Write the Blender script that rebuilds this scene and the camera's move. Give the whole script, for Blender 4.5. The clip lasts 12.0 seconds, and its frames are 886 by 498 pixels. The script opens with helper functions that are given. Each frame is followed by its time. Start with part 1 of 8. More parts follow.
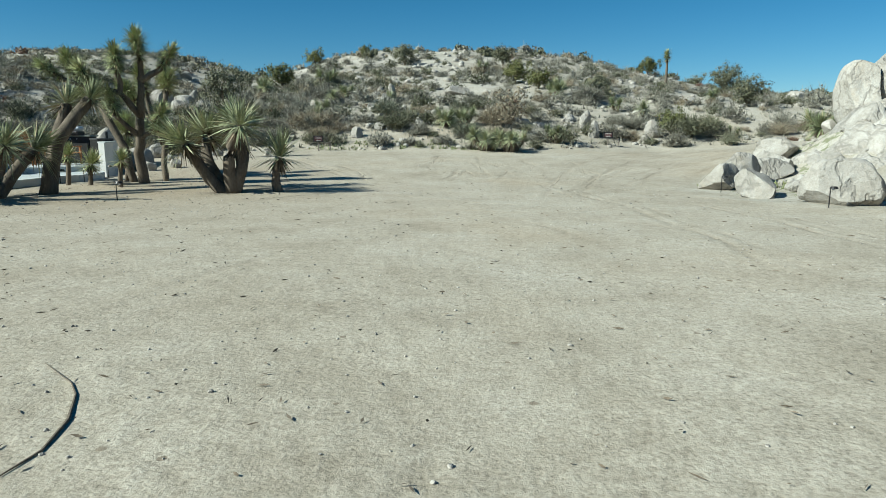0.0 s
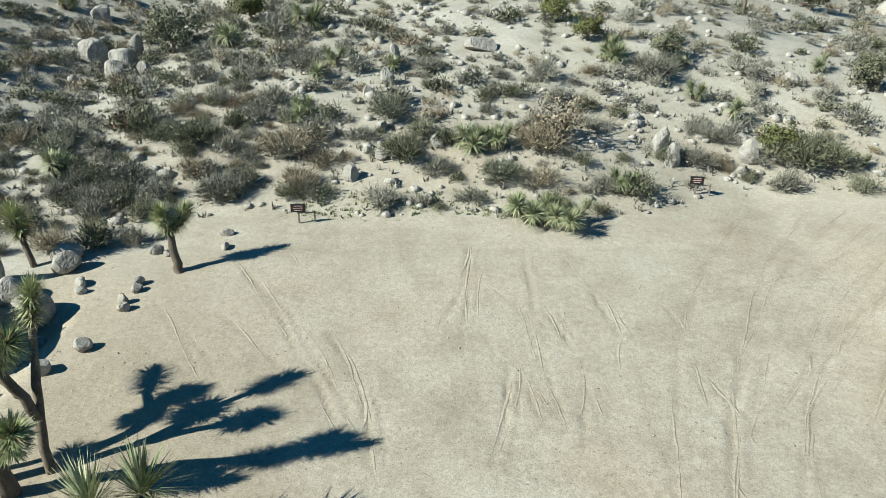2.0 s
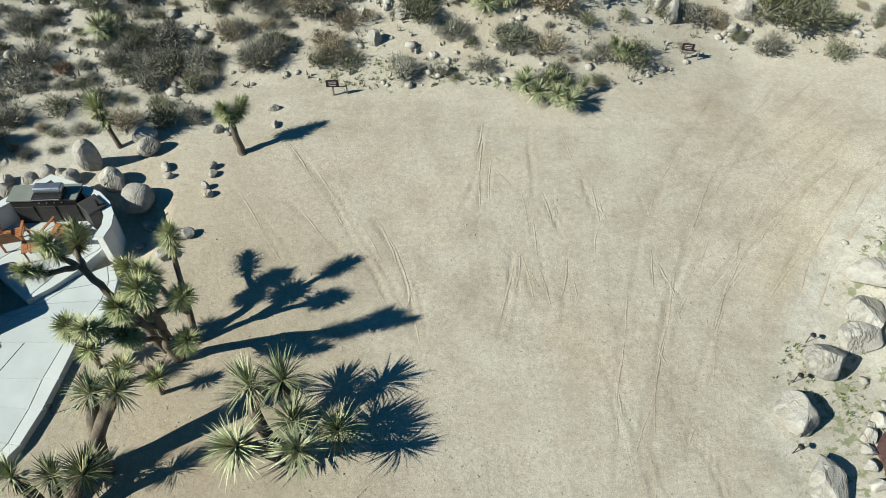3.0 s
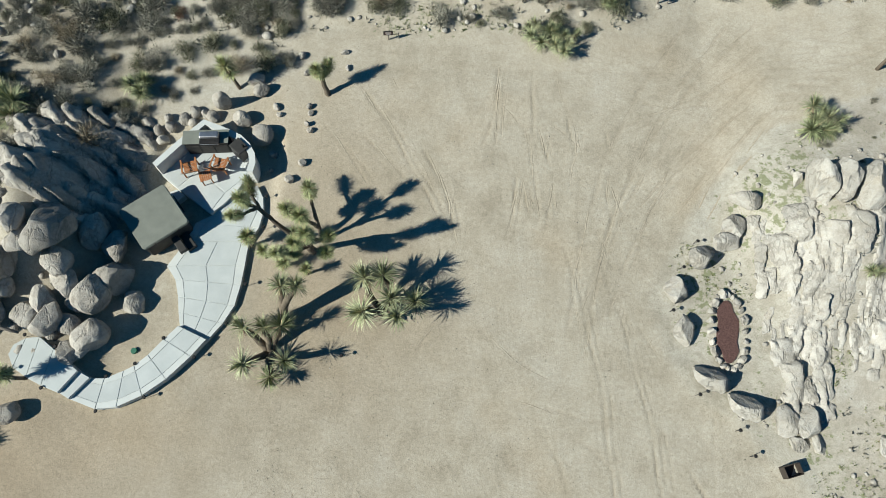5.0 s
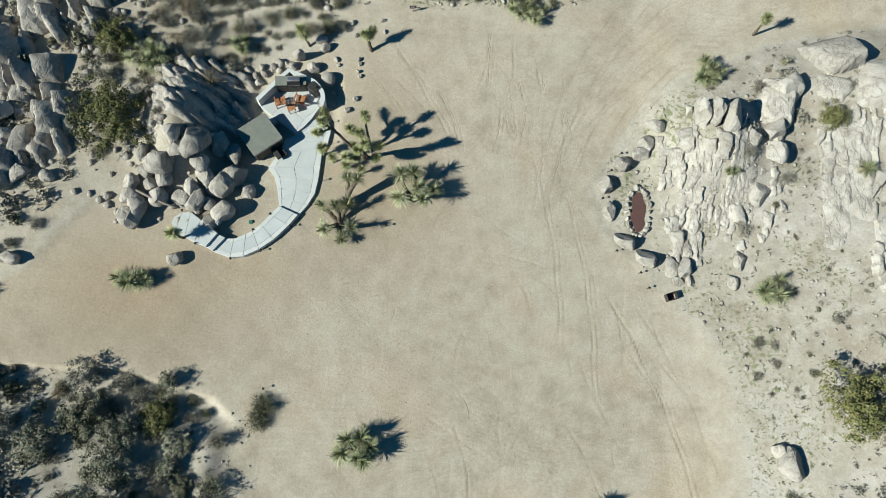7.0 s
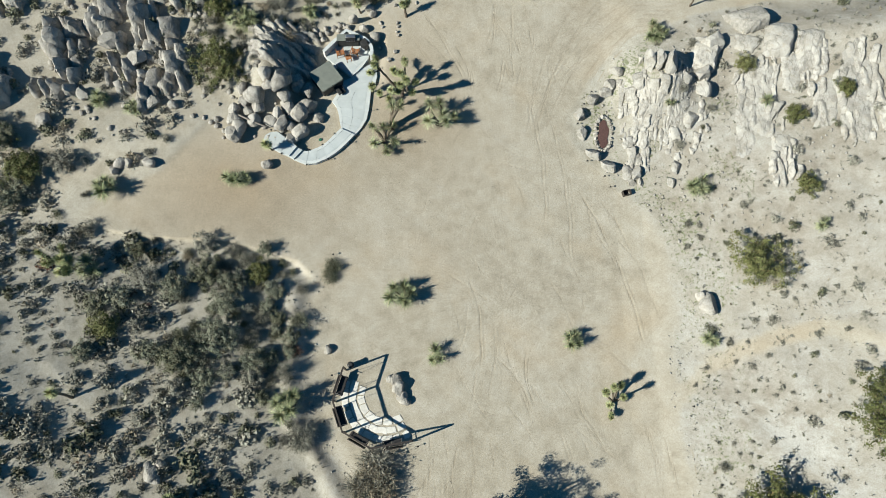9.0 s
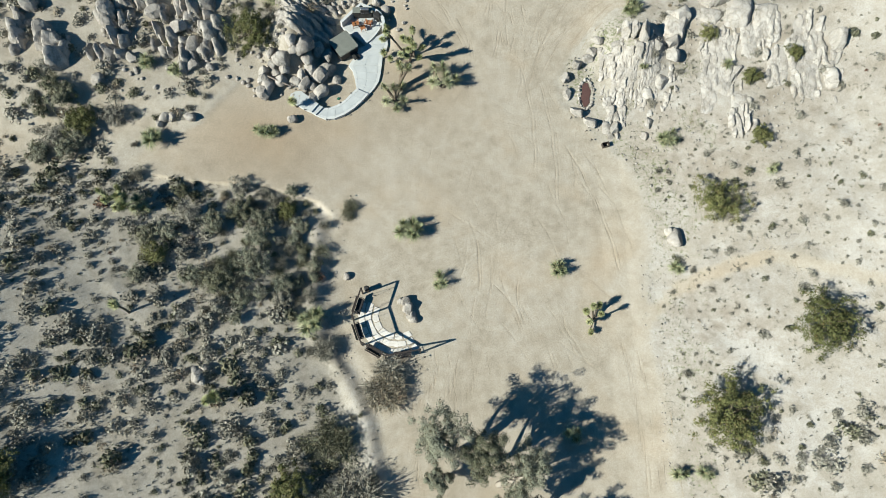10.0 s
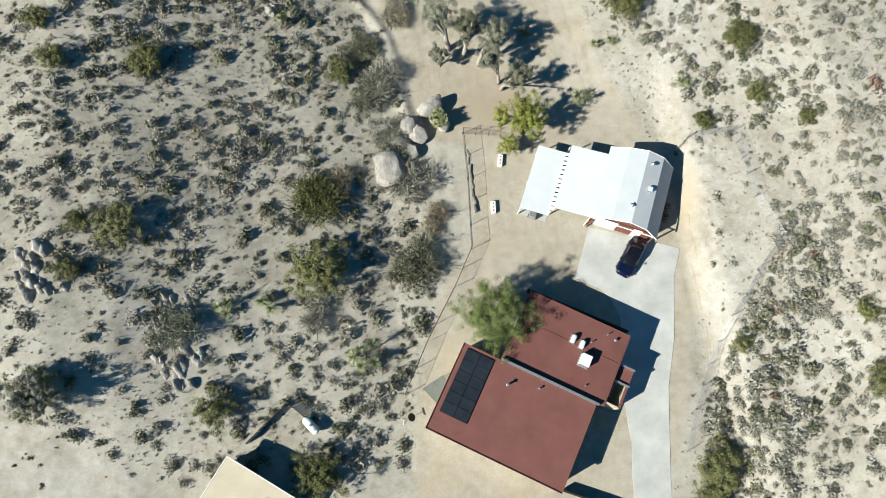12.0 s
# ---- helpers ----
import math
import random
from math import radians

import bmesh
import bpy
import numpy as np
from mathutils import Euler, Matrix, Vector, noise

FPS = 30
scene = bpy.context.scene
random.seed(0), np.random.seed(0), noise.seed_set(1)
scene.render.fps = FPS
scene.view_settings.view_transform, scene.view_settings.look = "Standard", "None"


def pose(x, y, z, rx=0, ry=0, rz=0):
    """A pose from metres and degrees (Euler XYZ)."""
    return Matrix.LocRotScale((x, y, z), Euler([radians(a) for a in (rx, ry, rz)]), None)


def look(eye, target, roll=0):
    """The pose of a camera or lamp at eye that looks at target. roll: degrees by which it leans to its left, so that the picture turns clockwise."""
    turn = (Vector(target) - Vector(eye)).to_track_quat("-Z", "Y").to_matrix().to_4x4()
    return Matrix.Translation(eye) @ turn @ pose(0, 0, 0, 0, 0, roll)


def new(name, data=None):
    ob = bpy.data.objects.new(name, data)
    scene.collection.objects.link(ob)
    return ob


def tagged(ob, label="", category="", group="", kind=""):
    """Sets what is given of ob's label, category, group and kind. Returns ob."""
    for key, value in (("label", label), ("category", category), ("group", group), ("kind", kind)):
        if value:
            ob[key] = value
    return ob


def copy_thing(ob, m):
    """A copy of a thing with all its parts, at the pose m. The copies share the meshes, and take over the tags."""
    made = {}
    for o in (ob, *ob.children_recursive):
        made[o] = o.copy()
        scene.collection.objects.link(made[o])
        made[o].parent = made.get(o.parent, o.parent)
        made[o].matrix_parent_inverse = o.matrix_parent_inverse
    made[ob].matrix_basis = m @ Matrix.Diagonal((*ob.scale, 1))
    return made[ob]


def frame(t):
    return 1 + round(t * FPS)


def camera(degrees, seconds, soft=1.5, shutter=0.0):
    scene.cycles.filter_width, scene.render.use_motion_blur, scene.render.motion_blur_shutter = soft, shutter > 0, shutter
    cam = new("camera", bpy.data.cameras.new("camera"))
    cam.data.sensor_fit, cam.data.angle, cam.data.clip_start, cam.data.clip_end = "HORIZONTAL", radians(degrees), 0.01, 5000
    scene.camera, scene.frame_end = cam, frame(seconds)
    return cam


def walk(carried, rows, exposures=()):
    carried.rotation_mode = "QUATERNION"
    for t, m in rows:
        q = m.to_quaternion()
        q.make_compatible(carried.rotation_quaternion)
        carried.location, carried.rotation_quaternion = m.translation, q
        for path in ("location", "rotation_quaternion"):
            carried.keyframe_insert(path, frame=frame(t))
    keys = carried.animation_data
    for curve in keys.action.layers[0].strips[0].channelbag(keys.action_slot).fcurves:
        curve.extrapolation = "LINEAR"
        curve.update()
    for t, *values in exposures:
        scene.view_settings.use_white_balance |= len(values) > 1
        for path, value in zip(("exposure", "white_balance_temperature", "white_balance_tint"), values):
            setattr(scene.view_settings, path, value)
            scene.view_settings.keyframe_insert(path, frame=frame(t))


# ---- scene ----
import itertools

cam = camera(67.1, 12.0, 0.9)
METRES, EYE, TILT, LEAN, TURN = 120.0, 1.36, -10.0, 0.0, 0.0
ROWS = [
    (0.0, 0.0, 0.0, 0.0, -0.0, -0.0, -0.0),
    (0.5, -0.0016, 0.0384, 0.0093, -0.02, 2.7, 0.02),
    (1.0, -0.0025, 0.0757, 0.0238, -0.03, 3.03, 0.01),
    (1.5, -0.0042, 0.0781, 0.0469, -0.09, -0.55, -0.08),
    (2.0, -0.008, 0.0678, 0.0698, -0.24, -15.18, -0.21),
    (2.5, -0.0119, 0.0598, 0.0923, -0.36, -28.03, -0.4),
    (3.0, -0.0137, 0.0541, 0.1168, -0.4, -38.79, -0.58),
    (5.0, -0.0263, 0.0338, 0.2087, -0.21, -59.69, -1.21),
    (5.5, -0.0286, 0.0249, 0.2312, -0.17, -63.37, -1.34),
    (6.0, -0.0309, 0.0044, 0.2532, -0.19, -64.3, -1.51),
    (6.5, -0.0326, -0.0169, 0.2754, -0.21, -64.34, -1.63),
    (7.0, -0.0358, -0.039, 0.2976, -0.28, -64.44, -1.78),
    (9.0, -0.0536, -0.1449, 0.3789, -0.46, -64.31, -2.12),
    (9.5, -0.0579, -0.1724, 0.3989, -0.52, -64.26, -2.28),
    (10.0, -0.0605, -0.2115, 0.4177, -0.59, -64.13, -2.42),
    (10.5, -0.0681, -0.3053, 0.4291, -1.43, -63.99, -2.35),
    (11.0, -0.0796, -0.4065, 0.441, -3.53, -63.7, -2.19),
    (11.5, -0.0915, -0.5044, 0.4532, -5.85, -63.6, -1.74),
    (12.0, -0.1092, -0.6035, 0.465, -7.35, -63.5, -1.48),
]
walk(cam, [(t, pose(0, 0, EYE, TILT, LEAN, TURN) @ pose(METRES * x, METRES * y, METRES * z, 90 + pitch, roll, yaw)) for t, x, y, z, yaw, pitch, roll in ROWS],
     [(0.0, 0.68, 6050.0, -2.0), (1.5, 0.85, 6150.0, 0.0), (3.0, 0.72, 6400.0, 3.0), (5.0, 0.60, 6400.0, 4.0), (7.2, 0.60, 6400.0, 3.0), (9.5, 0.70, 6450.0, 5.0), (11.0, 0.79, 6450.0, 6.0), (12.0, 0.82, 6450.0, 6.0)])

# ---------------------------------------------------------------- light
SUN_EL, SUN_AZ = radians(35.0), math.atan2(-0.36, -0.93)   # direction towards the sun
TO_SUN = Vector((math.cos(SUN_EL) * math.cos(SUN_AZ), math.cos(SUN_EL) * math.sin(SUN_AZ), math.sin(SUN_EL)))
world = bpy.data.worlds.new("sky")
scene.world = world
world.use_nodes = True
wn = world.node_tree
wn.nodes.clear()
sky = wn.nodes.new("ShaderNodeTexSky")
sky.sky_type, sky.sun_disc = "NISHITA", False
sky.sun_elevation, sky.sun_rotation = SUN_EL, math.atan2(TO_SUN.x, TO_SUN.y)
sky.altitude, sky.air_density, sky.dust_density, sky.ozone_density = 2500, 1.0, 0.0, 4.0
wb = wn.nodes.new("ShaderNodeBackground")
wb.inputs["Strength"].default_value = 0.052
wo = wn.nodes.new("ShaderNodeOutputWorld")
deep = wn.nodes.new("ShaderNodeHueSaturation")   # clear, dry high-desert air
deep.inputs["Hue"].default_value, deep.inputs["Saturation"].default_value = 0.488, 1.27
wn.links.new(sky.outputs[0], deep.inputs["Color"])
wn.links.new(deep.outputs[0], wb.inputs[0])
wn.links.new(wb.outputs[0], wo.inputs[0])
sun_data = bpy.data.lights.new("sun", "SUN")
sun_data.energy, sun_data.angle, sun_data.color = 5.0, radians(0.5), (1.0, 0.97, 0.88)
sun = new("sun", sun_data)
sun.matrix_world = look((0, 0, 60), Vector((0, 0, 60)) - TO_SUN)


# ---------------------------------------------------------------- lie of the land
def sm(a, b, v):
    u = np.clip((np.asarray(v, float) - a) / (b - a), 0, 1)
    return u * u * (3 - 2 * u)


def yard_left(y):
    """West edge of the bare sand yard."""
    return np.interp(y, [-70, -56, -47, -40, -30, -28, -23, -18.6, -15, -11, -8.4, -5, -3, 0, 2.3, 3.5, 4.2, 4.9, 5.3, 5.8, 7.2, 8.2, 10.6, 12.4, 14.5, 15.2, 18, 23.2, 26],
                     [-14, -11.7, -8, -3.6, -3.2, -8.2, -9.0, -9.2, -10.0, -12.2, -14.0, -14.9, -14.4, -14.7, -14.4, -15.7, -18.2, -20.5, -27, -30, -32, -31.2, -26, -25.1, -23, -21, -16.5, -14, -9])


def yard_right(y):
    """East edge of the yard."""
    return np.interp(y, [-70, -62, -47, -35, -31, -28.5, -23.3, -19, -12.5, -8, -4.7, -1, 2.7, 7.1, 9, 10.5, 12, 13.4, 16, 17.8, 20.5, 23, 25, 27, 29, 30],
                     [11, 15, 20.5, 21, 17.2, 16.5, 14.6, 12.9, 12.6, 12.4, 12.3, 12.8, 12.7, 11.5, 10.2, 8.6, 6.6, 6.1, 6.1, 7.0, 8.6, 11.2, 17, 26, 26, 3])


def wobble(x, y, s, k=0.0):
    return (np.sin(x / s + 1.3 * np.sin(y / s * 0.8 + k) + k) + np.sin(y / s * 1.1 + 1.7 * np.sin(x / s * 0.7 + 2 * k) + 0.5)
            + 0.6 * np.sin((x + y) / s * 1.9 + k) + 0.6 * np.sin((x - 0.8 * y) / s * 2.3 + 2.1 + k)) / 3.2


def in_yard(x, y):
    """1 on the graded sand, 0 outside it."""
    j = 0.5 * wobble(x, y, 1.7)
    a = sm(-0.5, 0.5, x - yard_left(y) + j) * sm(-0.5, 0.5, yard_right(y) - x + j)
    north = np.interp(x, [-15, -9, -5, 0, 4, 8, 15, 22, 30], [25.3, 27.2, 28.0, 27.6, 27.0, 29.3, 31.0, 31.5, 31])
    return a * sm(-0.6, 0.6, north - y + j)


def land(x, y):
    x, y = np.asarray(x, float), np.asarray(y, float)
    z = 0.45 * sm(16, 27, y) + 0.15 * sm(5, -10, y) * sm(-45, -30, y)
    # granite hill to the north
    n = np.interp(y, [26, 28, 32, 40, 50, 62, 68, 76, 90, 130, 300], [0, 0.15, 1.2, 3.0, 4.9, 7.9, 8.6, 8.2, 5.5, 1, 0])
    n = n * (1 - 0.36 * sm(-6, -19, x) - 0.52 * sm(6, 32, x)) + 2.6 * sm(-14, -27, x) * sm(26, 40, y) * sm(110, 76, y)
    c = sm(3, 10, x)
    n = n * (1 - c + c * sm(28, 36, y)) + 0.07 * np.clip(x - 9, 0, 25) * sm(20, 28, y) * (1 - sm(32, 44, y))
    n = n + 0.5 * wobble(x, y, 7.5, 0.7) * sm(34, 44, y) * sm(120, 80, y)
    z = z + n
    # slope to the east, cut back behind the barn
    e1 = np.interp(x, [7, 9, 11, 13, 16, 20, 24, 30, 36, 50, 80, 160], [0, 0.06, 0.25, 0.62, 1.35, 2.4, 3.3, 4.9, 7.2, 8.5, 9, 6])
    e2 = np.interp(x, [18.7, 19.6, 21.3, 24, 30, 36, 50, 80, 160], [0, 0.3, 2.6, 3.2, 4.8, 7.4, 9, 9, 6])
    k = sm(-20, -30, y)
    z = z + (e1 * (1 - k) + e2 * k) * (1 - sm(21, 27, y)) * sm(-110, -70, y)
    z = z + 1.9 * np.exp(-((x - 13.0) / 2.8) ** 2 - ((y - 18.0) / 3.0) ** 2) * sm(8.3, 11, x)
    z = z + 2.1 * np.exp(-((x + 18.6) / 1.9) ** 2 - ((y - 19.6) / 3.0) ** 2) * sm(-14.9, -17.4, x)
    # brushy rise to the west
    w = np.interp(-x, [13, 20, 26, 33, 40, 46, 60, 120], [0, 1.0, 1.7, 3.0, 4.7, 5.5, 4.8, 2])
    z = z + w * sm(9, -10, y) * (1 - 0.75 * sm(-48, -66, y))
    z = z + np.interp(-x, [16, 22, 30, 40, 80], [0, 0.4, 0.9, 1.7, 4]) * sm(7, 16, y) * (1 - sm(26, 40, y))
    z = z + 0.35 * sm(-14.5, -18, x) * sm(9, 13, y) * sm(22, 16, y)
    # far hills
    z = z + 21 * np.exp(-((x + 92) / 42) ** 2 - ((y - 185) / 40) ** 2) + 7 * np.exp(-((x - 120) / 60) ** 2 - ((y - 160) / 50) ** 2)
    free = 1 - in_yard(x, y)
    rough = 0.10 * wobble(x, y, 1.1) + 0.22 * wobble(x, y, 4.3, 1.0) + 0.05 * wobble(x, y, 0.45, 2.0)
    z = z + rough * free * (0.35 + 0.65 * sm(0, 3, np.abs(z)))
    z = z + (1 - free) * (0.015 * wobble(x, y, 0.7, 3.0))
    # small cut bank along the west side of the yard
    b = x - yard_left(y)
    z = z + 0.35 * np.exp(-((b + 0.9) / 0.7) ** 2) * sm(3, 0, y) * sm(-30, -26, y)
    z = z - 0.3 * sm(0.3, -0.5, b) * sm(8, 5.5, y) * sm(1.0, 3.0, y) * sm(-33, -30, x) * sm(-12, -15, x)
    flat = sm(-14.9, -14.3, x) * sm(-9.2, -9.8, x) * sm(13.6, 14.4, y) * sm(23.2, 22.0, y)
    return z * (1 - flat) - 0.02 * flat


# ---------------------------------------------------------------- materials
def nodes_of(name):
    m = bpy.data.materials.new(name)
    m.use_nodes = True
    return m, m.node_tree.nodes, m.node_tree.links, m.node_tree.nodes["Principled BSDF"]


def ramp(nt, fac, stops):
    r = nt.nodes.new("ShaderNodeValToRGB")
    e = r.color_ramp.elements
    while len(e) < len(stops):
        e.new(0.5)
    for el, (p, c) in zip(e, stops):
        el.position, el.color = p, (*c, 1)
    nt.links.new(fac, r.inputs[0])
    return r.outputs[0]


def noise_tex(nt, vec, scale, detail=4, rough=0.6, stretch=None):
    n = nt.nodes.new("ShaderNodeTexNoise")
    n.inputs["Scale"].default_value, n.inputs["Detail"].default_value, n.inputs["Roughness"].default_value = scale, detail, rough
    if stretch:
        mp = nt.nodes.new("ShaderNodeMapping")
        mp.inputs["Scale"].default_value = stretch
        nt.links.new(vec, mp.inputs[0])
        vec = mp.outputs[0]
    nt.links.new(vec, n.inputs["Vector"])
    return n.outputs[0]


def mixc(nt, fac, a, b, mode="MIX"):
    m = nt.nodes.new("ShaderNodeMix")
    m.data_type, m.blend_type = "RGBA", mode
    for sock, v in ((m.inputs[0], fac), (m.inputs[6], a), (m.inputs[7], b)):
        if hasattr(v, "is_linked"):
            nt.links.new(v, sock)
        else:
            sock.default_value = v if isinstance(v, float) else (*v, 1)
    return m.outputs[2]


def calc(nt, op, a, b=0.0, clamp=False):
    m = nt.nodes.new("ShaderNodeMath")
    m.operation, m.use_clamp = op, clamp
    for sock, v in zip(m.inputs, (a, b)):
        if hasattr(v, "is_linked"):
            nt.links.new(v, sock)
        else:
            sock.default_value = v
    return m.outputs[0]


def bump(nt, height, strength, distance, bsdf, normal=None):
    b = nt.nodes.new("ShaderNodeBump")
    b.inputs["Strength"].default_value, b.inputs["Distance"].default_value = strength, distance
    nt.links.new(height, b.inputs["Height"])
    if normal:
        nt.links.new(normal, b.inputs["Normal"])
    nt.links.new(b.outputs[0], bsdf.inputs["Normal"])
    return b.outputs[0]


def attr(nt, name):
    a = nt.nodes.new("ShaderNodeAttribute")
    a.attribute_name = name
    return a.outputs["Fac"]


def surface(name, dark, light, scale=6.0, fine=60.0, rough=0.8, metal=0.0, relief=0.004, coords="Object", vary=0.25, stretch=None, spec=0.4):
    """Two scales of noise between two colours, with fine relief and some change from object to object."""
    m, nd, lk, bs = nodes_of(name)
    nt = m.node_tree
    tc = nd.new("ShaderNodeTexCoord")
    vec = tc.outputs[coords]
    a = noise_tex(nt, vec, scale, 4, 0.6, stretch)
    b = noise_tex(nt, vec, fine, 3, 0.6, stretch)
    f = calc(nt, "ADD", calc(nt, "MULTIPLY", a, 0.65), calc(nt, "MULTIPLY", b, 0.35))
    col = ramp(nt, f, [(0.33, dark), (0.66, light)])
    if vary:
        oi = nd.new("ShaderNodeObjectInfo")
        v = calc(nt, "ADD", calc(nt, "MULTIPLY", oi.outputs["Random"], vary), 1 - vary / 2)
        hs = nd.new("ShaderNodeHueSaturation")
        lk.new(v, hs.inputs["Value"])
        lk.new(col, hs.inputs["Color"])
        col = hs.outputs[0]
    lk.new(col, bs.inputs["Base Color"])
    bs.inputs["Roughness"].default_value, bs.inputs["Metallic"].default_value = rough, metal
    bs.inputs["Specular IOR Level"].default_value = spec
    if relief:
        bump(nt, f, 0.6, relief, bs)
    return m


def foliage(name, stops, dry=(0.30, 0.26, 0.18), dry_amount=0.15, rough=0.75, through_light=0.0):
    """Leaf colours that change from leaf to leaf and from plant to plant."""
    m, nd, lk, bs = nodes_of(name)
    nt = m.node_tree
    g = nd.new("ShaderNodeNewGeometry")
    oi = nd.new("ShaderNodeObjectInfo")
    f = calc(nt, "FRACT", calc(nt, "ADD", attr(nt, "tint"), oi.outputs["Random"]))
    f = calc(nt, "ADD", calc(nt, "MULTIPLY", g.outputs["Random Per Island"], 0.45), calc(nt, "MULTIPLY", f, 0.55))
    col = ramp(nt, f, stops)
    isd = calc(nt, "GREATER_THAN", calc(nt, "FRACT", calc(nt, "MULTIPLY", g.outputs["Random Per Island"], 37.7)), 1 - dry_amount)
    col = mixc(nt, isd, col, dry)
    clump = noise_tex(nt, g.outputs["Position"], 11.0, 3, 0.7)
    col = mixc(nt, 1.0, col, ramp(nt, clump, [(0.36, (0.62, 0.61, 0.58)), (0.60, (1.18, 1.18, 1.18))]), "MULTIPLY")
    lk.new(col, bs.inputs["Base Color"])
    bs.inputs["Roughness"].default_value, bs.inputs["Specular IOR Level"].default_value = rough, 0.25
    return m


M = {}


def ground_material():
    m, nd, lk, bs = nodes_of("desert_soil")
    nt = m.node_tree
    pos = nd.new("ShaderNodeNewGeometry").outputs["Position"]
    big = noise_tex(nt, pos, 0.11, 5, 0.6)
    mid = noise_tex(nt, pos, 0.9, 5, 0.65)
    fine = noise_tex(nt, pos, 7.0, 5, 0.7)
    grit = noise_tex(nt, pos, 42.0, 3, 0.7)
    mixed = calc(nt, "ADD", calc(nt, "MULTIPLY", big, 0.45), calc(nt, "MULTIPLY", mid, 0.55))
    sand = ramp(nt, mixed, [(0.36, (0.315, 0.279, 0.221)), (0.5, (0.39, 0.352, 0.288)), (0.66, (0.45, 0.415, 0.354))])
    wild = ramp(nt, mixed, [(0.37, (0.30, 0.275, 0.228)), (0.5, (0.395, 0.371, 0.32)), (0.68, (0.465, 0.44, 0.39))])
    pale = ramp(nt, mixed, [(0.38, (0.27, 0.24, 0.198)), (0.5, (0.355, 0.33, 0.288)), (0.62, (0.425, 0.407, 0.371))])
    col = mixc(nt, attr(nt, "yard"), wild, sand)
    broken = calc(nt, "MULTIPLY", calc(nt, "SUBTRACT", calc(nt, "ADD", attr(nt, "pale"), calc(nt, "MULTIPLY", calc(nt, "SUBTRACT", mid, 0.5), 1.1)), 0.28), 2.6, True)
    col = mixc(nt, broken, col, pale)
    chalk = calc(nt, "MULTIPLY", calc(nt, "SUBTRACT", calc(nt, "ADD", attr(nt, "chalk"), calc(nt, "MULTIPLY", calc(nt, "SUBTRACT", mid, 0.5), 1.2)), 0.35), 2.4, True)
    col = mixc(nt, calc(nt, "MULTIPLY", chalk, 0.8), col, (0.46, 0.448, 0.418))
    # damp ochre patches where the yard was graded
    och = calc(nt, "MULTIPLY", calc(nt, "SUBTRACT", noise_tex(nt, pos, 0.16, 3, 0.5), 0.52), 3.0, True)
    col = mixc(nt, calc(nt, "MULTIPLY", calc(nt, "MULTIPLY", och, attr(nt, "yard")), 0.7), col, (0.425, 0.338, 0.235))
    # pale washed berm round the west arm of the yard
    col = mixc(nt, calc(nt, "MULTIPLY", attr(nt, "curb"), 0.7), col, ramp(nt, mixed, [(0.4, (0.42, 0.375, 0.30)), (0.6, (0.52, 0.48, 0.41))]))
    col = mixc(nt, calc(nt, "MULTIPLY", attr(nt, "ochre"), calc(nt, "ADD", mid, 0.2), True), col, (0.31, 0.245, 0.172))
    # sprouting weeds
    wd = calc(nt, "GREATER_THAN", calc(nt, "ADD", noise_tex(nt, pos, 3.2, 4, 0.75), calc(nt, "MULTIPLY", attr(nt, "weeds"), 0.16)), 0.665)
    col = mixc(nt, calc(nt, "MULTIPLY", wd, calc(nt, "GREATER_THAN", attr(nt, "weeds"), 0.05)), col, (0.21, 0.22, 0.14))
    # clods and low stubble on the wild soil
    tuft = calc(nt, "MULTIPLY", calc(nt, "SUBTRACT", noise_tex(nt, pos, 1.9, 6, 0.78), 0.535), 9.0, True)
    tuft = calc(nt, "MULTIPLY", tuft, calc(nt, "SUBTRACT", 1.0, attr(nt, "yard")))
    col = mixc(nt, calc(nt, "MULTIPLY", tuft, 0.3), col, (0.19, 0.175, 0.135))
    # grey litter and crust under the western brush
    crust = ramp(nt, noise_tex(nt, pos, 2.6, 5, 0.72), [(0.34, (0.70, 0.69, 0.67)), (0.5, (0.84, 0.835, 0.825)), (0.66, (0.95, 0.945, 0.935))])
    col = mixc(nt, attr(nt, "crust"), col, mixc(nt, 1.0, col, crust, "MULTIPLY"))
    # tracks, grit and scattered dark bits
    col = mixc(nt, calc(nt, "MULTIPLY", attr(nt, "track"), 0.95), col, (0.235, 0.19, 0.135))
    col = mixc(nt, 1.0, col, ramp(nt, fine, [(0.3, (0.86, 0.85, 0.83)), (0.62, (1.06, 1.06, 1.06))]), "MULTIPLY")
    col = mixc(nt, 1.0, col, ramp(nt, grit, [(0.30, (0.64, 0.63, 0.61)), (0.52, (1.06, 1.06, 1.06))]), "MULTIPLY")
    col = mixc(nt, 1.0, col, ramp(nt, noise_tex(nt, pos, 17.0, 3, 0.7), [(0.36, (0.90, 0.895, 0.88)), (0.6, (1.04, 1.04, 1.04))]), "MULTIPLY")
    vo = nd.new("ShaderNodeTexVoronoi")
    vo.inputs["Scale"].default_value = 2.9
    lk.new(pos, vo.inputs["Vector"])
    speck = calc(nt, "LESS_THAN", vo.outputs["Distance"], calc(nt, "MULTIPLY", calc(nt, "SUBTRACT", mid, 0.3), 0.26))
    col = mixc(nt, calc(nt, "MULTIPLY", speck, 0.7), col, (0.16, 0.125, 0.09))
    pebble = calc(nt, "MULTIPLY", calc(nt, "SUBTRACT", noise_tex(nt, pos, 24.0, 1, 0.5), 0.60), 9.0, True)
    col = mixc(nt, calc(nt, "MULTIPLY", pebble, 0.4), col, (0.19, 0.16, 0.125))
    lk.new(col, bs.inputs["Base Color"])
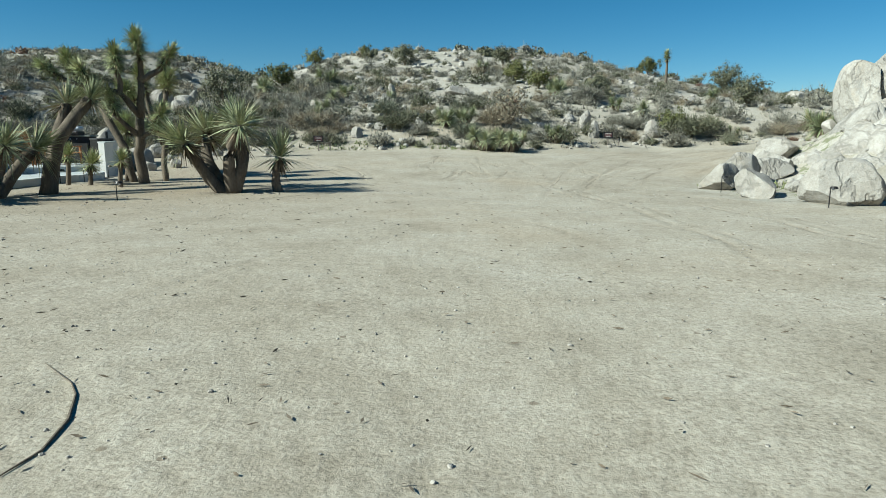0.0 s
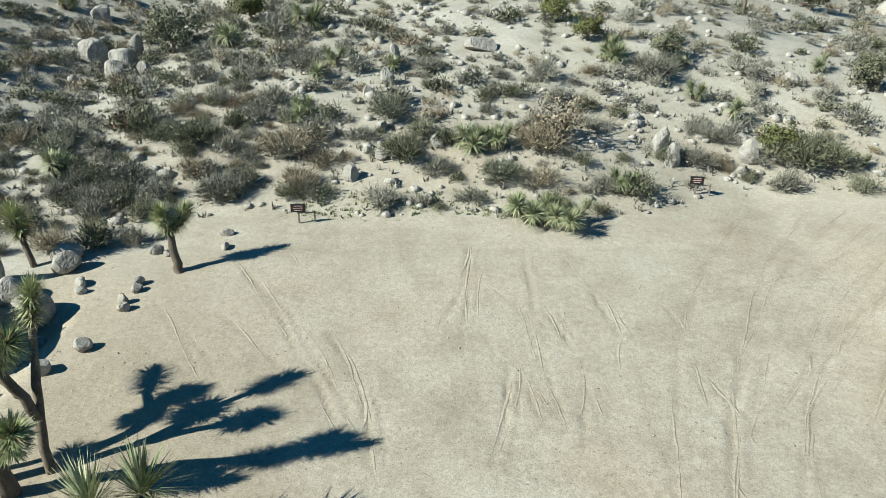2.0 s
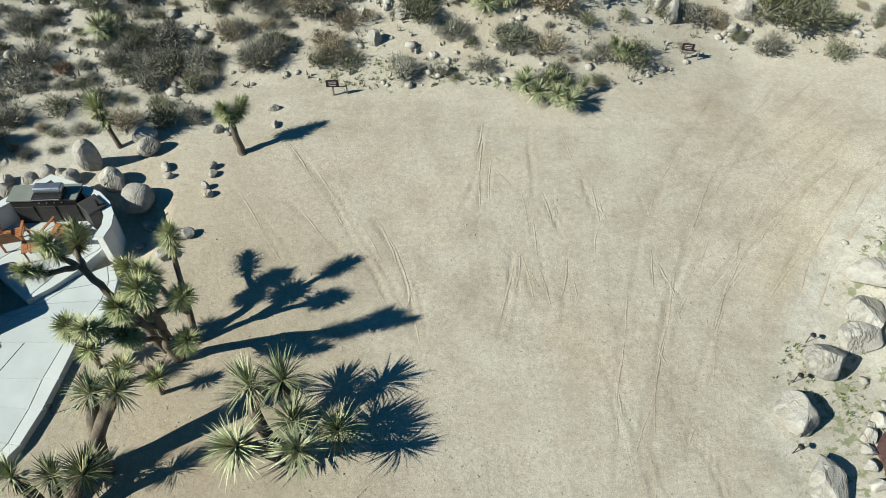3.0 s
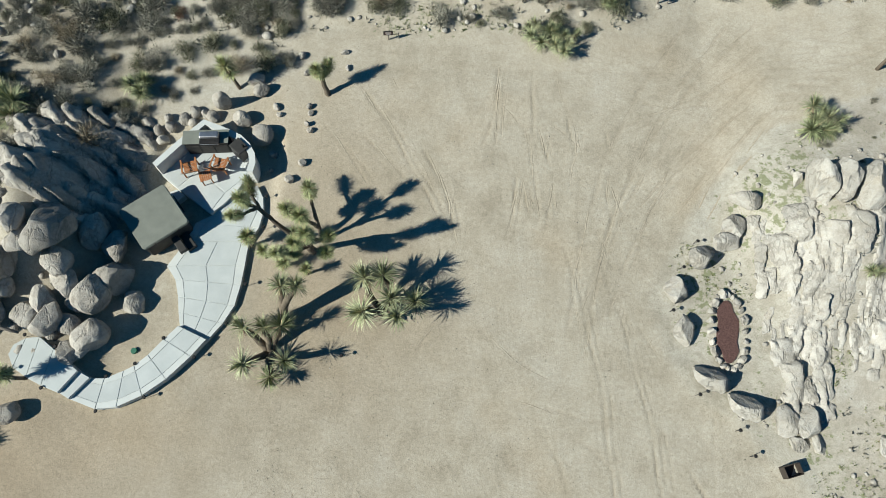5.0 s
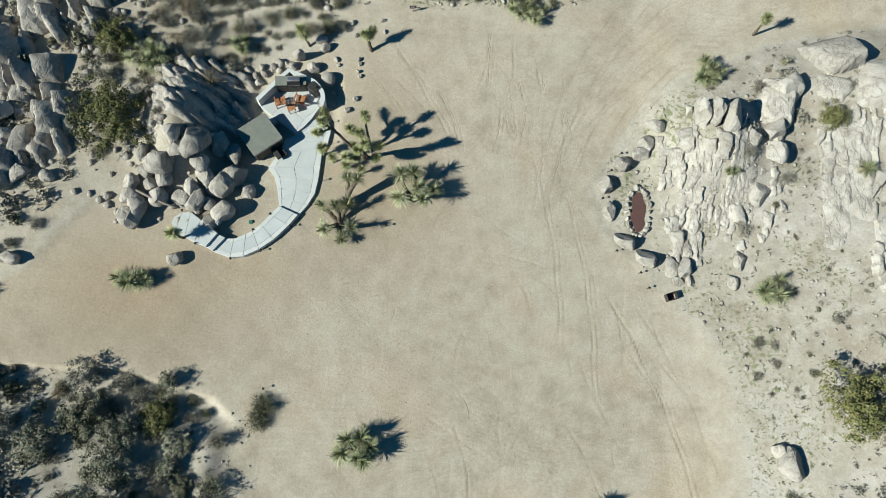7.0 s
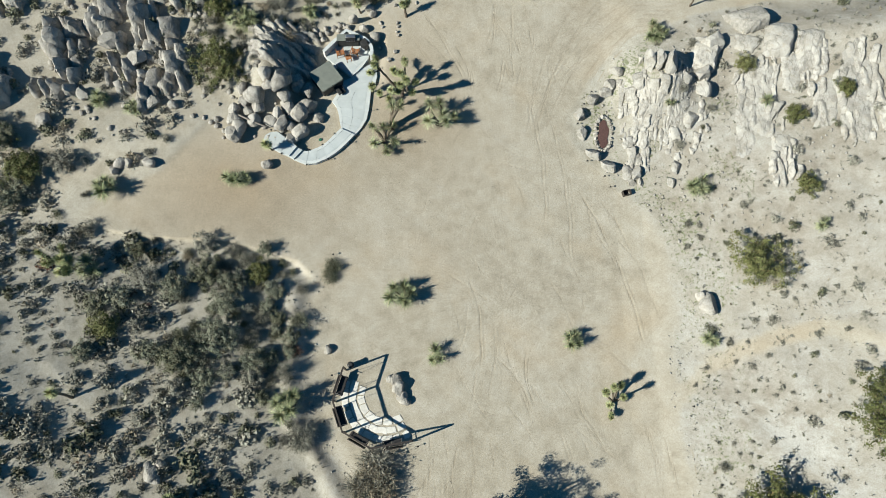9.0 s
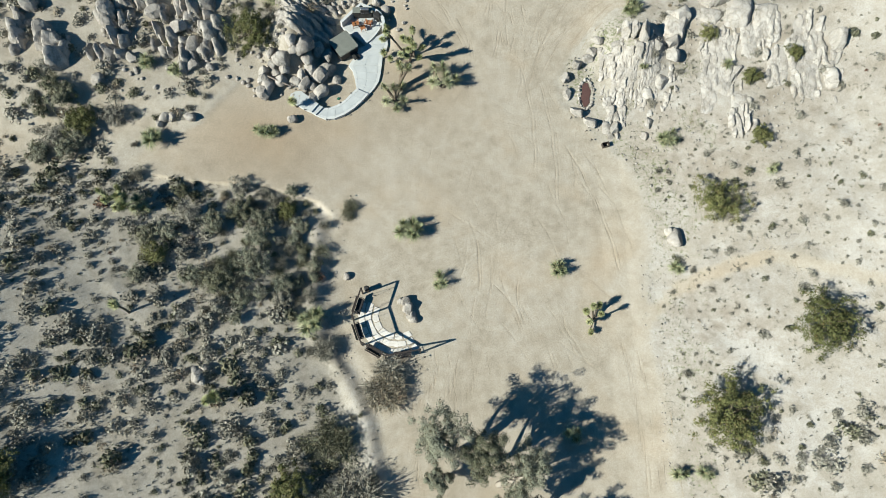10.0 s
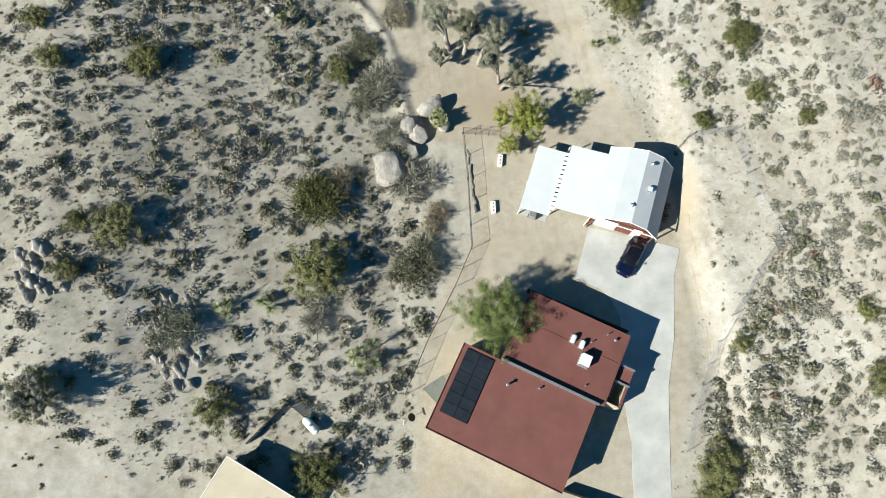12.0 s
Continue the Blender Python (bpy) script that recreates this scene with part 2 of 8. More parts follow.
    bs.inputs["Roughness"].default_value, bs.inputs["Specular IOR Level"].default_value = 0.95, 0.15
    streak = noise_tex(nt, pos, 1.4, 4, 0.6, (1.6, 0.6, 1.0))
    foot = noise_tex(nt, pos, 3.4, 3, 0.5)
    h = calc(nt, "ADD", calc(nt, "MULTIPLY", streak, 0.35), calc(nt, "MULTIPLY", foot, 0.5))
    h = calc(nt, "ADD", h, calc(nt, "MULTIPLY", fine, 0.75))
    h = calc(nt, "SUBTRACT", h, calc(nt, "MULTIPLY", attr(nt, "track"), 1.2))
    n1 = bump(nt, h, 0.6, 0.031, bs)
    bump(nt, grit, 0.5, 0.012, bs, n1)
    return m


def rock_material(name, dark, mid, light, stain):
    m, nd, lk, bs = nodes_of(name)
    nt = m.node_tree
    tc = nd.new("ShaderNodeTexCoord")
    oi = nd.new("ShaderNodeObjectInfo")
    off = nd.new("ShaderNodeVectorMath")
    off.operation = "ADD"
    geo = nd.new("ShaderNodeNewGeometry")
    lk.new(geo.outputs["Position"], off.inputs[0])
    lk.new(oi.outputs["Random"], off.inputs[1])
    v = off.outputs[0]
    a, b, c = noise_tex(nt, v, 1.3, 5, 0.65), noise_tex(nt, v, 9, 5, 0.7), noise_tex(nt, v, 70, 2, 0.6)
    f = calc(nt, "ADD", calc(nt, "MULTIPLY", a, 0.6), calc(nt, "MULTIPLY", b, 0.4))
    col = ramp(nt, f, [(0.32, dark), (0.5, mid), (0.68, light)])
    col = mixc(nt, calc(nt, "MULTIPLY", calc(nt, "SUBTRACT", noise_tex(nt, v, 2.3, 4, 0.6, (1, 1, 0.35)), 0.55), 3.0, True), col, stain)
    col = mixc(nt, 1.0, col, ramp(nt, c, [(0.35, (0.75, 0.75, 0.75)), (0.6, (1.06, 1.06, 1.06))]), "MULTIPLY")
    # long joints and seams
    mp = nd.new("ShaderNodeMapping")
    mp.inputs["Scale"].default_value = (1.0, 0.36, 0.5)
    lk.new(v, mp.inputs[0])
    vo = nd.new("ShaderNodeTexVoronoi")
    vo.feature = "DISTANCE_TO_EDGE"
    vo.inputs["Scale"].default_value = 1.5
    lk.new(mp.outputs[0], vo.inputs["Vector"])
    seam = calc(nt, "SUBTRACT", 1.0, calc(nt, "MULTIPLY", calc(nt, "ADD", vo.outputs["Distance"], calc(nt, "MULTIPLY", calc(nt, "SUBTRACT", b, 0.5), 0.12)), 26.0, True), True)
    col = mixc(nt, calc(nt, "MULTIPLY", seam, 0.1), col, (0.14, 0.125, 0.10))
    b = calc(nt, "SUBTRACT", b, calc(nt, "MULTIPLY", seam, 0.2))
    vein = calc(nt, "SUBTRACT", 1.0, calc(nt, "MULTIPLY", calc(nt, "ABSOLUTE", calc(nt, "SUBTRACT", noise_tex(nt, v, 0.9, 4, 0.6, (1.4, 0.6, 0.8)), 0.5)), 34.0, True), True)
    col = mixc(nt, calc(nt, "MULTIPLY", vein, 0.4), col, (0.10, 0.09, 0.075))
    b = calc(nt, "SUBTRACT", b, calc(nt, "MULTIPLY", vein, 0.5))
    hs = nd.new("ShaderNodeHueSaturation")
    lk.new(calc(nt, "ADD", calc(nt, "MULTIPLY", oi.outputs["Random"], 0.3), 0.84), hs.inputs["Value"])
    lk.new(col, hs.inputs["Color"])
    lk.new(hs.outputs[0], bs.inputs["Base Color"])
    bs.inputs["Roughness"].default_value, bs.inputs["Specular IOR Level"].default_value = 0.9, 0.2
    n1 = bump(nt, b, 0.7, 0.06, bs)
    bump(nt, c, 0.5, 0.01, bs, n1)
    return m


M["ground"] = ground_material()
M["granite"] = rock_material("weathered_granite", (0.235, 0.215, 0.19), (0.37, 0.343, 0.305), (0.48, 0.455, 0.41), (0.33, 0.285, 0.225))
M["pale_rock"] = rock_material("pale_granite", (0.29, 0.265, 0.225), (0.40, 0.375, 0.335), (0.49, 0.47, 0.435), (0.375, 0.32, 0.245))
M["grey_brush"] = foliage("grey_brush_twigs", [(0.0, (0.12, 0.116, 0.094)), (0.5, (0.225, 0.217, 0.178)), (1.0, (0.36, 0.345, 0.29))], (0.28, 0.26, 0.215), 0.12)
M["olive_brush"] = foliage("olive_brush_leaves", [(0.0, (0.075, 0.08, 0.047)), (0.5, (0.135, 0.138, 0.09)), (1.0, (0.215, 0.215, 0.15))], (0.19, 0.17, 0.10), 0.08)
M["dry_brush"] = foliage("dry_brush_stems", [(0.0, (0.20, 0.165, 0.115)), (0.5, (0.30, 0.26, 0.185)), (1.0, (0.40, 0.35, 0.265))], (0.16, 0.11, 0.08), 0.12)
M["red_brush"] = foliage("reddish_brush", [(0.0, (0.09, 0.04, 0.03)), (0.5, (0.16, 0.085, 0.06)), (1.0, (0.22, 0.14, 0.10))], (0.25, 0.2, 0.14), 0.2)
M["juniper"] = foliage("juniper_leaves", [(0.0, (0.065, 0.072, 0.024)), (0.5, (0.125, 0.132, 0.048)), (1.0, (0.205, 0.205, 0.085))], (0.17, 0.13, 0.06), 0.06)
M["bright_leaf"] = foliage("bright_green_leaves", [(0.0, (0.05, 0.072, 0.017)), (0.5, (0.1, 0.138, 0.036)), (1.0, (0.18, 0.22, 0.068))], (0.2, 0.18, 0.07), 0.1)
M["mesquite"] = foliage("yellow_green_leaves", [(0.0, (0.11, 0.13, 0.02)), (0.5, (0.22, 0.235, 0.045)), (1.0, (0.34, 0.335, 0.09))], (0.3, 0.26, 0.08), 0.08)
M["weed"] = foliage("sprouting_weeds", [(0.0, (0.10, 0.13, 0.05)), (0.5, (0.17, 0.20, 0.085)), (1.0, (0.25, 0.28, 0.13))], (0.26, 0.23, 0.13), 0.1)
M["grey_leaf"] = foliage("grey_green_leaves", [(0.0, (0.10, 0.112, 0.078)), (0.5, (0.17, 0.18, 0.13)), (1.0, (0.265, 0.272, 0.205))], (0.21, 0.17, 0.11), 0.10)
M["yucca"] = foliage("yucca_blades", [(0.0, (0.15, 0.18, 0.09)), (0.5, (0.27, 0.295, 0.165)), (1.0, (0.43, 0.44, 0.29))], (0.38, 0.33, 0.2), 0.12, 0.55)
M["joshua"] = foliage("joshua_blades", [(0.0, (0.19, 0.22, 0.10)), (0.5, (0.34, 0.37, 0.185)), (1.0, (0.50, 0.52, 0.31))], (0.38, 0.31, 0.18), 0.15, 0.55)
M["skirt"] = foliage("dead_yucca_skirt", [(0.0, (0.13, 0.10, 0.065)), (0.5, (0.21, 0.165, 0.11)), (1.0, (0.30, 0.245, 0.165))], (0.12, 0.09, 0.06), 0.3)
M["cholla"] = foliage("cholla_spines", [(0.0, (0.26, 0.27, 0.19)), (0.5, (0.40, 0.41, 0.31)), (1.0, (0.52, 0.52, 0.42))], (0.33, 0.28, 0.18), 0.2)
M["bark"] = surface("shaggy_bark", (0.07, 0.055, 0.04), (0.19, 0.155, 0.115), 5, 40, 0.95, relief=0.02, stretch=(1, 1, 0.3))
M["pale_bark"] = surface("pale_bark", (0.24, 0.21, 0.17), (0.44, 0.40, 0.34), 4, 30, 0.9, relief=0.01)
M["concrete"] = surface("broom_finished_concrete", (0.37, 0.395, 0.395), (0.465, 0.488, 0.482), 1.2, 40, 0.85, relief=0.002, coords="Object", vary=0.08)
M["concrete_edge"] = surface("smooth_concrete_border", (0.44, 0.462, 0.455), (0.52, 0.535, 0.52), 1.5, 60, 0.8, relief=0.001, vary=0.05)
M["drive"] = surface("stained_driveway_concrete", (0.32, 0.325, 0.31), (0.50, 0.50, 0.475), 0.35, 14, 0.85, relief=0.002, vary=0.05)
M["plaster"] = surface("pale_plaster", (0.55, 0.54, 0.51), (0.66, 0.65, 0.62), 3, 60, 0.9, relief=0.003, vary=0.05)
M["black_metal"] = surface("black_steel", (0.012, 0.012, 0.013), (0.035, 0.034, 0.033), 8, 80, 0.45, 0.3, relief=0, vary=0.1)
M["dark_brown_metal"] = surface("dark_brown_steel", (0.03, 0.024, 0.02), (0.065, 0.052, 0.045), 6, 60, 0.5, 0.2, relief=0, vary=0.1)
M["steel"] = surface("brushed_steel", (0.35, 0.35, 0.36), (0.55, 0.55, 0.56), 4, 60, 0.35, 0.9, relief=0, vary=0.05)
M["galv"] = surface("galvanised_steel", (0.30, 0.31, 0.32), (0.48, 0.49, 0.50), 6, 60, 0.45, 0.7, relief=0, vary=0.1)
M["cushion"] = surface("dark_cushion_cloth", (0.016, 0.015, 0.016), (0.04, 0.037, 0.037), 10, 120, 0.9, relief=0.003, vary=0.2)
M["teak"] = surface("oiled_orange_wood", (0.23, 0.085, 0.03), (0.38, 0.16, 0.06), 5, 50, 0.6, relief=0.002, stretch=(1, 6, 1), vary=0.2)
M["grey_wood"] = surface("weathered_grey_wood", (0.11, 0.095, 0.08), (0.27, 0.235, 0.20), 4, 40, 0.9, relief=0.005, stretch=(1, 1, 5), vary=0.3)
M["tub_cover"] = surface("grey_green_vinyl_cover", (0.135, 0.145, 0.125), (0.19, 0.20, 0.172), 2, 50, 0.6, relief=0.002, vary=0)
M["tub_side"] = surface("dark_tub_cabinet", (0.015, 0.015, 0.015), (0.04, 0.038, 0.035), 4, 40, 0.6, relief=0.001, vary=0)
M["gravel"] = surface("dark_red_lava_gravel", (0.05, 0.025, 0.022), (0.16, 0.085, 0.075), 18, 60, 0.95, relief=0.03, vary=0.4)
M["flagstone"] = surface("pale_flagstone", (0.50, 0.47, 0.42), (0.68, 0.66, 0.61), 3, 40, 0.85, relief=0.004, vary=0.2)
M["white_metal"] = surface("white_roof_sheet", (0.52, 0.538, 0.55), (0.585, 0.602, 0.61), 0.6, 20, 0.5, 0.0, relief=0, vary=0.04)
M["roof_grey"] = surface("pale_grey_roof_sheet", (0.41, 0.43, 0.445), (0.47, 0.488, 0.50), 0.6, 20, 0.5, 0.0, relief=0, vary=0.04)
M["barn_red"] = surface("brown_red_siding", (0.13, 0.045, 0.03), (0.21, 0.08, 0.055), 3, 50, 0.8, relief=0.002, vary=0.1)
M["white_paint"] = surface("white_paint", (0.70, 0.69, 0.66), (0.80, 0.79, 0.77), 3, 50, 0.6, relief=0.001, vary=0.05)
M["red_roof"] = surface("dark_red_coated_roof", (0.125, 0.045, 0.037), (0.165, 0.066, 0.055), 0.5, 30, 0.8, relief=0.003, vary=0.06)
M["tan_roof"] = surface("tan_coated_roof", (0.45, 0.39, 0.285), (0.55, 0.485, 0.365), 0.5, 20, 0.85, relief=0.003, vary=0.05)
M["solar"] = surface("dark_solar_glass", (0.012, 0.015, 0.02), (0.025, 0.03, 0.038), 1, 20, 0.25, 0.0, relief=0, vary=0.15, spec=0.5)
M["car_paint"] = surface("dark_blue_car_paint", (0.006, 0.009, 0.035), (0.010, 0.015, 0.055), 2, 30, 0.22, 0.4, relief=0, vary=0, spec=0.6)
M["car_glass"] = surface("tinted_glass", (0.004, 0.004, 0.005), (0.010, 0.010, 0.012), 2, 10, 0.14, 0.0, relief=0, vary=0, spec=0.8)
M["rubber"] = surface("tyre_rubber", (0.012, 0.012, 0.012), (0.03, 0.03, 0.03), 10, 60, 0.9, relief=0, vary=0)
M["dark_glass"] = surface("dark_window_glass", (0.02, 0.025, 0.03), (0.05, 0.055, 0.06), 1, 6, 0.08, 0, relief=0, vary=0.2, spec=0.8)
M["sign_red"] = surface("dark_red_sign_paint", (0.035, 0.008, 0.010), (0.07, 0.014, 0.018), 5, 40, 0.6, relief=0, vary=0)
M["sign_text"] = surface("faded_white_lettering", (0.5, 0.48, 0.46), (0.6, 0.58, 0.55), 5, 40, 0.6, relief=0, vary=0)
M["green_plastic"] = surface("green_plastic", (0.012, 0.09, 0.055), (0.03, 0.14, 0.09), 5, 40, 0.6, relief=0, vary=0)
M["firewood"] = surface("split_firewood", (0.12, 0.07, 0.05), (0.33, 0.22, 0.15), 4, 30, 0.9, relief=0.004, vary=0.6)
M["beige_wall"] = surface("beige_stucco", (0.42, 0.36, 0.27), (0.52, 0.45, 0.35), 3, 60, 0.9, relief=0.003, vary=0.05)


# ---------------------------------------------------------------- building helpers
def part(name, bm, material, parent=None, label="", smooth=False):
    me = bpy.data.meshes.new(name)
    bm.to_mesh(me)
    bm.free()
    for mt in material if isinstance(material, (list, tuple)) else [material]:
        me.materials.append(mt)
    if smooth:
        me.polygons.foreach_set("use_smooth", [True] * len(me.polygons))
    ob = new(name, me)
    if parent:
        ob.parent = parent
    if label:
        ob["label"] = label
    return ob


def piece(name, me, parent, m, label=""):
    """One more object on a mesh that exists already."""
    ob = new(name, me)
    ob.parent = parent
    ob.matrix_basis = m
    if label:
        ob["label"] = label
    return ob


def thing(name, m, label, category, group="", kind=""):
    ob = new(name)
    ob.empty_display_size = 0.2
    ob.matrix_basis = m
    return tagged(ob, label, category, group, kind)


def box(bm, size, m=None, bevel=0.0):
    """A box that stands on z = 0 of the pose m."""
    sx, sy, sz = size
    geo = bmesh.ops.create_cube(bm, size=1, matrix=(m or Matrix()) @ Matrix.Translation((0, 0, sz / 2)) @ Matrix.Diagonal((sx, sy, sz, 1)))
    if bevel:
        edges = list({e for v in geo["verts"] for e in v.link_edges})
        bmesh.ops.bevel(bm, geom=edges, offset=bevel, segments=2, affect="EDGES", profile=0.5)
    return bm


def boxed(size, m=None, bevel=0.0):
    return box(bmesh.new(), size, m, bevel)


def rod(bm, a, b, r0, r1=None, n=8):
    """A round bar from a to b."""
    a, b = Vector(a), Vector(b)
    r1 = r0 if r1 is None else r1
    d = b - a
    q = d.to_track_quat("Z", "Y").to_matrix().to_4x4()
    bmesh.ops.create_cone(bm, cap_ends=True, segments=n, radius1=r0, radius2=r1, depth=d.length, matrix=Matrix.Translation((a + b) / 2) @ q)
    return bm


def beam(bm, a, b, w, h):
    """A square bar from a to b."""
    a, b = Vector(a), Vector(b)
    d = b - a
    q = d.to_track_quat("X", "Z").to_matrix().to_4x4()
    bmesh.ops.create_cube(bm, size=1, matrix=Matrix.Translation((a + b) / 2) @ q @ Matrix.Diagonal((d.length, w, h, 1)))
    return bm


def slab(outline, z0, z1, bevel=0.0):
    """A prism over a plan outline."""
    bm = bmesh.new()
    vs = [bm.verts.new((x, y, z1)) for x, y in outline]
    f = bm.faces.new(vs)
    if f.normal.z < 0 or f.calc_area() and sum((outline[i][0] - outline[i - 1][0]) * (outline[i][1] + outline[i - 1][1]) for i in range(len(outline))) > 0:
        bmesh.ops.reverse_faces(bm, faces=[f])
    ex = bmesh.ops.extrude_face_region(bm, geom=[f])
    for v in [g for g in ex["geom"] if isinstance(g, bmesh.types.BMVert)]:
        v.co.z = z0
    bmesh.ops.recalc_face_normals(bm, faces=bm.faces)
    if bevel:
        top = [e for e in bm.edges if all(abs(v.co.z - z1) < 1e-5 for v in e.verts)]
        bmesh.ops.bevel(bm, geom=top, offset=bevel, segments=2, affect="EDGES")
    return bm


def tube(points, radii, n=7, wobble_amount=0.0, rng=None):
    """Vertices and faces of a bent, tapering stem."""
    pts = [Vector(p) for p in points]
    vs, fs = [], []
    for i, p in enumerate(pts):
        d = (pts[min(i + 1, len(pts) - 1)] - pts[max(i - 1, 0)]).normalized()
        s = d.orthogonal().normalized() if abs(d.z) > 0.9 else d.cross(Vector((0, 0, 1))).normalized()
        t = d.cross(s)
        for k in range(n):
            a = 2 * math.pi * k / n
            r = radii[i] * (1 + (rng.uniform(-1, 1) * wobble_amount if rng else 0))
            vs.append(p + s * (r * math.cos(a)) + t * (r * math.sin(a)))
    for i in range(len(pts) - 1):
        for k in range(n):
            a, b = i * n + k, i * n + (k + 1) % n
            fs.append((a, b, b + n, a + n))
    fs.append(tuple(range(n))[::-1])
    fs.append(tuple(len(vs) - n + k for k in range(n)))
    return vs, fs


def raw_mesh(name, vs, fs, material, tint=None, smooth=False):
    me = bpy.data.meshes.new(name)
    me.from_pydata([tuple(v) for v in vs], [], fs)
    me.materials.append(material)
    if tint is not None:
        a = me.attributes.new("tint", "FLOAT", "POINT")
        a.data.foreach_set("value", np.asarray(tint, np.float32))
    if smooth:
        me.polygons.foreach_set("use_smooth", [True] * len(me.polygons))
    return me


def joined(name, shapes, material, label, category):
    """Many copies of small shapes in one mesh: shapes is a list of (verts (n, 3), triangles (m, 3), tint)."""
    count, vs, fs, ti = 0, [], [], []
    for v, f, t in shapes:
        vs.append(v)
        fs.append(f + count)
        ti.append(np.full(len(v), t, np.float32))
        count += len(v)
    vs, fs, ti = np.concatenate(vs), np.concatenate(fs), np.concatenate(ti)
    me = bpy.data.meshes.new(name)
    me.vertices.add(len(vs))
    me.vertices.foreach_set("co", vs.astype(np.float32).ravel())
    me.loops.add(fs.size)
    me.loops.foreach_set("vertex_index", fs.astype(np.int32).ravel())
    me.polygons.add(len(fs))
    me.polygons.foreach_set("loop_start", np.arange(0, fs.size, 3, dtype=np.int32))
    me.update(calc_edges=True)
    me.attributes.new("tint", "FLOAT", "POINT").data.foreach_set("value", ti)
    me.materials.append(material)
    return tagged(new(name, me), label, category, kind="stuff")


def on_land(x, y, sink=0.0, rz=0.0):
    return pose(x, y, float(land(x, y)) - sink, 0, 0, rz)


# ---------------------------------------------------------------- the ground, one sheet to the horizon
def stretch_axis(fine0, fine1, step, mid0, mid1, mid_step, far):
    a = list(np.arange(fine0, fine1 + 1e-6, step))
    lo, hi = list(np.arange(fine0 - mid_step, mid0, -mid_step)), list(np.arange(fine1 + mid_step, mid1, mid_step))
    g, d = hi[-1], mid_step
    while g < far:
        d *= 1.25
        g += d
        hi.append(g)
    g, d = lo[-1], mid_step
    while g > -far:
        d *= 1.25
        g -= d
        lo.append(g)
    return np.array(sorted(lo + a + hi))


def track_lines():
    """Wheel tracks: start, end, sideways bow, depth and half width, in metres."""
    r = random.Random(5)
    lines = []
    for x0, y0, x1, y1, bow in ((-6.4, 25.5, -2.6, 18.5, 0.2), (-7.9, 23.6, -5.4, 19.8, 0.1), (-0.1, 26.6, -0.4, 21.8, 0.0), (1.4, 23.7, 1.9, 21.0, 0.05), (0.6, 21.5, -0.2, 17.8, 0.1),
                                (0.65, 21.1, 1.0, 18.9, 0.0), (2.7, 24.2, 3.0, 21.4, 0.05), (4.7, 23.2, 11.0, 26.3, -0.3), (4.5, 21.5, 4.4, 18.0, -0.2), (5.2, 19.3, 11.2, 24.5, 0.3), (1.9, 20.7, 2.1, 19.0, 0.0),
                                (-3.6, 22.5, -2.0, 17.5, 0.3), (2.2, 18.6, 3.4, 6.0, 0.5), (3.8, 17.2, 5.2, 3.0, 0.6), (7.3, 6.2, 8.9, 2.8, 0.1), (6.2, 9.5, 10.4, -3.0, 0.6),
                                (-2.7, 2.7, -1.9, -4.7, 0.5), (-1.4, -2.9, 1.9, -9.0, 0.7), (1.7, -2.9, 2.2, -7.3, -0.5), (3.7, -8.6, 4.4, -11.5, 0.1), (-7.5, -15.5, -3.3, -10.7, -0.6), (-8.3, -14.7, -5.0, -9.8, -0.7),
                                (-7.9, -16, -6.6, -26, 0.8), (-6.6, -16, -5.2, -25, 0.8), (11.2, -9, 12.2, -26, 0.4), (9.9, -8, 11.2, -26, 0.5), (19.6, -36, 18.4, -60, 0.4), (18.2, -46, 17.2, -62, 0.3)):
        lines.append((x0, y0, x1, y1, bow, r.uniform(0.45, 0.75), r.uniform(0.035, 0.06)))
        lines.append((x0 + r.uniform(0.18, 0.3), y0 - 0.3, x1 + r.uniform(0.18, 0.3), y1 + 0.2, bow, r.uniform(0.25, 0.5), 0.04))
        if r.random() < 0.5:
            lines.append((x0 + 1.5, y0 - 0.4, x1 + 1.55, y1 + 0.4, bow, r.uniform(0.3, 0.6), 0.05))
    for i in range(12):          # sweeping in from the road on the east side
        x0 = 9 + 1.4 * i + r.uniform(-0.5, 0.5)
        lines.append((x0, 28.8, 1.5 + 0.7 * i + r.uniform(-1, 1), 13 + 0.7 * i + r.uniform(-1, 1), -1.2 - 0.08 * i, r.uniform(0.2, 0.5), r.uniform(0.04, 0.12)))
    for _ in range(70):
        x0, y0 = r.uniform(-6, 9), r.uniform(-10, 27)
        a, ln = r.gauss(1.35, 0.5), r.uniform(1.5, 6)
        lines.append((x0, y0, x0 + ln * math.cos(a), y0 - ln * math.sin(a), r.uniform(-0.4, 0.4), r.uniform(0.2, 0.5), r.uniform(0.03, 0.06)))
    return lines


CURB = [(-32.0, 7.1), (-30.0, 5.6), (-26.8, 5.0), (-24.9, 5.5), (-22.4, 5.8), (-20.1, 4.9), (-18.2, 4.2), (-15.7, 3.5), (-14.3, 2.3), (-14.0, 0.0), (-13.6, -3.0), (-13.3, -6.0), (-12.2, -9.2), (-10.5, -13.0), (-9.4, -17.0), (-8.9, -22.0)]
FOOTPATH = [(12.6, -6.5), (14.8, -4.3), (19.0, -2.5), (22.6, -1.75), (25.5, -2.75), (30.0, -4.2)]
WILD_PATHS = [[(-34.0, -13.0), (-32.5, -17.0), (-34.5, -21.0), (-37.5, -25.5)], [(-24.0, -20.5), (-26.0, -26.0), (-24.0, -31.0), (-27.0, -38.0)], [(-17.5, -46.0), (-15.0, -40.5), (-16.5, -36.0)], [(-16.0, -49.0), (-13.0, -56.0), (-13.5, -64.0)]]


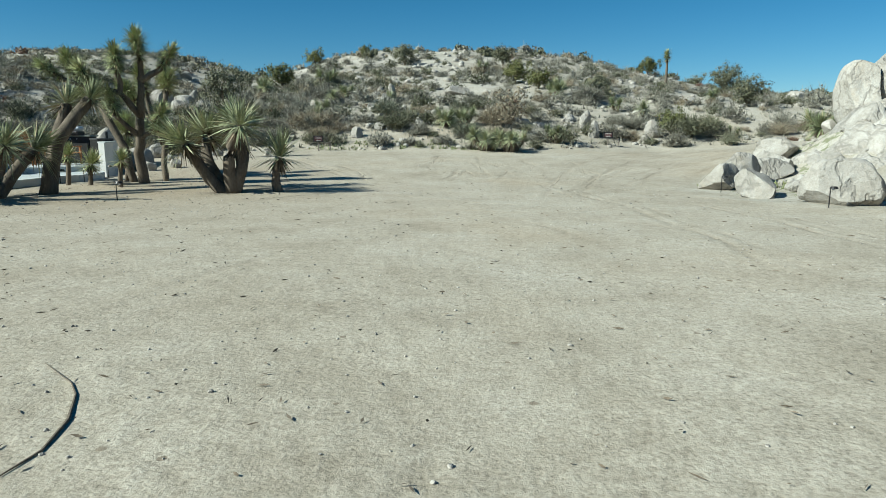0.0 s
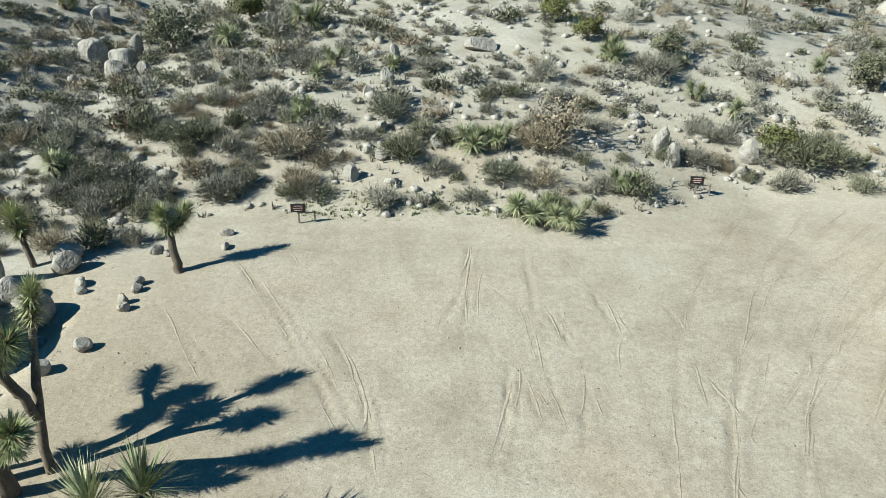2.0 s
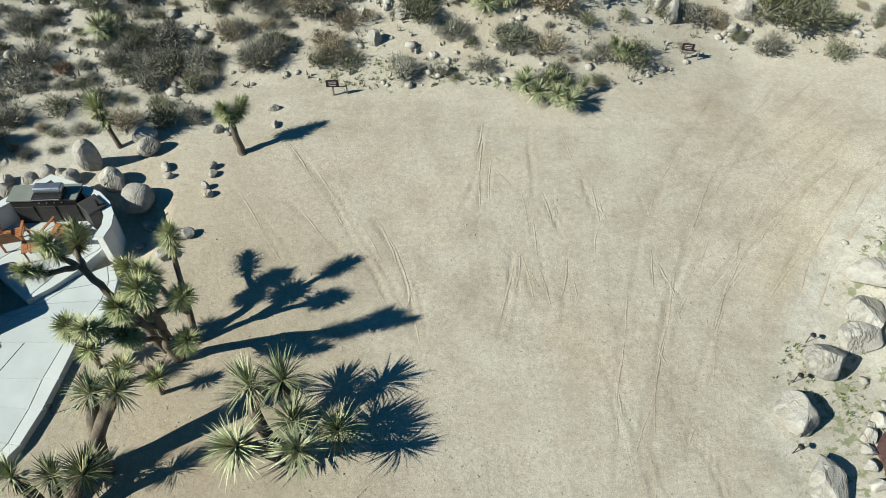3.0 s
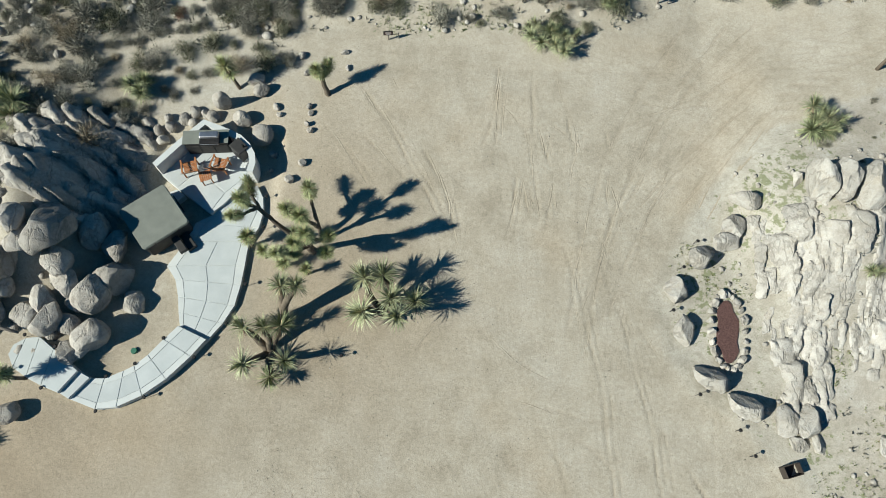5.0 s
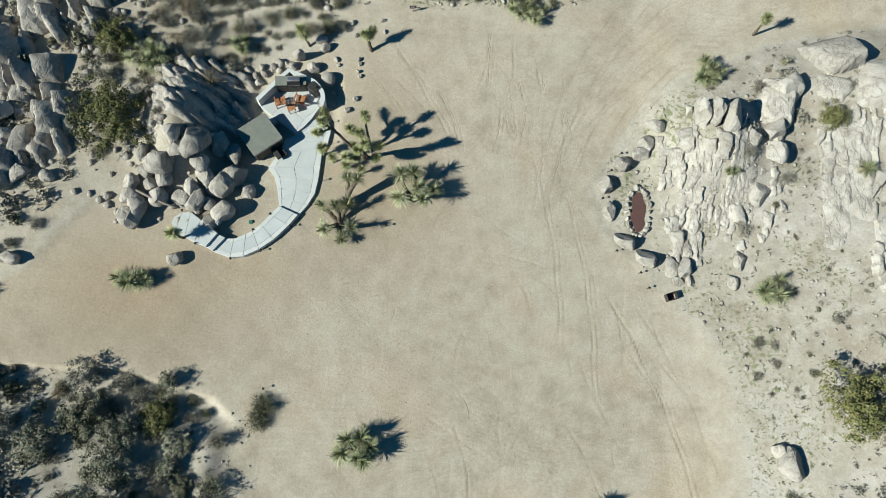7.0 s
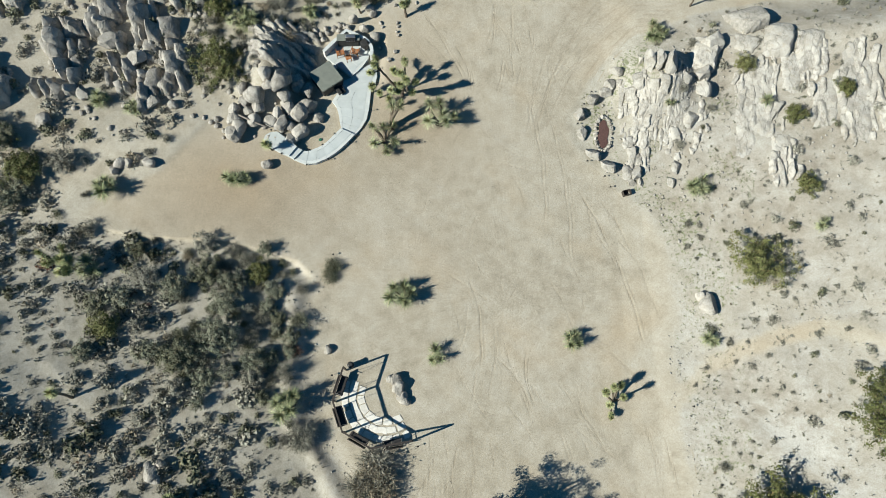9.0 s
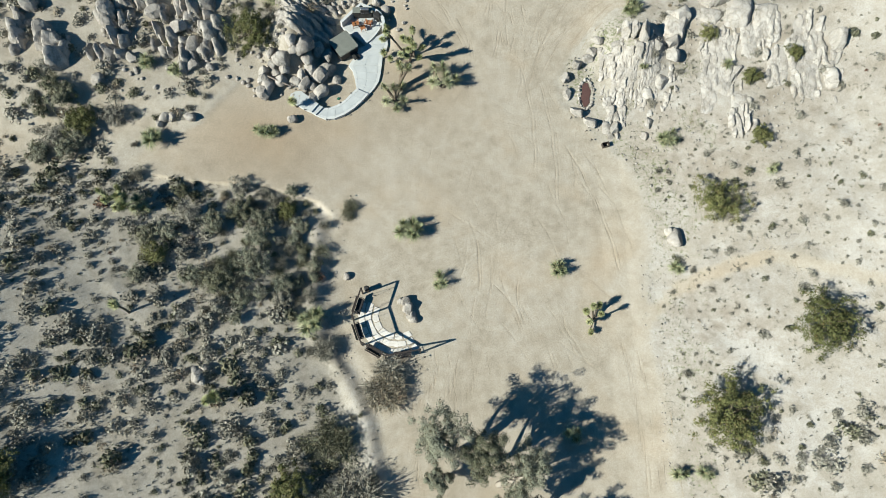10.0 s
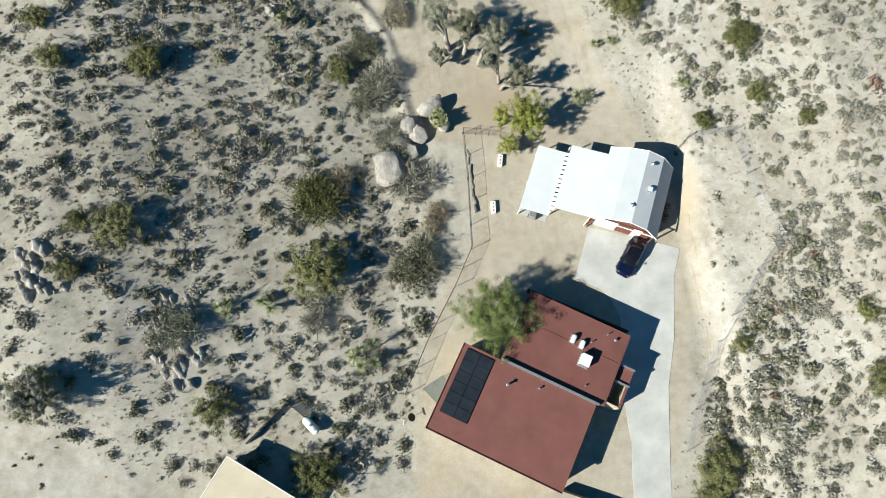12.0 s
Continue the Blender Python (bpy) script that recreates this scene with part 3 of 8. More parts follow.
def near_line(X, Y, points):
    """Distance to a line of points."""
    d = np.full(X.shape, 99.0)
    for (ax, ay), (bx, by) in zip(points, points[1:]):
        ux, uy = bx - ax, by - ay
        k = np.clip(((X - ax) * ux + (Y - ay) * uy) / (ux * ux + uy * uy), 0, 1)
        d = np.minimum(d, np.hypot(X - ax - k * ux, Y - ay - k * uy))
    return d


def build_ground():
    xs = stretch_axis(-9.1, 11.6, 0.09, -52, 44, 0.6, 1900)
    xs = np.array(sorted(set(np.round(xs[(xs < -32.6) | (xs > -9.11)], 3)) | set(np.round(np.arange(-32.5, -9.15, 0.18), 3))))
    ys = stretch_axis(-11.0, 28.4, 0.10, -78, 76, 0.6, 1900)
    X, Y = np.meshgrid(xs, ys)
    Z = land(X, Y)
    track = np.zeros_like(X)
    for x0, y0, x1, y1, bow, k, wide in track_lines():
        ln = math.hypot(x1 - x0, y1 - y0)
        ux, uy = (x1 - x0) / ln, (y1 - y0) / ln
        s = (X - x0) * ux + (Y - y0) * uy
        off = (X - x0) * -uy + (Y - y0) * ux - bow * np.sin(np.clip(s / ln, 0, 1) * math.pi) + 0.05 * np.sin(s * 1.7)
        inside = sm(0, 1.2, s) * sm(0, 1.2, ln - s)
        track = np.maximum(track, k * inside * np.exp(-(off / wide) ** 2) * (0.6 + 0.4 * np.sin(s * 2.3 + x0 * 7)) * (0.06 / (0.02 + wide)) ** 0.5)
        rim = np.exp(-((np.abs(off) - 0.14) / 0.06) ** 2)
        Z = Z + inside * k * (0.008 * rim - 0.015 * np.exp(-(off / 0.08) ** 2))
    # trodden, littered soil near the walkway
    litter = 0.42 * np.exp(-((X + 7.5) / 4.0) ** 2 - ((Y - 15) / 4.5) ** 2) + 0.36 * np.exp(-((X + 17) / 7) ** 2 - ((Y - 7.5) / 5) ** 2) + 0.22 * np.exp(-((X + 5) / 4) ** 2 - ((Y - 4) / 3.5) ** 2)
    track = np.maximum(track, litter * (0.7 + 0.6 * wobble(X, Y, 0.9, 2.2) + 0.3 * wobble(X, Y, 0.31, 1.2)))
    nx, ny = len(xs), len(ys)
    me = bpy.data.meshes.new("ground")
    me.vertices.add(nx * ny)
    me.vertices.foreach_set("co", np.stack([X, Y, Z], -1).astype(np.float32).ravel())
    i = np.arange((nx - 1) * (ny - 1))
    a = (i // (nx - 1)) * nx + i % (nx - 1)
    q = np.stack([a, a + 1, a + nx + 1, a + nx], -1).astype(np.int32)
    me.loops.add(q.size)
    me.loops.foreach_set("vertex_index", q.ravel())
    me.polygons.add(len(q))
    me.polygons.foreach_set("loop_start", np.arange(0, q.size, 4, dtype=np.int32))
    me.update(calc_edges=True)
    me.polygons.foreach_set("use_smooth", np.ones(len(q), bool))
    yard = in_yard(X, Y)
    far = sm(60, 90, np.hypot(X, Y))
    pale = 0.60 * sm(8, 15, X) * sm(-70, -60, Y) * (1 - sm(24, 30, Y)) + 0.34 * sm(26, 32, Y) * sm(-12, 2, X) + 0.22 * sm(26, 32, Y) * sm(-12, -14, X)
    pale = pale + 0.6 * np.exp(-((X - 16) / 4.5) ** 2 - ((Y + 7.5) / 3) ** 2) + 0.5 * np.exp(-((X - 19.5) / 7) ** 2 - ((Y - 14) / 7) ** 2)
    b = X - yard_left(Y)
    pale = pale + 1.1 * np.exp(-((b + 0.2) / 1.1) ** 2) * sm(5, 0, Y) * sm(-30, -25, Y) + 0.4 * np.exp(-((X - 22.2) / 1.7) ** 2) * sm(-30, -35, Y) * sm(-53, -47, Y)
    pale = pale + 0.9 * np.exp(-((X + 37.5) / 3.0) ** 2 - ((Y + 49) / 5) ** 2) + 1.2 * sm(1.5, -0.5, Y + 55.3 + 0.62 * (X + 49) ) * sm(-34, -38, X)
    curb, foot = near_line(X + 0.25 * wobble(X, Y, 0.8), Y, CURB), near_line(X, Y + 0.2 * wobble(X, Y, 0.9), FOOTPATH)
    trail = np.min([near_line(X + 0.35 * wobble(X, Y, 1.1), Y, p) for p in WILD_PATHS], axis=0)
    yard = np.maximum(yard, np.exp(-(foot / 0.65) ** 4))
    yard = np.maximum(yard, 0.6 * np.exp(-(trail / 0.35) ** 2))
    pale = pale * (1 - yard * 0.7) * (1 - 0.6 * far) + 0.25 * far
    chalk = 0.95 * np.exp(-((X - 19) / 4.5) ** 2 - ((Y + 9.5) / 3.2) ** 2) + 0.8 * np.exp(-((X - 24) / 4) ** 2 - ((Y + 17) / 4) ** 2) + 0.5 * np.exp(-((X - 22.4) / 1.4) ** 2) * sm(-30, -35, Y) * sm(-53, -47, Y)
    chalk = chalk + 0.7 * np.exp(-((X - 14.5) / 2.5) ** 2 - ((Y - 15.5) / 4) ** 2) + 0.7 * np.exp(-((X + 37.5) / 3) ** 2 - ((Y + 48) / 4) ** 2) + 0.22 * sm(26, 32, Y) * sm(-4, 2, X) * (1 - far) + 0.15 * sm(20, 30, X) * sm(-24, -40, Y)
    chalk = chalk * (1 - yard) * (0.75 + 0.5 * wobble(X, Y, 2.8, 1.5))
    weeds = sm(0, 1.5, X - yard_right(Y)) * sm(9, 2, X - yard_right(Y)) * sm(-30, -24, Y) * sm(26, 20, Y) + 0.8 * np.exp(-((X + 3) / 3) ** 2 - ((Y - 28.4) / 0.9) ** 2)
    weeds = weeds * np.clip(0.3 + 0.9 * wobble(X, Y, 2.6, 4.0), 0, 1)
    for name, val in (("yard", np.clip(yard + 0.85 * sm(-13, -15, X) * sm(3, 7, Y) * sm(36, 26, Y) * (0.7 + 0.5 * wobble(X, Y, 2.2)) + 0.8 * sm(1.0, -1.0, Y + 55.3 + 0.62 * (X + 49)) * sm(-34, -38, X) * sm(-80, -66, Y) + 0.75 * sm(25, 27.5, Y) * (1 - sm(31, 38, Y)) * sm(-16, -10, X) + 0.6 * np.exp(-((X + 13.5) / 4) ** 2 - ((Y - 17) / 5) ** 2), 0, 1)), ("pale", np.clip(pale, 0, 1)), ("crust", np.clip(sm(-12, -15, X) * sm(5, 1, Y) * (1 - 0.8 * sm(-42, -47, Y)) * (1 - yard) * (1 - 0.8 * np.exp(-(curb / 0.6) ** 2)) * (0.85 + 0.3 * wobble(X, Y, 3.0, 1.1)) * (1 - 0.75 * np.clip(pale, 0, 1)) + 0.45 * sm(-15, -19, X) * sm(4, 8, Y) * (1 - yard) * sm(34, 28, Y), 0, 1) * 0.8), ("ochre", np.clip(1.0 * yard * (np.exp(-((X + 21) / 7.5) ** 2 - ((Y - 9.5) / 4.5) ** 2) + 0.8 * np.exp(-((X + 0.5) / 5.5) ** 2 - ((Y + 25.5) / 4) ** 2) + 0.5 * np.exp(-((X + 7) / 3) ** 2 - ((Y - 21) / 4) ** 2) + 0.45 * np.exp(-((X + 6) / 4.5) ** 2 - ((Y - 14.5) / 4) ** 2)), 0, 1)), ("curb", np.exp(-(curb / 0.5) ** 2)), ("chalk", np.clip(chalk, 0, 1)), ("weeds", np.clip(weeds, 0, 1)), ("track", track * yard)):
        me.attributes.new(name, "FLOAT", "POINT").data.foreach_set("value", val.astype(np.float32).ravel())
    me.materials.append(M["ground"])
    return tagged(new("ground", me), "pale sandy desert ground with wheel tracks, rising to brushy slopes", "ground", kind="structure")


build_ground()


def wheel_ruts():
    """Thin rims of sand thrown up along the wheel tracks."""
    rng = random.Random(14)
    vs, fs = [], []
    for x0, y0, x1, y1, bow, k, wide in track_lines():
        if -7 < x0 < 9 and min(y0, y1) < 9 and max(y0, y1) > 0:
            continue
        ln = math.hypot(x1 - x0, y1 - y0)
        ux, uy = (x1 - x0) / ln, (y1 - y0) / ln
        s0 = rng.uniform(0.2, 0.6)
        while s0 < ln - 0.8:
            s1 = min(ln - 0.3, s0 + rng.uniform(1.5, 5.0))
            n = max(3, int((s1 - s0) / 0.22))
            tall, side = rng.uniform(0.002, 0.007) * (0.6 + k), rng.choice((-0.1, 0.0, 0.1))
            first = len(vs)
            for i in range(n + 1):
                t = s0 + (s1 - s0) * i / n
                off = bow * math.sin(t / ln * math.pi) + 0.05 * math.sin(t * 1.7) + side + rng.uniform(-0.012, 0.012)
                px, py = x0 + ux * t - uy * off, y0 + uy * t + ux * off
                z = float(land(px, py))
                h = tall * min(1, 3 * i / n, 3 * (n - i) / n) * rng.uniform(0.6, 1.2)
                for w, dz in ((-0.07, -0.012), (0.0, h), (0.05, -0.012)):
                    vs.append((px - uy * w, py + ux * w, z + dz))
            for i in range(n):
                a = first + 3 * i
                fs += [(a, a + 1, a + 4, a + 3), (a + 1, a + 2, a + 5, a + 4)]
            s0 = s1 + rng.uniform(0.3, 2.4)
    me = bpy.data.meshes.new("wheel_ruts")
    me.from_pydata(vs, [], fs)
    me.attributes.new("yard", "FLOAT", "POINT").data.foreach_set("value", np.ones(len(vs), np.float32))
    me.attributes.new("track", "FLOAT", "POINT").data.foreach_set("value", np.full(len(vs), 0.22, np.float32))
    me.materials.append(M["ground"])
    tagged(new("wheel_ruts", me), "thin ridges of sand along dried wheel tracks", "ruts", kind="stuff")


wheel_ruts()


# ---------------------------------------------------------------- plants and rocks: shapes
def quads_to_tris(n):
    q = np.arange(n)[:, None] * 4
    return np.concatenate([q + [0, 1, 2], q + [0, 2, 3]])


def slivers(base, tip, width, rng, fat=0.5):
    """Thin leaves or twigs from base to tip points: (n * 4, 3) verts, triangles."""
    d = tip - base
    r = rng.normal(size=d.shape)
    s = np.cross(d, r)
    s /= np.linalg.norm(s, axis=1, keepdims=True) + 1e-9
    w = np.asarray(width).reshape(-1, 1)
    m = base + d * fat
    v = np.stack([base, m + s * w, tip, m - s * w], 1).reshape(-1, 3)
    return v, quads_to_tris(len(d))


def cores(rng, centres, radii):
    """Ragged inner masses of twigs and leaves."""
    p = (1 + 5 ** 0.5) / 2
    v = np.array([(-1, p, 0), (1, p, 0), (-1, -p, 0), (1, -p, 0), (0, -1, p), (0, 1, p), (0, -1, -p), (0, 1, -p), (p, 0, -1), (p, 0, 1), (-p, 0, -1), (-p, 0, 1)]) / math.hypot(1, p)
    f = np.array([(0, 11, 5), (0, 5, 1), (0, 1, 7), (0, 7, 10), (0, 10, 11), (1, 5, 9), (5, 11, 4), (11, 10, 2), (10, 7, 6), (7, 1, 8),
                  (3, 9, 4), (3, 4, 2), (3, 2, 6), (3, 6, 8), (3, 8, 9), (4, 9, 5), (2, 4, 11), (6, 2, 10), (8, 6, 7), (9, 8, 1)])
    n = len(centres)
    out = v[None] * rng.uniform(0.6, 1.25, (n, 12, 1)) * np.asarray(radii).reshape(-1, 1, 1) + np.asarray(centres)[:, None]
    return out.reshape(-1, 3), (f[None] + np.arange(n)[:, None, None] * 12).reshape(-1, 3)


def spikes(base, tip, width, rng):
    """Tapering stems or leaves, one triangle each."""
    d = tip - base
    s = np.cross(d, rng.normal(size=d.shape))
    s /= np.linalg.norm(s, axis=1, keepdims=True) + 1e-9
    w = np.asarray(width).reshape(-1, 1)
    v = np.stack([base - s * w, base + s * w, tip], 1).reshape(-1, 3)
    return v, np.arange(len(v)).reshape(-1, 3)


def bush_shape(seed, stems_n=260, leaves=140, leaf=0.07, height=0.72, lumps=5, spread=0.15, thick=1.3, inner=90, inner_leaf=0.06):
    """A bush about 1 m across: fine stems that fan out of several tufts, with small leaves: (verts, triangles)."""
    rng = np.random.default_rng(seed)
    c = rng.normal(size=(lumps, 3)) * [spread, spread, 0.05]
    c[0] = 0
    c[:, 2] = rng.uniform(0.0, 0.12, lumps)
    rad = rng.uniform(0.26, 0.40, lumps) * (1 - 0.5 * np.clip(np.linalg.norm(c[:, :2], axis=1), 0, 0.5))

    def dome(n, lo, hi):
        k = rng.integers(0, lumps, n)
        az, el = rng.uniform(0, 2 * math.pi, n), np.arcsin(rng.uniform(0.02, 1.0, n) ** 0.8)
        u = np.stack([np.cos(az) * np.cos(el), np.sin(az) * np.cos(el), np.sin(el) * height / 0.52], 1)
        return c[k], u, (rad[k] * rng.uniform(lo, hi, n))[:, None]
    o, u, r = dome(stems_n, 0.75, 1.15)
    start = o + u * r * rng.uniform(0.15, 0.6, stems_n)[:, None]
    tip = o + (u + rng.normal(size=u.shape) * 0.16) * r
    v1, f1 = spikes(start, tip, rng.uniform(0.006, 0.015, stems_n) * thick, rng)
    o, u, r = dome(leaves, 0.5, 1.08)
    b = o + u * r
    t = b + (u * 0.5 + rng.normal(size=b.shape) * 0.7 + [0, 0, 0.3]) * leaf
    v2, f2 = spikes(b, t, rng.uniform(0.2, 0.45, leaves) * leaf, rng)
    o, u, r = dome(inner, 0.15, 0.82)
    b = o + u * r
    v3, f3 = spikes(b, b + rng.normal(size=b.shape) * [1, 1, 0.7] * inner_leaf, rng.uniform(0.5, 0.9, inner) * inner_leaf, rng)
    v = np.concatenate([v1, v2, v3])
    v[:, 2] = np.maximum(v[:, 2], 0.0)
    return v, np.concatenate([f1, f2 + len(v1), f3 + len(v1) + len(v2)])


def leaf_shell(at, normal, size, rng):
    """Small three-cornered leaves that face along their normals."""
    a1 = np.cross(normal, rng.normal(size=normal.shape))
    a1 /= np.linalg.norm(a1, axis=1, keepdims=True) + 1e-9
    a2 = np.cross(normal, a1)
    a2 /= np.linalg.norm(a2, axis=1, keepdims=True) + 1e-9
    k = np.asarray(size).reshape(-1, 1)
    v = np.stack([at + a1 * k, at - 0.5 * a1 * k + 0.8 * a2 * k, at - 0.5 * a1 * k - 0.8 * a2 * k], 1).reshape(-1, 3)
    return v, np.arange(len(v)).reshape(-1, 3)


def mound_bush(seed, lumps=6, leaves=120, stems_n=36, height=0.62, leaf=0.085):
    """A dense bush about 1 m across for the slopes: small leaves that follow several domes, fringed with stems."""
    rng = np.random.default_rng(seed)
    c = rng.normal(size=(lumps, 3)) * [0.17, 0.17, 0.0]
    c[0] = 0
    rad = rng.uniform(0.22, 0.36, lumps) * (1 - 0.4 * np.clip(np.linalg.norm(c[:, :2], axis=1), 0, 0.5))

    def shell(n, lo, hi):
        k = rng.integers(0, lumps, n)
        az, el = rng.uniform(0, 2 * math.pi, n), np.arcsin(rng.uniform(0.0, 1.0, n))
        u = np.stack([np.cos(az) * np.cos(el), np.sin(az) * np.cos(el), np.sin(el)], 1)
        return c[k] + u * (rad[k] * rng.uniform(lo, hi, n))[:, None], u
    b, u = shell(leaves, 0.72, 1.08)
    v0, f0 = leaf_shell(b, u + rng.normal(size=u.shape) * 0.38, leaf * rng.uniform(0.6, 1.3, leaves), rng)
    b, u = shell(stems_n, 0.7, 1.0)
    v1, f1 = spikes(b, b + (u + rng.normal(size=u.shape) * 0.35) * 0.13, rng.uniform(0.010, 0.022, stems_n), rng)
    v = np.concatenate([v0, v1]) * [1, 1, height / 0.36]
    v[:, 2] = np.maximum(v[:, 2], 0.0)
    return v, np.concatenate([f0, f1 + len(v0)])


def rosette(rng, n, length, width, low=-0.5, high=1.45, droop=0.12):
    """Stiff blades from one point: (verts, triangles), each blade bent once."""
    az = rng.uniform(0, 2 * math.pi, n)
    el = np.sort(rng.uniform(low, high, n))
    ln = length * rng.uniform(0.75, 1.1, n)
    d = np.stack([np.cos(az) * np.cos(el), np.sin(az) * np.cos(el), np.sin(el)], 1)
    side = np.stack([-np.sin(az), np.cos(az), np.zeros(n)], 1) * (width * rng.uniform(0.8, 1.2, n))[:, None]
    base = d * 0.05
    mid = d * (ln * 0.5)[:, None]
    tip = d * ln[:, None] - np.stack([np.zeros(n), np.zeros(n), droop * ln * np.cos(el)], 1)
    v = np.stack([base - side * 0.7, base + side * 0.7, mid + side, mid - side, tip], 1).reshape(-1, 3)
    k = np.arange(n)[:, None] * 5
    f = np.concatenate([k + [0, 1, 2], k + [0, 2, 3], k + [3, 2, 4]])
    return v, f


def mesh_of(name, v, f, material, tint=None):
    me = bpy.data.meshes.new(name)
    me.from_pydata(v.tolist(), [], f.tolist())
    me.materials.append(material)
    if tint is not None:
        me.attributes.new("tint", "FLOAT", "POINT").data.foreach_set("value", np.asarray(tint, np.float32))
    return me


HEADS = {}


def head_meshes(kind):
    """Four shared rosettes of each kind, with their dry skirts."""
    if kind not in HEADS:
        rng = np.random.default_rng(len(HEADS) + 11)
        made = []
        for _ in range(4):
            if kind == "joshua":
                v, f = rosette(rng, 230, 0.44, 0.013, -0.7, 1.5, 0.0)
                s = rosette(rng, 70, 0.3, 0.013, -1.4, -0.6, 0.0)
            else:
                v, f = rosette(rng, 150, 0.74, 0.016, -0.35, 1.5, 0.14)
                s = rosette(rng, 45, 0.5, 0.018, -1.3, -0.25, 0.1)
            made.append((mesh_of("leaf_head", v, f, M["joshua" if kind == "joshua" else "yucca"]), mesh_of("dry_skirt", *s, M["skirt"])))
        HEADS[kind] = made
    return HEADS[kind]


def stem_mesh(name, branches, material, seed, n=8):
    rng = random.Random(seed)
    vs, fs = [], []
    for pts, radii in branches:
        v, f = tube(pts, radii, n, 0.10, rng)
        fs += [tuple(i + len(vs) for i in q) for q in f]
        vs += v
    return raw_mesh(name, vs, fs, material, smooth=True)


def stems(owner, first, others, branches, material, seed, n=8):
    """Each limb as a part of its own."""
    for i, br in enumerate(branches):
        t = new(first if i == 0 else others, stem_mesh(first if i == 0 else others, [br], material, seed + i, n))
        t.parent = owner


def bent(a, b, r, sag, k=6):
    """Points of a crooked limb from a to b."""
    a, b = Vector(a), Vector(b)
    j = Vector((r.uniform(-1, 1), r.uniform(-1, 1), r.uniform(-0.3, 0.6))) * sag
    out = []
    for i in range(k + 1):
        u = i / k
        out.append(a.lerp(b, u) + j * math.sin(u * math.pi) + Vector((r.uniform(-1, 1), r.uniform(-1, 1), 0)) * sag * 0.12)
    return out


def put_head(tree, kind, at, way, size, r):
    head, skirt = r.choice(head_meshes(kind))
    q = Vector(way).to_track_quat("Z", "Y").to_matrix().to_4x4()
    m = Matrix.Translation(at) @ q @ Matrix.Rotation(r.uniform(0, 6.28), 4, "Z") @ Matrix.Scale(size, 4)
    piece("leaf_head", head, tree, m)
    piece("dry_skirt", skirt, tree, m)


def joshua_tree(x, y, height, spread, seed, arms=5, lean=(0, 0), label="", first=0.4, head=1.0):
    """A forked trunk with a bristling head on each arm."""
    r = random.Random(seed)
    tree = thing("joshua_tree", on_land(x, y, 0.03), label or "joshua tree with shaggy trunk and spiky green heads on sand", "tree", "joshua trees")
    fork = Vector((lean[0] * first, lean[1] * first, height * first))
    tr = 0.035 + 0.017 * height
    branches = [(bent((0, 0, -0.05), fork, r, 0.05 * height), [tr * (1.25 - 0.5 * i / 6) for i in range(7)])]
    ends = []
    if arms <= 1:
        top = Vector((lean[0], lean[1], height - 0.2))
        branches = [(bent((0, 0, -0.05), top, r, 0.04 * height), [tr * (1.3 - 0.35 * i / 6) for i in range(7)])]
        ends = [(top, top - Vector((0, 0, 0.4 * height)))]
    for i in range(arms if arms > 1 else 0):
        a = 2 * math.pi * (i + r.uniform(-0.3, 0.3)) / arms
        k = r.uniform(0.55, 1.0)
        el = fork + Vector((math.cos(a) * spread * k * 0.62, math.sin(a) * spread * k * 0.62, (height - fork.z) * r.uniform(0.25, 0.5)))
        end = Vector((lean[0] + math.cos(a) * spread * k, lean[1] + math.sin(a) * spread * k, height * r.uniform(0.72, 1.0) - 0.2))
        start = fork.lerp(branches[0][0][3], r.uniform(0, 0.5))
        branches.append((bent(start, el, r, 0.1 * spread), [tr * (0.75 - 0.15 * j / 6) for j in range(7)]))
        branches.append((bent(el, end, r, 0.08 * spread), [tr * (0.6 - 0.15 * j / 6) for j in range(7)]))
        ends.append((end, end - el))
        if r.random() < 0.6:
            side = el + Vector((math.cos(a + 1.1) * spread * 0.4, math.sin(a + 1.1) * spread * 0.4, 0.3 * (height - el.z)))
            branches.append((bent(el, side, r, 0.04 * spread), [tr * (0.5 - 0.1 * j / 6) for j in range(7)]))
            ends.append((side, side - el))
    stems(tree, "trunk", "arm", branches, M["bark"], seed)
    for e, w in ends:
        up = Vector((w.x, w.y, max(w.z, 0.15))).normalized()
        k = head * r.uniform(0.85, 1.15)
        k *= 1.2
        put_head(tree, "joshua", e, up, k, r)
        if height > 1.2:
            put_head(tree, "joshua", e - up * 0.24 * k, up, 0.92 * k, r)
        if arms > 2:
            put_head(tree, "joshua", e - up * 0.5 * k, up, 0.8 * k, r)
    return tree


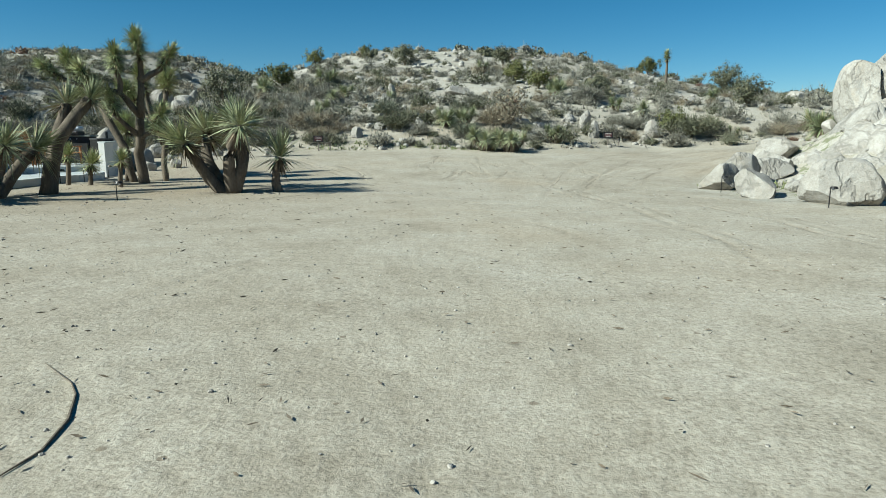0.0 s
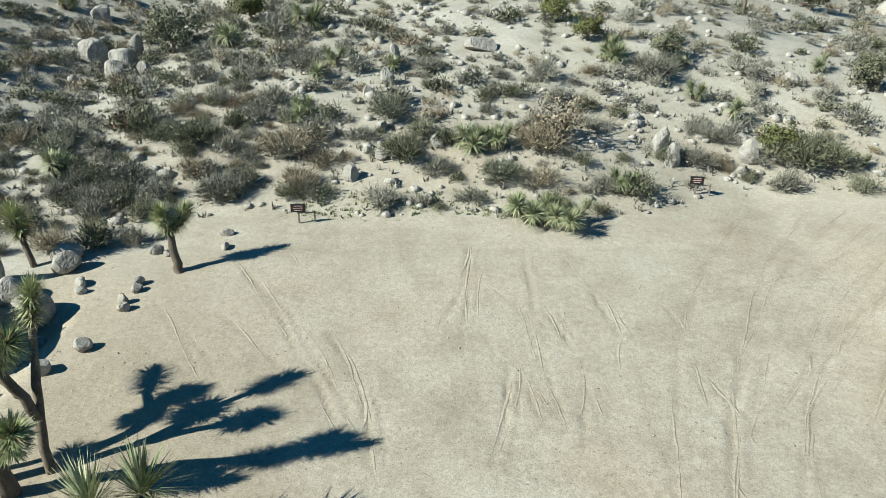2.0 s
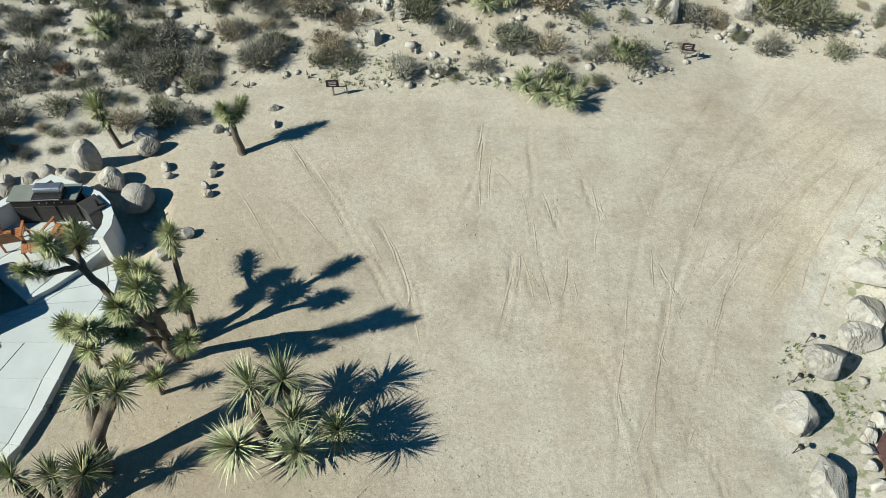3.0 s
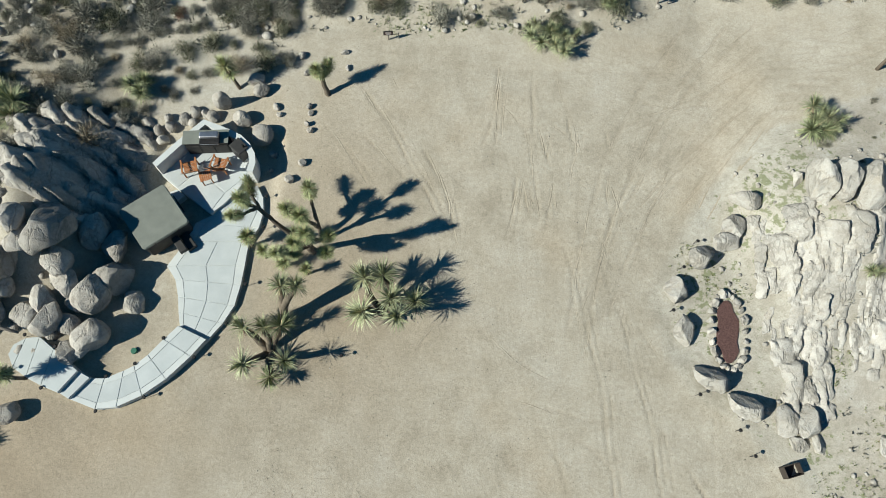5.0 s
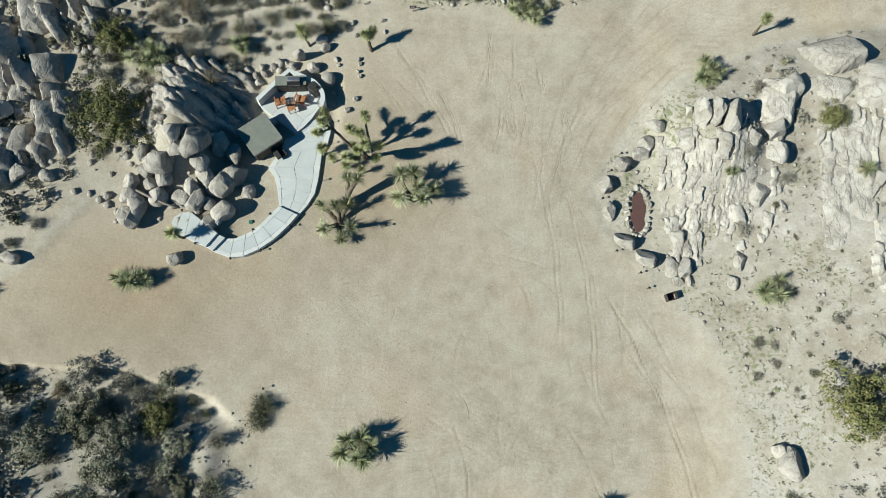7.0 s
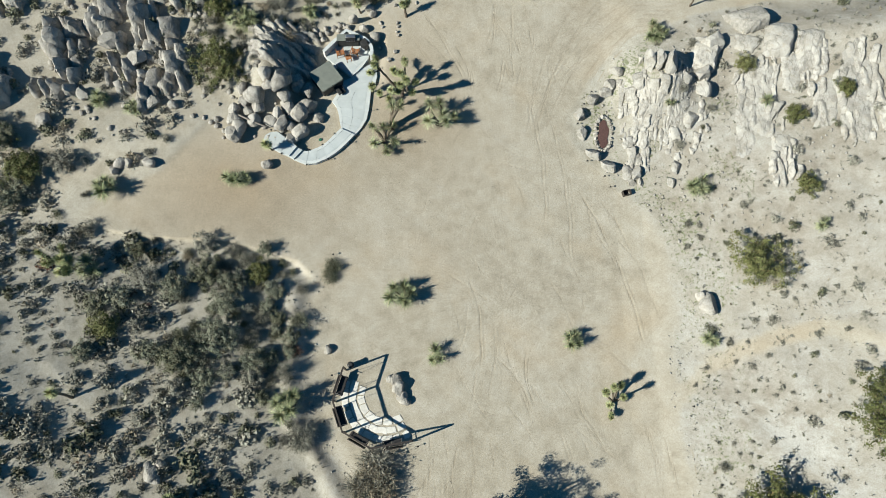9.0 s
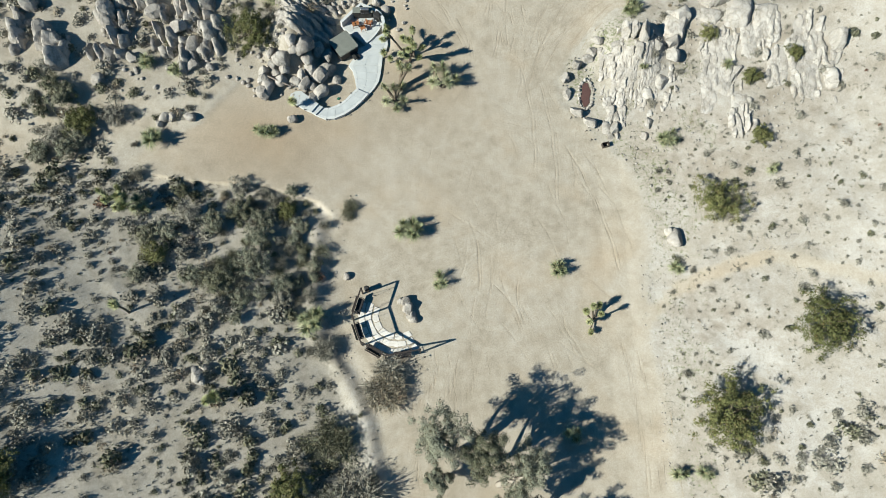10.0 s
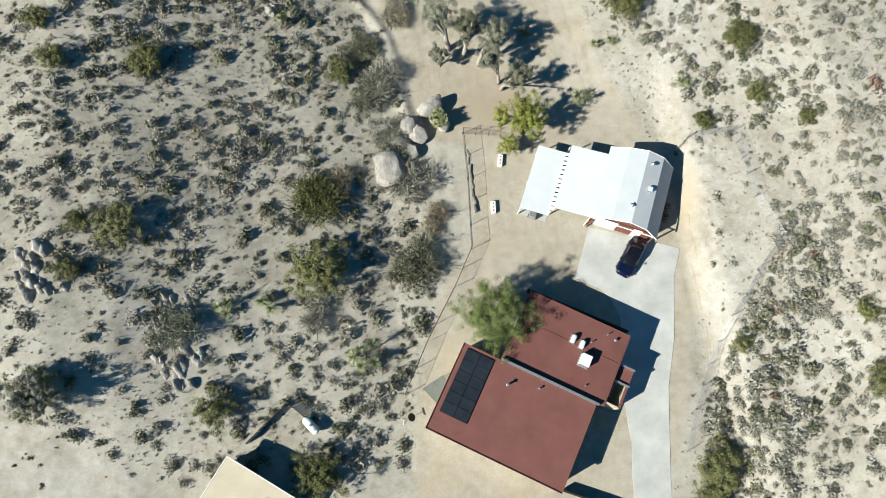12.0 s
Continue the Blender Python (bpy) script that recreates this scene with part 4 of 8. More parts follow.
def limbed_joshua(x, y, limbs, seed, label, head=0.92):
    """A joshua tree with given limbs: each a list of points from the foot outwards, its foot radius, and 1 where it ends in a head."""
    r = random.Random(seed)
    foot = on_land(x, y, 0.03)
    tree = thing("joshua_tree", foot, label, "tree", "joshua trees")
    z0, branches, ends = foot.translation.z, [], []
    for pts, rad, tip in limbs:
        q = [Vector((a - x, b - y, c - (z0 if c > 0 else 0))) for a, b, c in pts]
        fine = []
        for i in range(len(q) - 1):
            for k in range(4):
                fine.append(q[i].lerp(q[i + 1], k / 4) + Vector((r.uniform(-1, 1), r.uniform(-1, 1), 0)) * 0.025)
        fine.append(q[-1])
        branches.append((fine, [0.78 * rad * (1.12 - 0.35 * i / (len(fine) - 1)) for i in range(len(fine))]))
        if tip:
            ends.append((q[-1], (q[-1] - q[-2]).normalized()))
    stems(tree, "trunk", "arm", branches, M["bark"], seed)
    for e, w in ends:
        up = Vector((w.x, w.y, max(w.z, 0.2))).normalized()
        k = head * r.uniform(0.9, 1.15)
        for back, size in ((0.0, 1.0), (0.18, 0.98), (0.38, 0.85)):
            put_head(tree, "joshua", e - up * back * k, up, size * k, r)
    return tree


def yucca(x, y, size, seed, heads=4, label="", rise=0.35, category="yucca", sink=0.0):
    """A clump of yucca heads on short stems."""
    r = random.Random(seed)
    clump = thing("yucca", on_land(x, y, 0.02 + sink, r.uniform(0, 360)), label or "clump of yucca with stiff grey-green blades on sand", category, "yucca clumps")
    branches, ends = [], []
    for i in range(heads):
        a = 2 * math.pi * (i + r.uniform(-0.3, 0.3)) / max(heads, 1)
        d = 0 if heads == 1 else size * (r.uniform(0.10, 0.27) if heads < 5 else r.uniform(0.12, 0.36))
        end = Vector((math.cos(a) * d, math.sin(a) * d, size * rise * r.uniform(0.5, 1.2)))
        branches.append((bent((math.cos(a) * d * 0.2, math.sin(a) * d * 0.2, -0.05), end, r, 0.05 * size, 4), [0.085, 0.08, 0.075, 0.07, 0.065]))
        ends.append((end, Vector((math.cos(a) * d * 0.8, math.sin(a) * d * 0.8, 0.5 * size))))
    stems(clump, "stem", "stem", branches, M["bark"], seed, 6)
    for e, w in ends:
        put_head(clump, "yucca", e, w, max(0.35, min(1.25, size * (0.72 if heads == 1 else 0.56 if heads < 5 else 0.40))) * r.uniform(0.85, 1.15), r)
    return clump


def crown_shape(seed, clumps, leaves, rx, ry, rz, leaf, clump_r, hollow=0.35, core=0.45):
    """Leaves gathered in many small clumps over an uneven crown."""
    rng = np.random.default_rng(seed)
    u = rng.normal(size=(clumps, 3))
    u /= np.linalg.norm(u, axis=1, keepdims=True)
    lump = 1 + 0.28 * np.sin(u[:, 0] * 5 + seed) * np.cos(u[:, 1] * 4 + seed * 2) + 0.15 * np.sin(u[:, 2] * 7 + u[:, 0] * 6)
    c = u * (rng.uniform(hollow, 1.0, clumps) * lump)[:, None] * [rx, ry, rz]
    k = rng.integers(0, clumps, leaves)
    w = rng.normal(size=(leaves, 3))
    w /= np.linalg.norm(w, axis=1, keepdims=True)
    b = c[k] + w * (clump_r * rng.uniform(0.2, 1.0, leaves) ** 0.6)[:, None]
    v, f = leaf_shell(b, w * 0.7 + u[k] * 0.5 + [0, 0, 0.25] + rng.normal(size=w.shape) * 0.35, leaf * 0.62 * rng.uniform(0.6, 1.3, leaves), rng)
    v2, f2 = cores(rng, c, clump_r * core * rng.uniform(0.7, 1.0, clumps))
    return np.concatenate([v, v2]), np.concatenate([f, f2 + len(v)]), c


def crown_tree(name, x, y, width, height, seed, mat, bark, label, category, density=1.0, trunk_h=0.25, leaf=None, clumps=None, squash=1.0, lean=(0, 0), group="", clump_scale=1.0, core=0.3):
    r = random.Random(seed)
    tree = thing(name, on_land(x, y, 0.04), label, category, group)
    rx, rz = width / 2, height * (1 - trunk_h) / 2
    cz = height * trunk_h + rz
    clumps = clumps or int(30 + 22 * width)
    lf = leaf or 0.06 + 0.009 * width
    v, f, c = crown_shape(seed, clumps, int(density * 1150 * max(width, 1.2)), rx * 0.88, rx * 0.88 * squash, rz * 0.88, lf, (0.13 + 0.06 * width) * clump_scale, core=core)
    v = v + [lean[0], lean[1], cz]
    v[:, 2] = np.maximum(v[:, 2], 0.05)
    crown = new("crown", mesh_of("crown", v, f, mat))
    crown.parent = tree
    br = [(bent((0, 0, -0.1), (lean[0] * 0.6, lean[1] * 0.6, cz * 0.8), r, 0.06 * height), [0.045 * height * (1 - 0.09 * i) for i in range(7)])]
    for i in range(0, clumps, max(1, clumps // (7 if width > 2 else 4))):
        p = Vector(c[i]) * 0.9 + Vector((lean[0], lean[1], cz))
        br.append((bent(br[0][0][r.randint(2, 6)], p, r, 0.05 * width), [0.022 * height * (1 - 0.12 * j) for j in range(7)]))
    stems(tree, "trunk", "limb", br, bark, seed, 6)
    return tree


def stone_shape(seed, cuts=7, detail=3, rough=0.10, reach=(0.25, 0.42)):
    """A weathered boulder about 1 m across, flattened where joints have split it."""
    r = random.Random(seed)
    bm = bmesh.new()
    bmesh.ops.create_icosphere(bm, subdivisions=detail, radius=0.5)
    planes = []
    for _ in range(cuts):
        n = Vector((r.gauss(0, 1), r.gauss(0, 1), r.gauss(0, 0.8))).normalized()
        planes.append((n, r.uniform(*reach)))
    off = Vector((seed * 3.1, seed * 1.7, seed * 0.9))
    for v in bm.verts:
        p = v.co.copy()
        for n, d in planes:
            k = p.dot(n) - d
            if k > 0:
                p -= n * (k * 0.97)
        p *= 1 + rough * noise.noise(p * 2.2 + off) + rough * 0.5 * noise.noise(p * 5.5 + off)
        v.co = p
    for axis in range(3):
        lo, hi = min(v.co[axis] for v in bm.verts), max(v.co[axis] for v in bm.verts)
        for v in bm.verts:
            v.co[axis] = (v.co[axis] - (lo + hi) / 2) / (hi - lo) * 0.92
    me = bpy.data.meshes.new("boulder")
    bm.to_mesh(me)
    bm.free()
    me.polygons.foreach_set("use_smooth", [True] * len(me.polygons))
    me.set_sharp_from_angle(angle=radians(22))
    return me


STONES = {}
for kind_name, mat_name in (("granite", "granite"), ("pale", "pale_rock")):
    STONES[kind_name] = []
    for i in range(9):
        me_s = stone_shape(i, 7 + i % 3, 4, 0.13, (0.33, 0.46) if i % 2 else (0.27, 0.43)) if kind_name == "granite" else stone_shape(i + 20, 6 + i % 3, 4, 0.14, (0.24, 0.42))
        me_s.materials.append(M[mat_name])
        STONES[kind_name].append(me_s)
SMALL_STONES = {}
for kind_name, mat_name in (("granite", "granite"), ("pale", "pale_rock")):
    SMALL_STONES[kind_name] = []
    for i in range(9):
        me_s = stone_shape(i + 40, 4 + i % 4, 3, 0.10, (0.32, 0.45)) if kind_name == "granite" else stone_shape(i + 60, 7 + i % 3, 3, 0.14, (0.22, 0.40))
        me_s.materials.append(M[mat_name])
        SMALL_STONES[kind_name].append(me_s)
ROCK_COUNT = itertools.count()


def rock_part(name, pts, faces, kind_name, owner):
    used, inv = np.unique(faces, return_inverse=True)
    me = bpy.data.meshes.new(name)
    me.from_pydata(pts[used].tolist(), [], inv.reshape(faces.shape).tolist())
    me.materials.append(M["pale_rock" if kind_name == "pale" else "granite"])
    me.polygons.foreach_set("use_smooth", [True] * len(me.polygons))
    me.set_sharp_from_angle(angle=radians(38))
    ob = new(name, me)
    ob.parent = owner
    return ob


def bedrock(name, x0, x1, y0, y1, step, humps, kind_name, label, seed=1, fall=0.0, soft=0.0):
    """Bare rock in one piece, split by joints: humps are (x, y, half width, half length, height, turn); fall tips them east."""
    xs, ys = np.arange(x0, x1, step), np.arange(y0, y1, step)
    X, Y = np.meshgrid(xs, ys)
    top = np.full_like(X, -0.4)
    owner = np.full(X.shape, -1)
    rng = np.random.default_rng(seed)
    wx, wy = X + 0.06 * wobble(X, Y, 0.5, 1.0) + 0.05 * wobble(X, Y, 0.13, 2.0), Y + 0.09 * wobble(X, Y, 0.55, 3.0) + 0.06 * wobble(X, Y, 0.16, 5.0)
    for k, (x, y, a, b, h, turn) in enumerate(humps):
        c, sn = math.cos(radians(turn)), math.sin(radians(turn))
        dx, dy = wx - x, wy - y
        u, w = (dx * c + dy * sn) / a, (-dx * sn + dy * c) / b
        taper = 1 + rng.uniform(-0.35, 0.35) * w
        r = np.maximum(np.abs(u) / np.clip(taper, 0.3, 2), np.abs(w + rng.uniform(-0.3, 0.3) * u)) * 0.72 + 0.28 * np.hypot(u, w)
        lean = 1 + rng.uniform(-0.3, 0.3) * u + rng.uniform(-0.4, 0.4) * w - fall * dx / a
        lump = h * ((1 - soft) * np.clip((1 - r) / 0.34, 0, 1) ** 0.6 + soft * np.sqrt(np.clip(1 - r * r, 0, 1))) * lean - 0.12 + 0.07 * soft
        win = (r < 1) & (lump > top)
        top, owner = np.where(win, lump, top), np.where(win, k, owner)
    show = top > -0.2
    cell = show[:-1, :-1] | show[1:, :-1] | show[:-1, 1:] | show[1:, 1:]
    Z = land(X, Y) + top + np.where(show, 0.03 * wobble(X, Y, 0.28, 4.0) + 0.015 * wobble(X, Y, 0.11, 6.0), 0)
    nx = len(xs)
    j, i = np.nonzero(cell)
    a = j * nx + i
    q = np.stack([a, a + 1, a + nx + 1, a + nx], 1)
    own = np.max(owner.ravel()[q], axis=1)
    pts = np.stack([X.ravel(), Y.ravel(), Z.ravel()], 1)
    outcrop = thing(name, pose(0, 0, 0), label, "rock outcrop")
    ids, count = np.unique(own, return_counts=True)
    own = np.where(np.isin(own, ids[count < 14]), -1, own)
    rest = [q[own == -1]]
    for k in np.unique(own[own >= 0]):
        f = q[own == k]
        used, inv = np.unique(f, return_inverse=True)
        inv = inv.reshape(f.shape)
        tag = np.arange(len(used))
        for _ in range(300):          # find what hangs together
            low = tag.copy()
            np.minimum.at(low, inv.ravel(), np.repeat(tag[inv].min(1), 4))
            if np.array_equal(low, tag):
                break
            tag = low
        ids, count = np.unique(tag[inv[:, 0]], return_counts=True)
        main = tag[inv[:, 0]] == ids[count.argmax()]
        rest.append(f[~main])
        if count.max() < 14:
            rest.append(f[main])
            continue
        rock_part("slab", pts, f[main], kind_name, outcrop)
    rest = np.concatenate(rest)
    if len(rest):
        tagged(rock_part("broken_rock", pts, rest, kind_name, outcrop), kind="stuff")
    return outcrop


def boulder(x, y, sx, sy, sz, kind_name="granite", rz=None, sink=0.25, lift=0.0, tilt=0.0, label="", group="boulders", parent=None):
    i = next(ROCK_COUNT)
    r = random.Random(i * 7 + 3)
    ob = new("boulder", (STONES if max(sx, sy) > 0.9 else SMALL_STONES)[kind_name][r.randrange(9)])
    turn = r.uniform(0, 360) if rz is None else rz
    z = float(land(x, y)) + sz * (0.5 - sink) + lift
    roll_ = 8 if sz > 1.1 * sx or sy > 1.2 * sx or sy < 0.75 * sx else 28
    ob.matrix_basis = pose(x, y, z, r.uniform(-roll_, roll_) + tilt, r.uniform(-roll_, roll_), turn) @ Matrix.Diagonal((sx * 1.12, sy * 1.12, sz * 1.15, 1))
    return tagged(ob, label or ("rounded grey-tan granite boulder on sandy ground" if kind_name == "granite" else "pale sunlit granite boulder on light soil"), "boulder", group)


# ---------------------------------------------------------------- where the plants and rocks stand: x, y, size
YUCCAS = [
    (-15.56, 24.65, 1.58, 3), (-21.04, 23.37, 2.44, 6), (-19.95, 9.92, 1.82, 4), (13.08, 22.95, 2.5, 8), (13.35, 16.05, 1.19, 2), (-20.79, 10.03, 2.71, 5),
    (-7.59, 0.8, 3.12, 6), (-5.07, -3.52, 1.83, 3), (4.9, -2.48, 2.05, 4), (-30.22, 8.98, 2.73, 4), (-30.54, 2.69, 2.39, 3), (-15.93, -7.13, 2.58, 3),
    (15.12, 9.21, 2.65, 6), (20.76, 16.12, 1.52, 1), (23.12, 5.72, 1.55, 2), (14.99, -2.43, 1.82, 2), (5.45, -15.94, 2.08, 3), (-15.37, -6.85, 3.33, 2),
    (10.51, -25.61, 3.88, 3), (-16.7, -52.17, 4.97, 5), (-25.52, -46.15, 3.31, 3), (-29.84, -46.1, 2.76, 3), (13.45, -18.91, 1.9, 2), (15.37, -18.93, 1.9, 2),
    (21.91, -26.46, 2.66, 2), (-15.61, 24.65, 1.93, 3), (-20.41, 23.33, 2.34, 4), (-31.14, 15.89, 2.17, 3), (-28.54, 15.29, 1.96, 3), (-13.24, 30.08, 1.55, 4),
]
HILL_YUCCAS = [
    (-7.35, 43.42, 1.67, 3), (-6.04, 36.98, 1.14, 2), (-5.99, 33.85, 1.22, 4), (0.16, 31.64, 1.23, 4), (1.09, 31.58, 1.2, 4), (1.75, 27.6, 1.41, 7),
    (2.7, 27.16, 1.46, 7), (4.82, 29.19, 1.27, 5), (6.38, 39.05, 1.59, 4), (9.03, 35.65, 1.09, 2), (9.99, 34.2, 1.15, 2), (2.78, 48.64, 1.25, 2),
    (-2.96, 38.44, 0.95, 3), (13.37, 31.19, 0.83, 2), (-20.61, 46.66, 1.21, 2), (-23.02, 48.49, 1.25, 3), (-10.77, 41.77, 1.58, 3), (15.1, 38.21, 0.95, 2),
    (-5.47, 38.49, 0.95, 3),
]
JUNIPERS = [
    (18.45, 3.06, 5.09), (24.82, -7.76, 6.3), (16.99, -14.52, 7.08), (22.53, 14.75, 2.14), (22.57, 8.86, 2.29), (26.41, 16.7, 2.0),
    (19.57, 19.49, 2.1), (-36.83, -18.93, 4.52), (-16.55, -19.92, 4.2), (28.32, -22.22, 4.88), (22.76, -31.25, 3.15), (28.64, -29.21, 3.68),
    (-20.56, -43.28, 7.89), (-39.23, -37.43, 5.8), (-36.69, -18.24, 4.58), (-45.82, -18.58, 3.99), (-47.5, -13.57, 3.52), (-31.27, -56.0, 5.23),
    (-22.04, -63.03, 6.35), (-45.9, -52.99, 5.72), (-43.65, -41.61, 3.4), (16.71, -67.43, 6.72), (28.13, -22.14, 4.12), (-43.04, -36.64, 3.14),
    (-22.28, 19.17, 5.3), (-22.97, 24.57, 2.97),
]
HILL_JUNIPERS = [
    (-13.65, 42.29, 2.84), (-10.83, 46.0, 2.21), (8.77, 39.31, 1.59), (10.96, 32.18, 1.44), (16.19, 36.21, 1.89), (5.79, 41.14, 1.54),
    (-3.07, 54.44, 2.14), (-6.9, 61.01, 1.25), (4.56, 53.11, 1.79), (17.35, 58.21, 2.0), (21.41, 51.89, 2.76), (-11.76, 63.44, 1.96),
    (-15.7, 54.54, 1.3), (4.62, 43.78, 1.94),
]
GROVE = [
    (-28.43, -1.73, 4.79), (-26.33, 1.84, 5.22), (-22.06, 2.41, 5.43), (-20.48, -2.42, 6.52), (-18.33, 2.5, 4.09), (-17.25, -0.07, 2.83),
    (-17.94, -5.02, 3.91), (-23.4, -4.05, 4.58), (-15.57, -2.32, 2.61), (-21.2, -5.31, 3.75), (-36.38, 10.39, 6.36), (-38.6, 9.01, 5.0),
    (-38.93, 13.31, 4.09),
]
BIG_SHRUBS_A = [
    (-20.03, -35.33, 6.99), (-9.91, -43.22, 6.51), (-9.76, -33.49, 5.58), (-7.77, -38.01, 3.72), (-11.52, -30.39, 4.73), (-12.33, -21.44, 5.78),
    (-13.85, -16.87, 4.16), (-9.58, -12.19, 4.16), (-9.21, -12.49, 4.17), (-13.13, -22.67, 5.32), (-11.66, -27.47, 4.37), (-12.96, 2.83, 1.91),
    (-14.56, -9.42, 2.5), (-17.8, -33.62, 3.72), (-34.48, -48.3, 4.71), (-21.15, -47.71, 4.09), (-9.52, 32.3, 2.12), (-7.32, 29.43, 1.53),
    (-5.95, 31.77, 2.26), (-2.94, 34.07, 2.04), (-1.41, 38.42, 1.67), (-2.32, 31.08, 2.0), (-1.12, 30.21, 1.05), (2.54, 31.92, 2.45),
    (1.07, 29.98, 1.75), (8.02, 37.91, 2.38), (11.66, 31.82, 2.83), (8.57, 33.34, 1.4), (8.58, 31.68, 1.32), (-14.22, 31.72, 1.89),
]
BIG_SHRUBS_B = [
    (-11.04, 28.65, 1.8), (-11.74, 33.44, 1.8), (-11.16, 30.0, 1.93), (-5.32, 29.61, 1.55),
]
BIG_SHRUBS = BIG_SHRUBS_A + BIG_SHRUBS_B
PILE_A = [
    (-15.97, 15.5, 1.33, 0.95, 0.9), (-15.41, 16.31, 1.37, 1, 0.9), (-16.9, 15.93, 1.1, 0.9, 0.8), (-17.12, 16.61, 1.3, 0.8, 0.8), (-19.31, 16.52, 1.57, 0.9, 0.9), (-19.08, 15.59, 0.98, 0.9, 0.8),
    (-19.79, 15.32, 0.84, 0.9, 0.8), (-20.97, 15.47, 0.93, 1, 0.8), (-15.84, 14.0, 1.29, 0.8, 0.8), (-14.55, 15.34, 0.93, 0.8, 0.7), (-20.49, 13.91, 1.3, 1, 0.8), (-16.47, 15.21, 0.86, 0.8, 0.7),
    (-17.64, 15.24, 1.02, 0.8, 0.7), (-17.28, 14.52, 1.3, 0.7, 0.7), (-18.07, 14.66, 1.02, 0.9, 0.6), (-15.51, 17.56, 1.22, 0.7, 0.8), (-18.47, 17.88, 1.12, 1, 0.9), (-18.1, 17.27, 1.3, 0.8, 0.8),
    (-16.6, 18.54, 1.05, 1.2, 0.6), (-17.33, 17.76, 2.21, 0.6, 0.7), (-17.13, 19.23, 2.26, 0.6, 0.7), (-16.51, 20.07, 1.83, 0.6, 0.8), (-16.45, 21.93, 1.65, 0.7, 0.8), (-15.84, 22.13, 1.79, 0.6, 0.8),
    (-15.36, 22.52, 0.92, 1.1, 0.8), (-15.75, 22.72, 0.92, 0.8, 0.8), (-18.56, 21.05, 1.37, 0.8, 0.8), (-17.99, 21.47, 1.5, 0.9, 0.8), (-17.19, 20.98, 1.37, 0.7, 0.8), (-17.42, 22.73, 1.13, 0.7, 0.7),
]
PILE_B = [
    (-15.22, 21.18, 1.44, 0.6, 0.7), (-16.29, 20.59, 1.0, 0.8, 0.6), (-20.13, 16.09, 0.95, 0.9, 0.8), (-20.94, 14.62, 1.07, 1, 0.8), (-20.85, 13.31, 1.3, 0.8, 0.8), (-18.61, 18.99, 1.4, 0.7, 0.8),
    (-16.24, 18.06, 1.43, 0.7, 0.7), (-17.7, 18.4, 1.63, 0.6, 0.7), (-14.61, 22.44, 0.77, 1, 0.8), (-14.79, 21.85, 0.77, 1, 0.8), (-19.35, 14.64, 1.16, 0.7, 0.7), (-20.42, 17.21, 0.95, 1, 0.8),
    (-16.63, 14.37, 0.81, 0.9, 0.7), (-16.1, 13.43, 0.71, 0.7, 0.6), (-16.51, 13.29, 0.93, 0.7, 0.5),
]
PILE = PILE_A + PILE_B
LONE_STONES = [
    (-12.0, 24.03, 0.89, 0.7, 1.7), (-10.45, 24.72, 0.84, 0.8, 0.8), (-11.12, 23.3, 0.95, 0.8, 0.8), (-10.23, 22.58, 1.05, 1, 0.9), (-12.38, 23.45, 0.68, 0.9, 0.8), (-13.18, 23.67, 0.68, 0.8, 0.8),
    (-12.73, 23.59, 0.47, 0.8, 0.8), (-13.56, 23.33, 0.67, 0.8, 0.8), (-14.12, 22.97, 0.62, 0.8, 0.8), (-14.28, 23.39, 0.51, 0.8, 0.8), (-14.43, 22.43, 0.62, 0.8, 0.8), (-9.6, 23.63, 0.34, 0.8, 0.7),
    (-8.29, 23.71, 0.34, 0.8, 0.7), (-8.26, 22.89, 0.34, 0.9, 0.8), (-8.5, 21.4, 0.41, 1, 0.9), (-8.82, 26.56, 0.49, 0.7, 0.6), (-6.8, 25.97, 0.38, 0.7, 0.6), (-9.76, 21.88, 0.53, 0.8, 0.6),
    (-8.98, 20.63, 0.44, 1, 0.9), (-9.85, 21.16, 0.31, 0.8, 0.7), (-18.27, 11.16, 1.0, 1, 0.9), (-10.71, 21.64, 0.51, 0.7, 0.7), (-13.21, 23.16, 0.51, 0.9, 0.8), (-14.63, 22.84, 0.56, 0.8, 0.8),
]
YARD_STONES = [
    (7.75, 17.28, 1.13, 0.8, 0.8), (6.58, 16.02, 0.85, 1.35, 0.85), (6.68, 14.36, 0.8, 1.5, 0.85), (7.45, 12.5, 1.41, 0.55, 0.7), (8.6, 11.46, 1.41, 0.6, 0.7), (9.16, 18.63, 1.03, 1, 0.7),
    (9.7, 19.7, 1.23, 0.6, 0.7), (8.81, 17.99, 1.03, 0.8, 0.6),
]
PALE_BIG = [
    (10.78, 10.93, 0.86, 1.5, 1.0), (10.08, 10.94, 0.76, 1.6, 0.8), (11.1, 10.12, 0.48, 1.5, 0.8), (10.42, 10.12, 0.71, 0.8, 0.6), (13.83, 11.18, 0.81, 1.5, 0.7), (13.34, 9.93, 0.65, 1.4, 0.7),
    (12.04, 19.78, 0.9, 2.0, 2.0), (12.62, 19.63, 0.83, 2.0, 1.9), (13.47, 19.23, 0.88, 2.2, 1.8), (14.17, 19.26, 0.49, 2.2, 1.7), (11.58, 20.24, 0.46, 1.6, 1.2), (13.17, 19.91, 0.45, 1.8, 1.2),
    (17.24, 21.37, 1.87, 1.2, 0.8), (16.34, 19.06, 1.25, 1.3, 0.9), (16.2, 17.39, 1.21, 1.4, 0.9), (15.12, 14.96, 1.21, 1.2, 0.6), (14.84, 18.13, 0.79, 1.3, 0.7), (16.42, 18.56, 0.79, 1.2, 0.7),
]
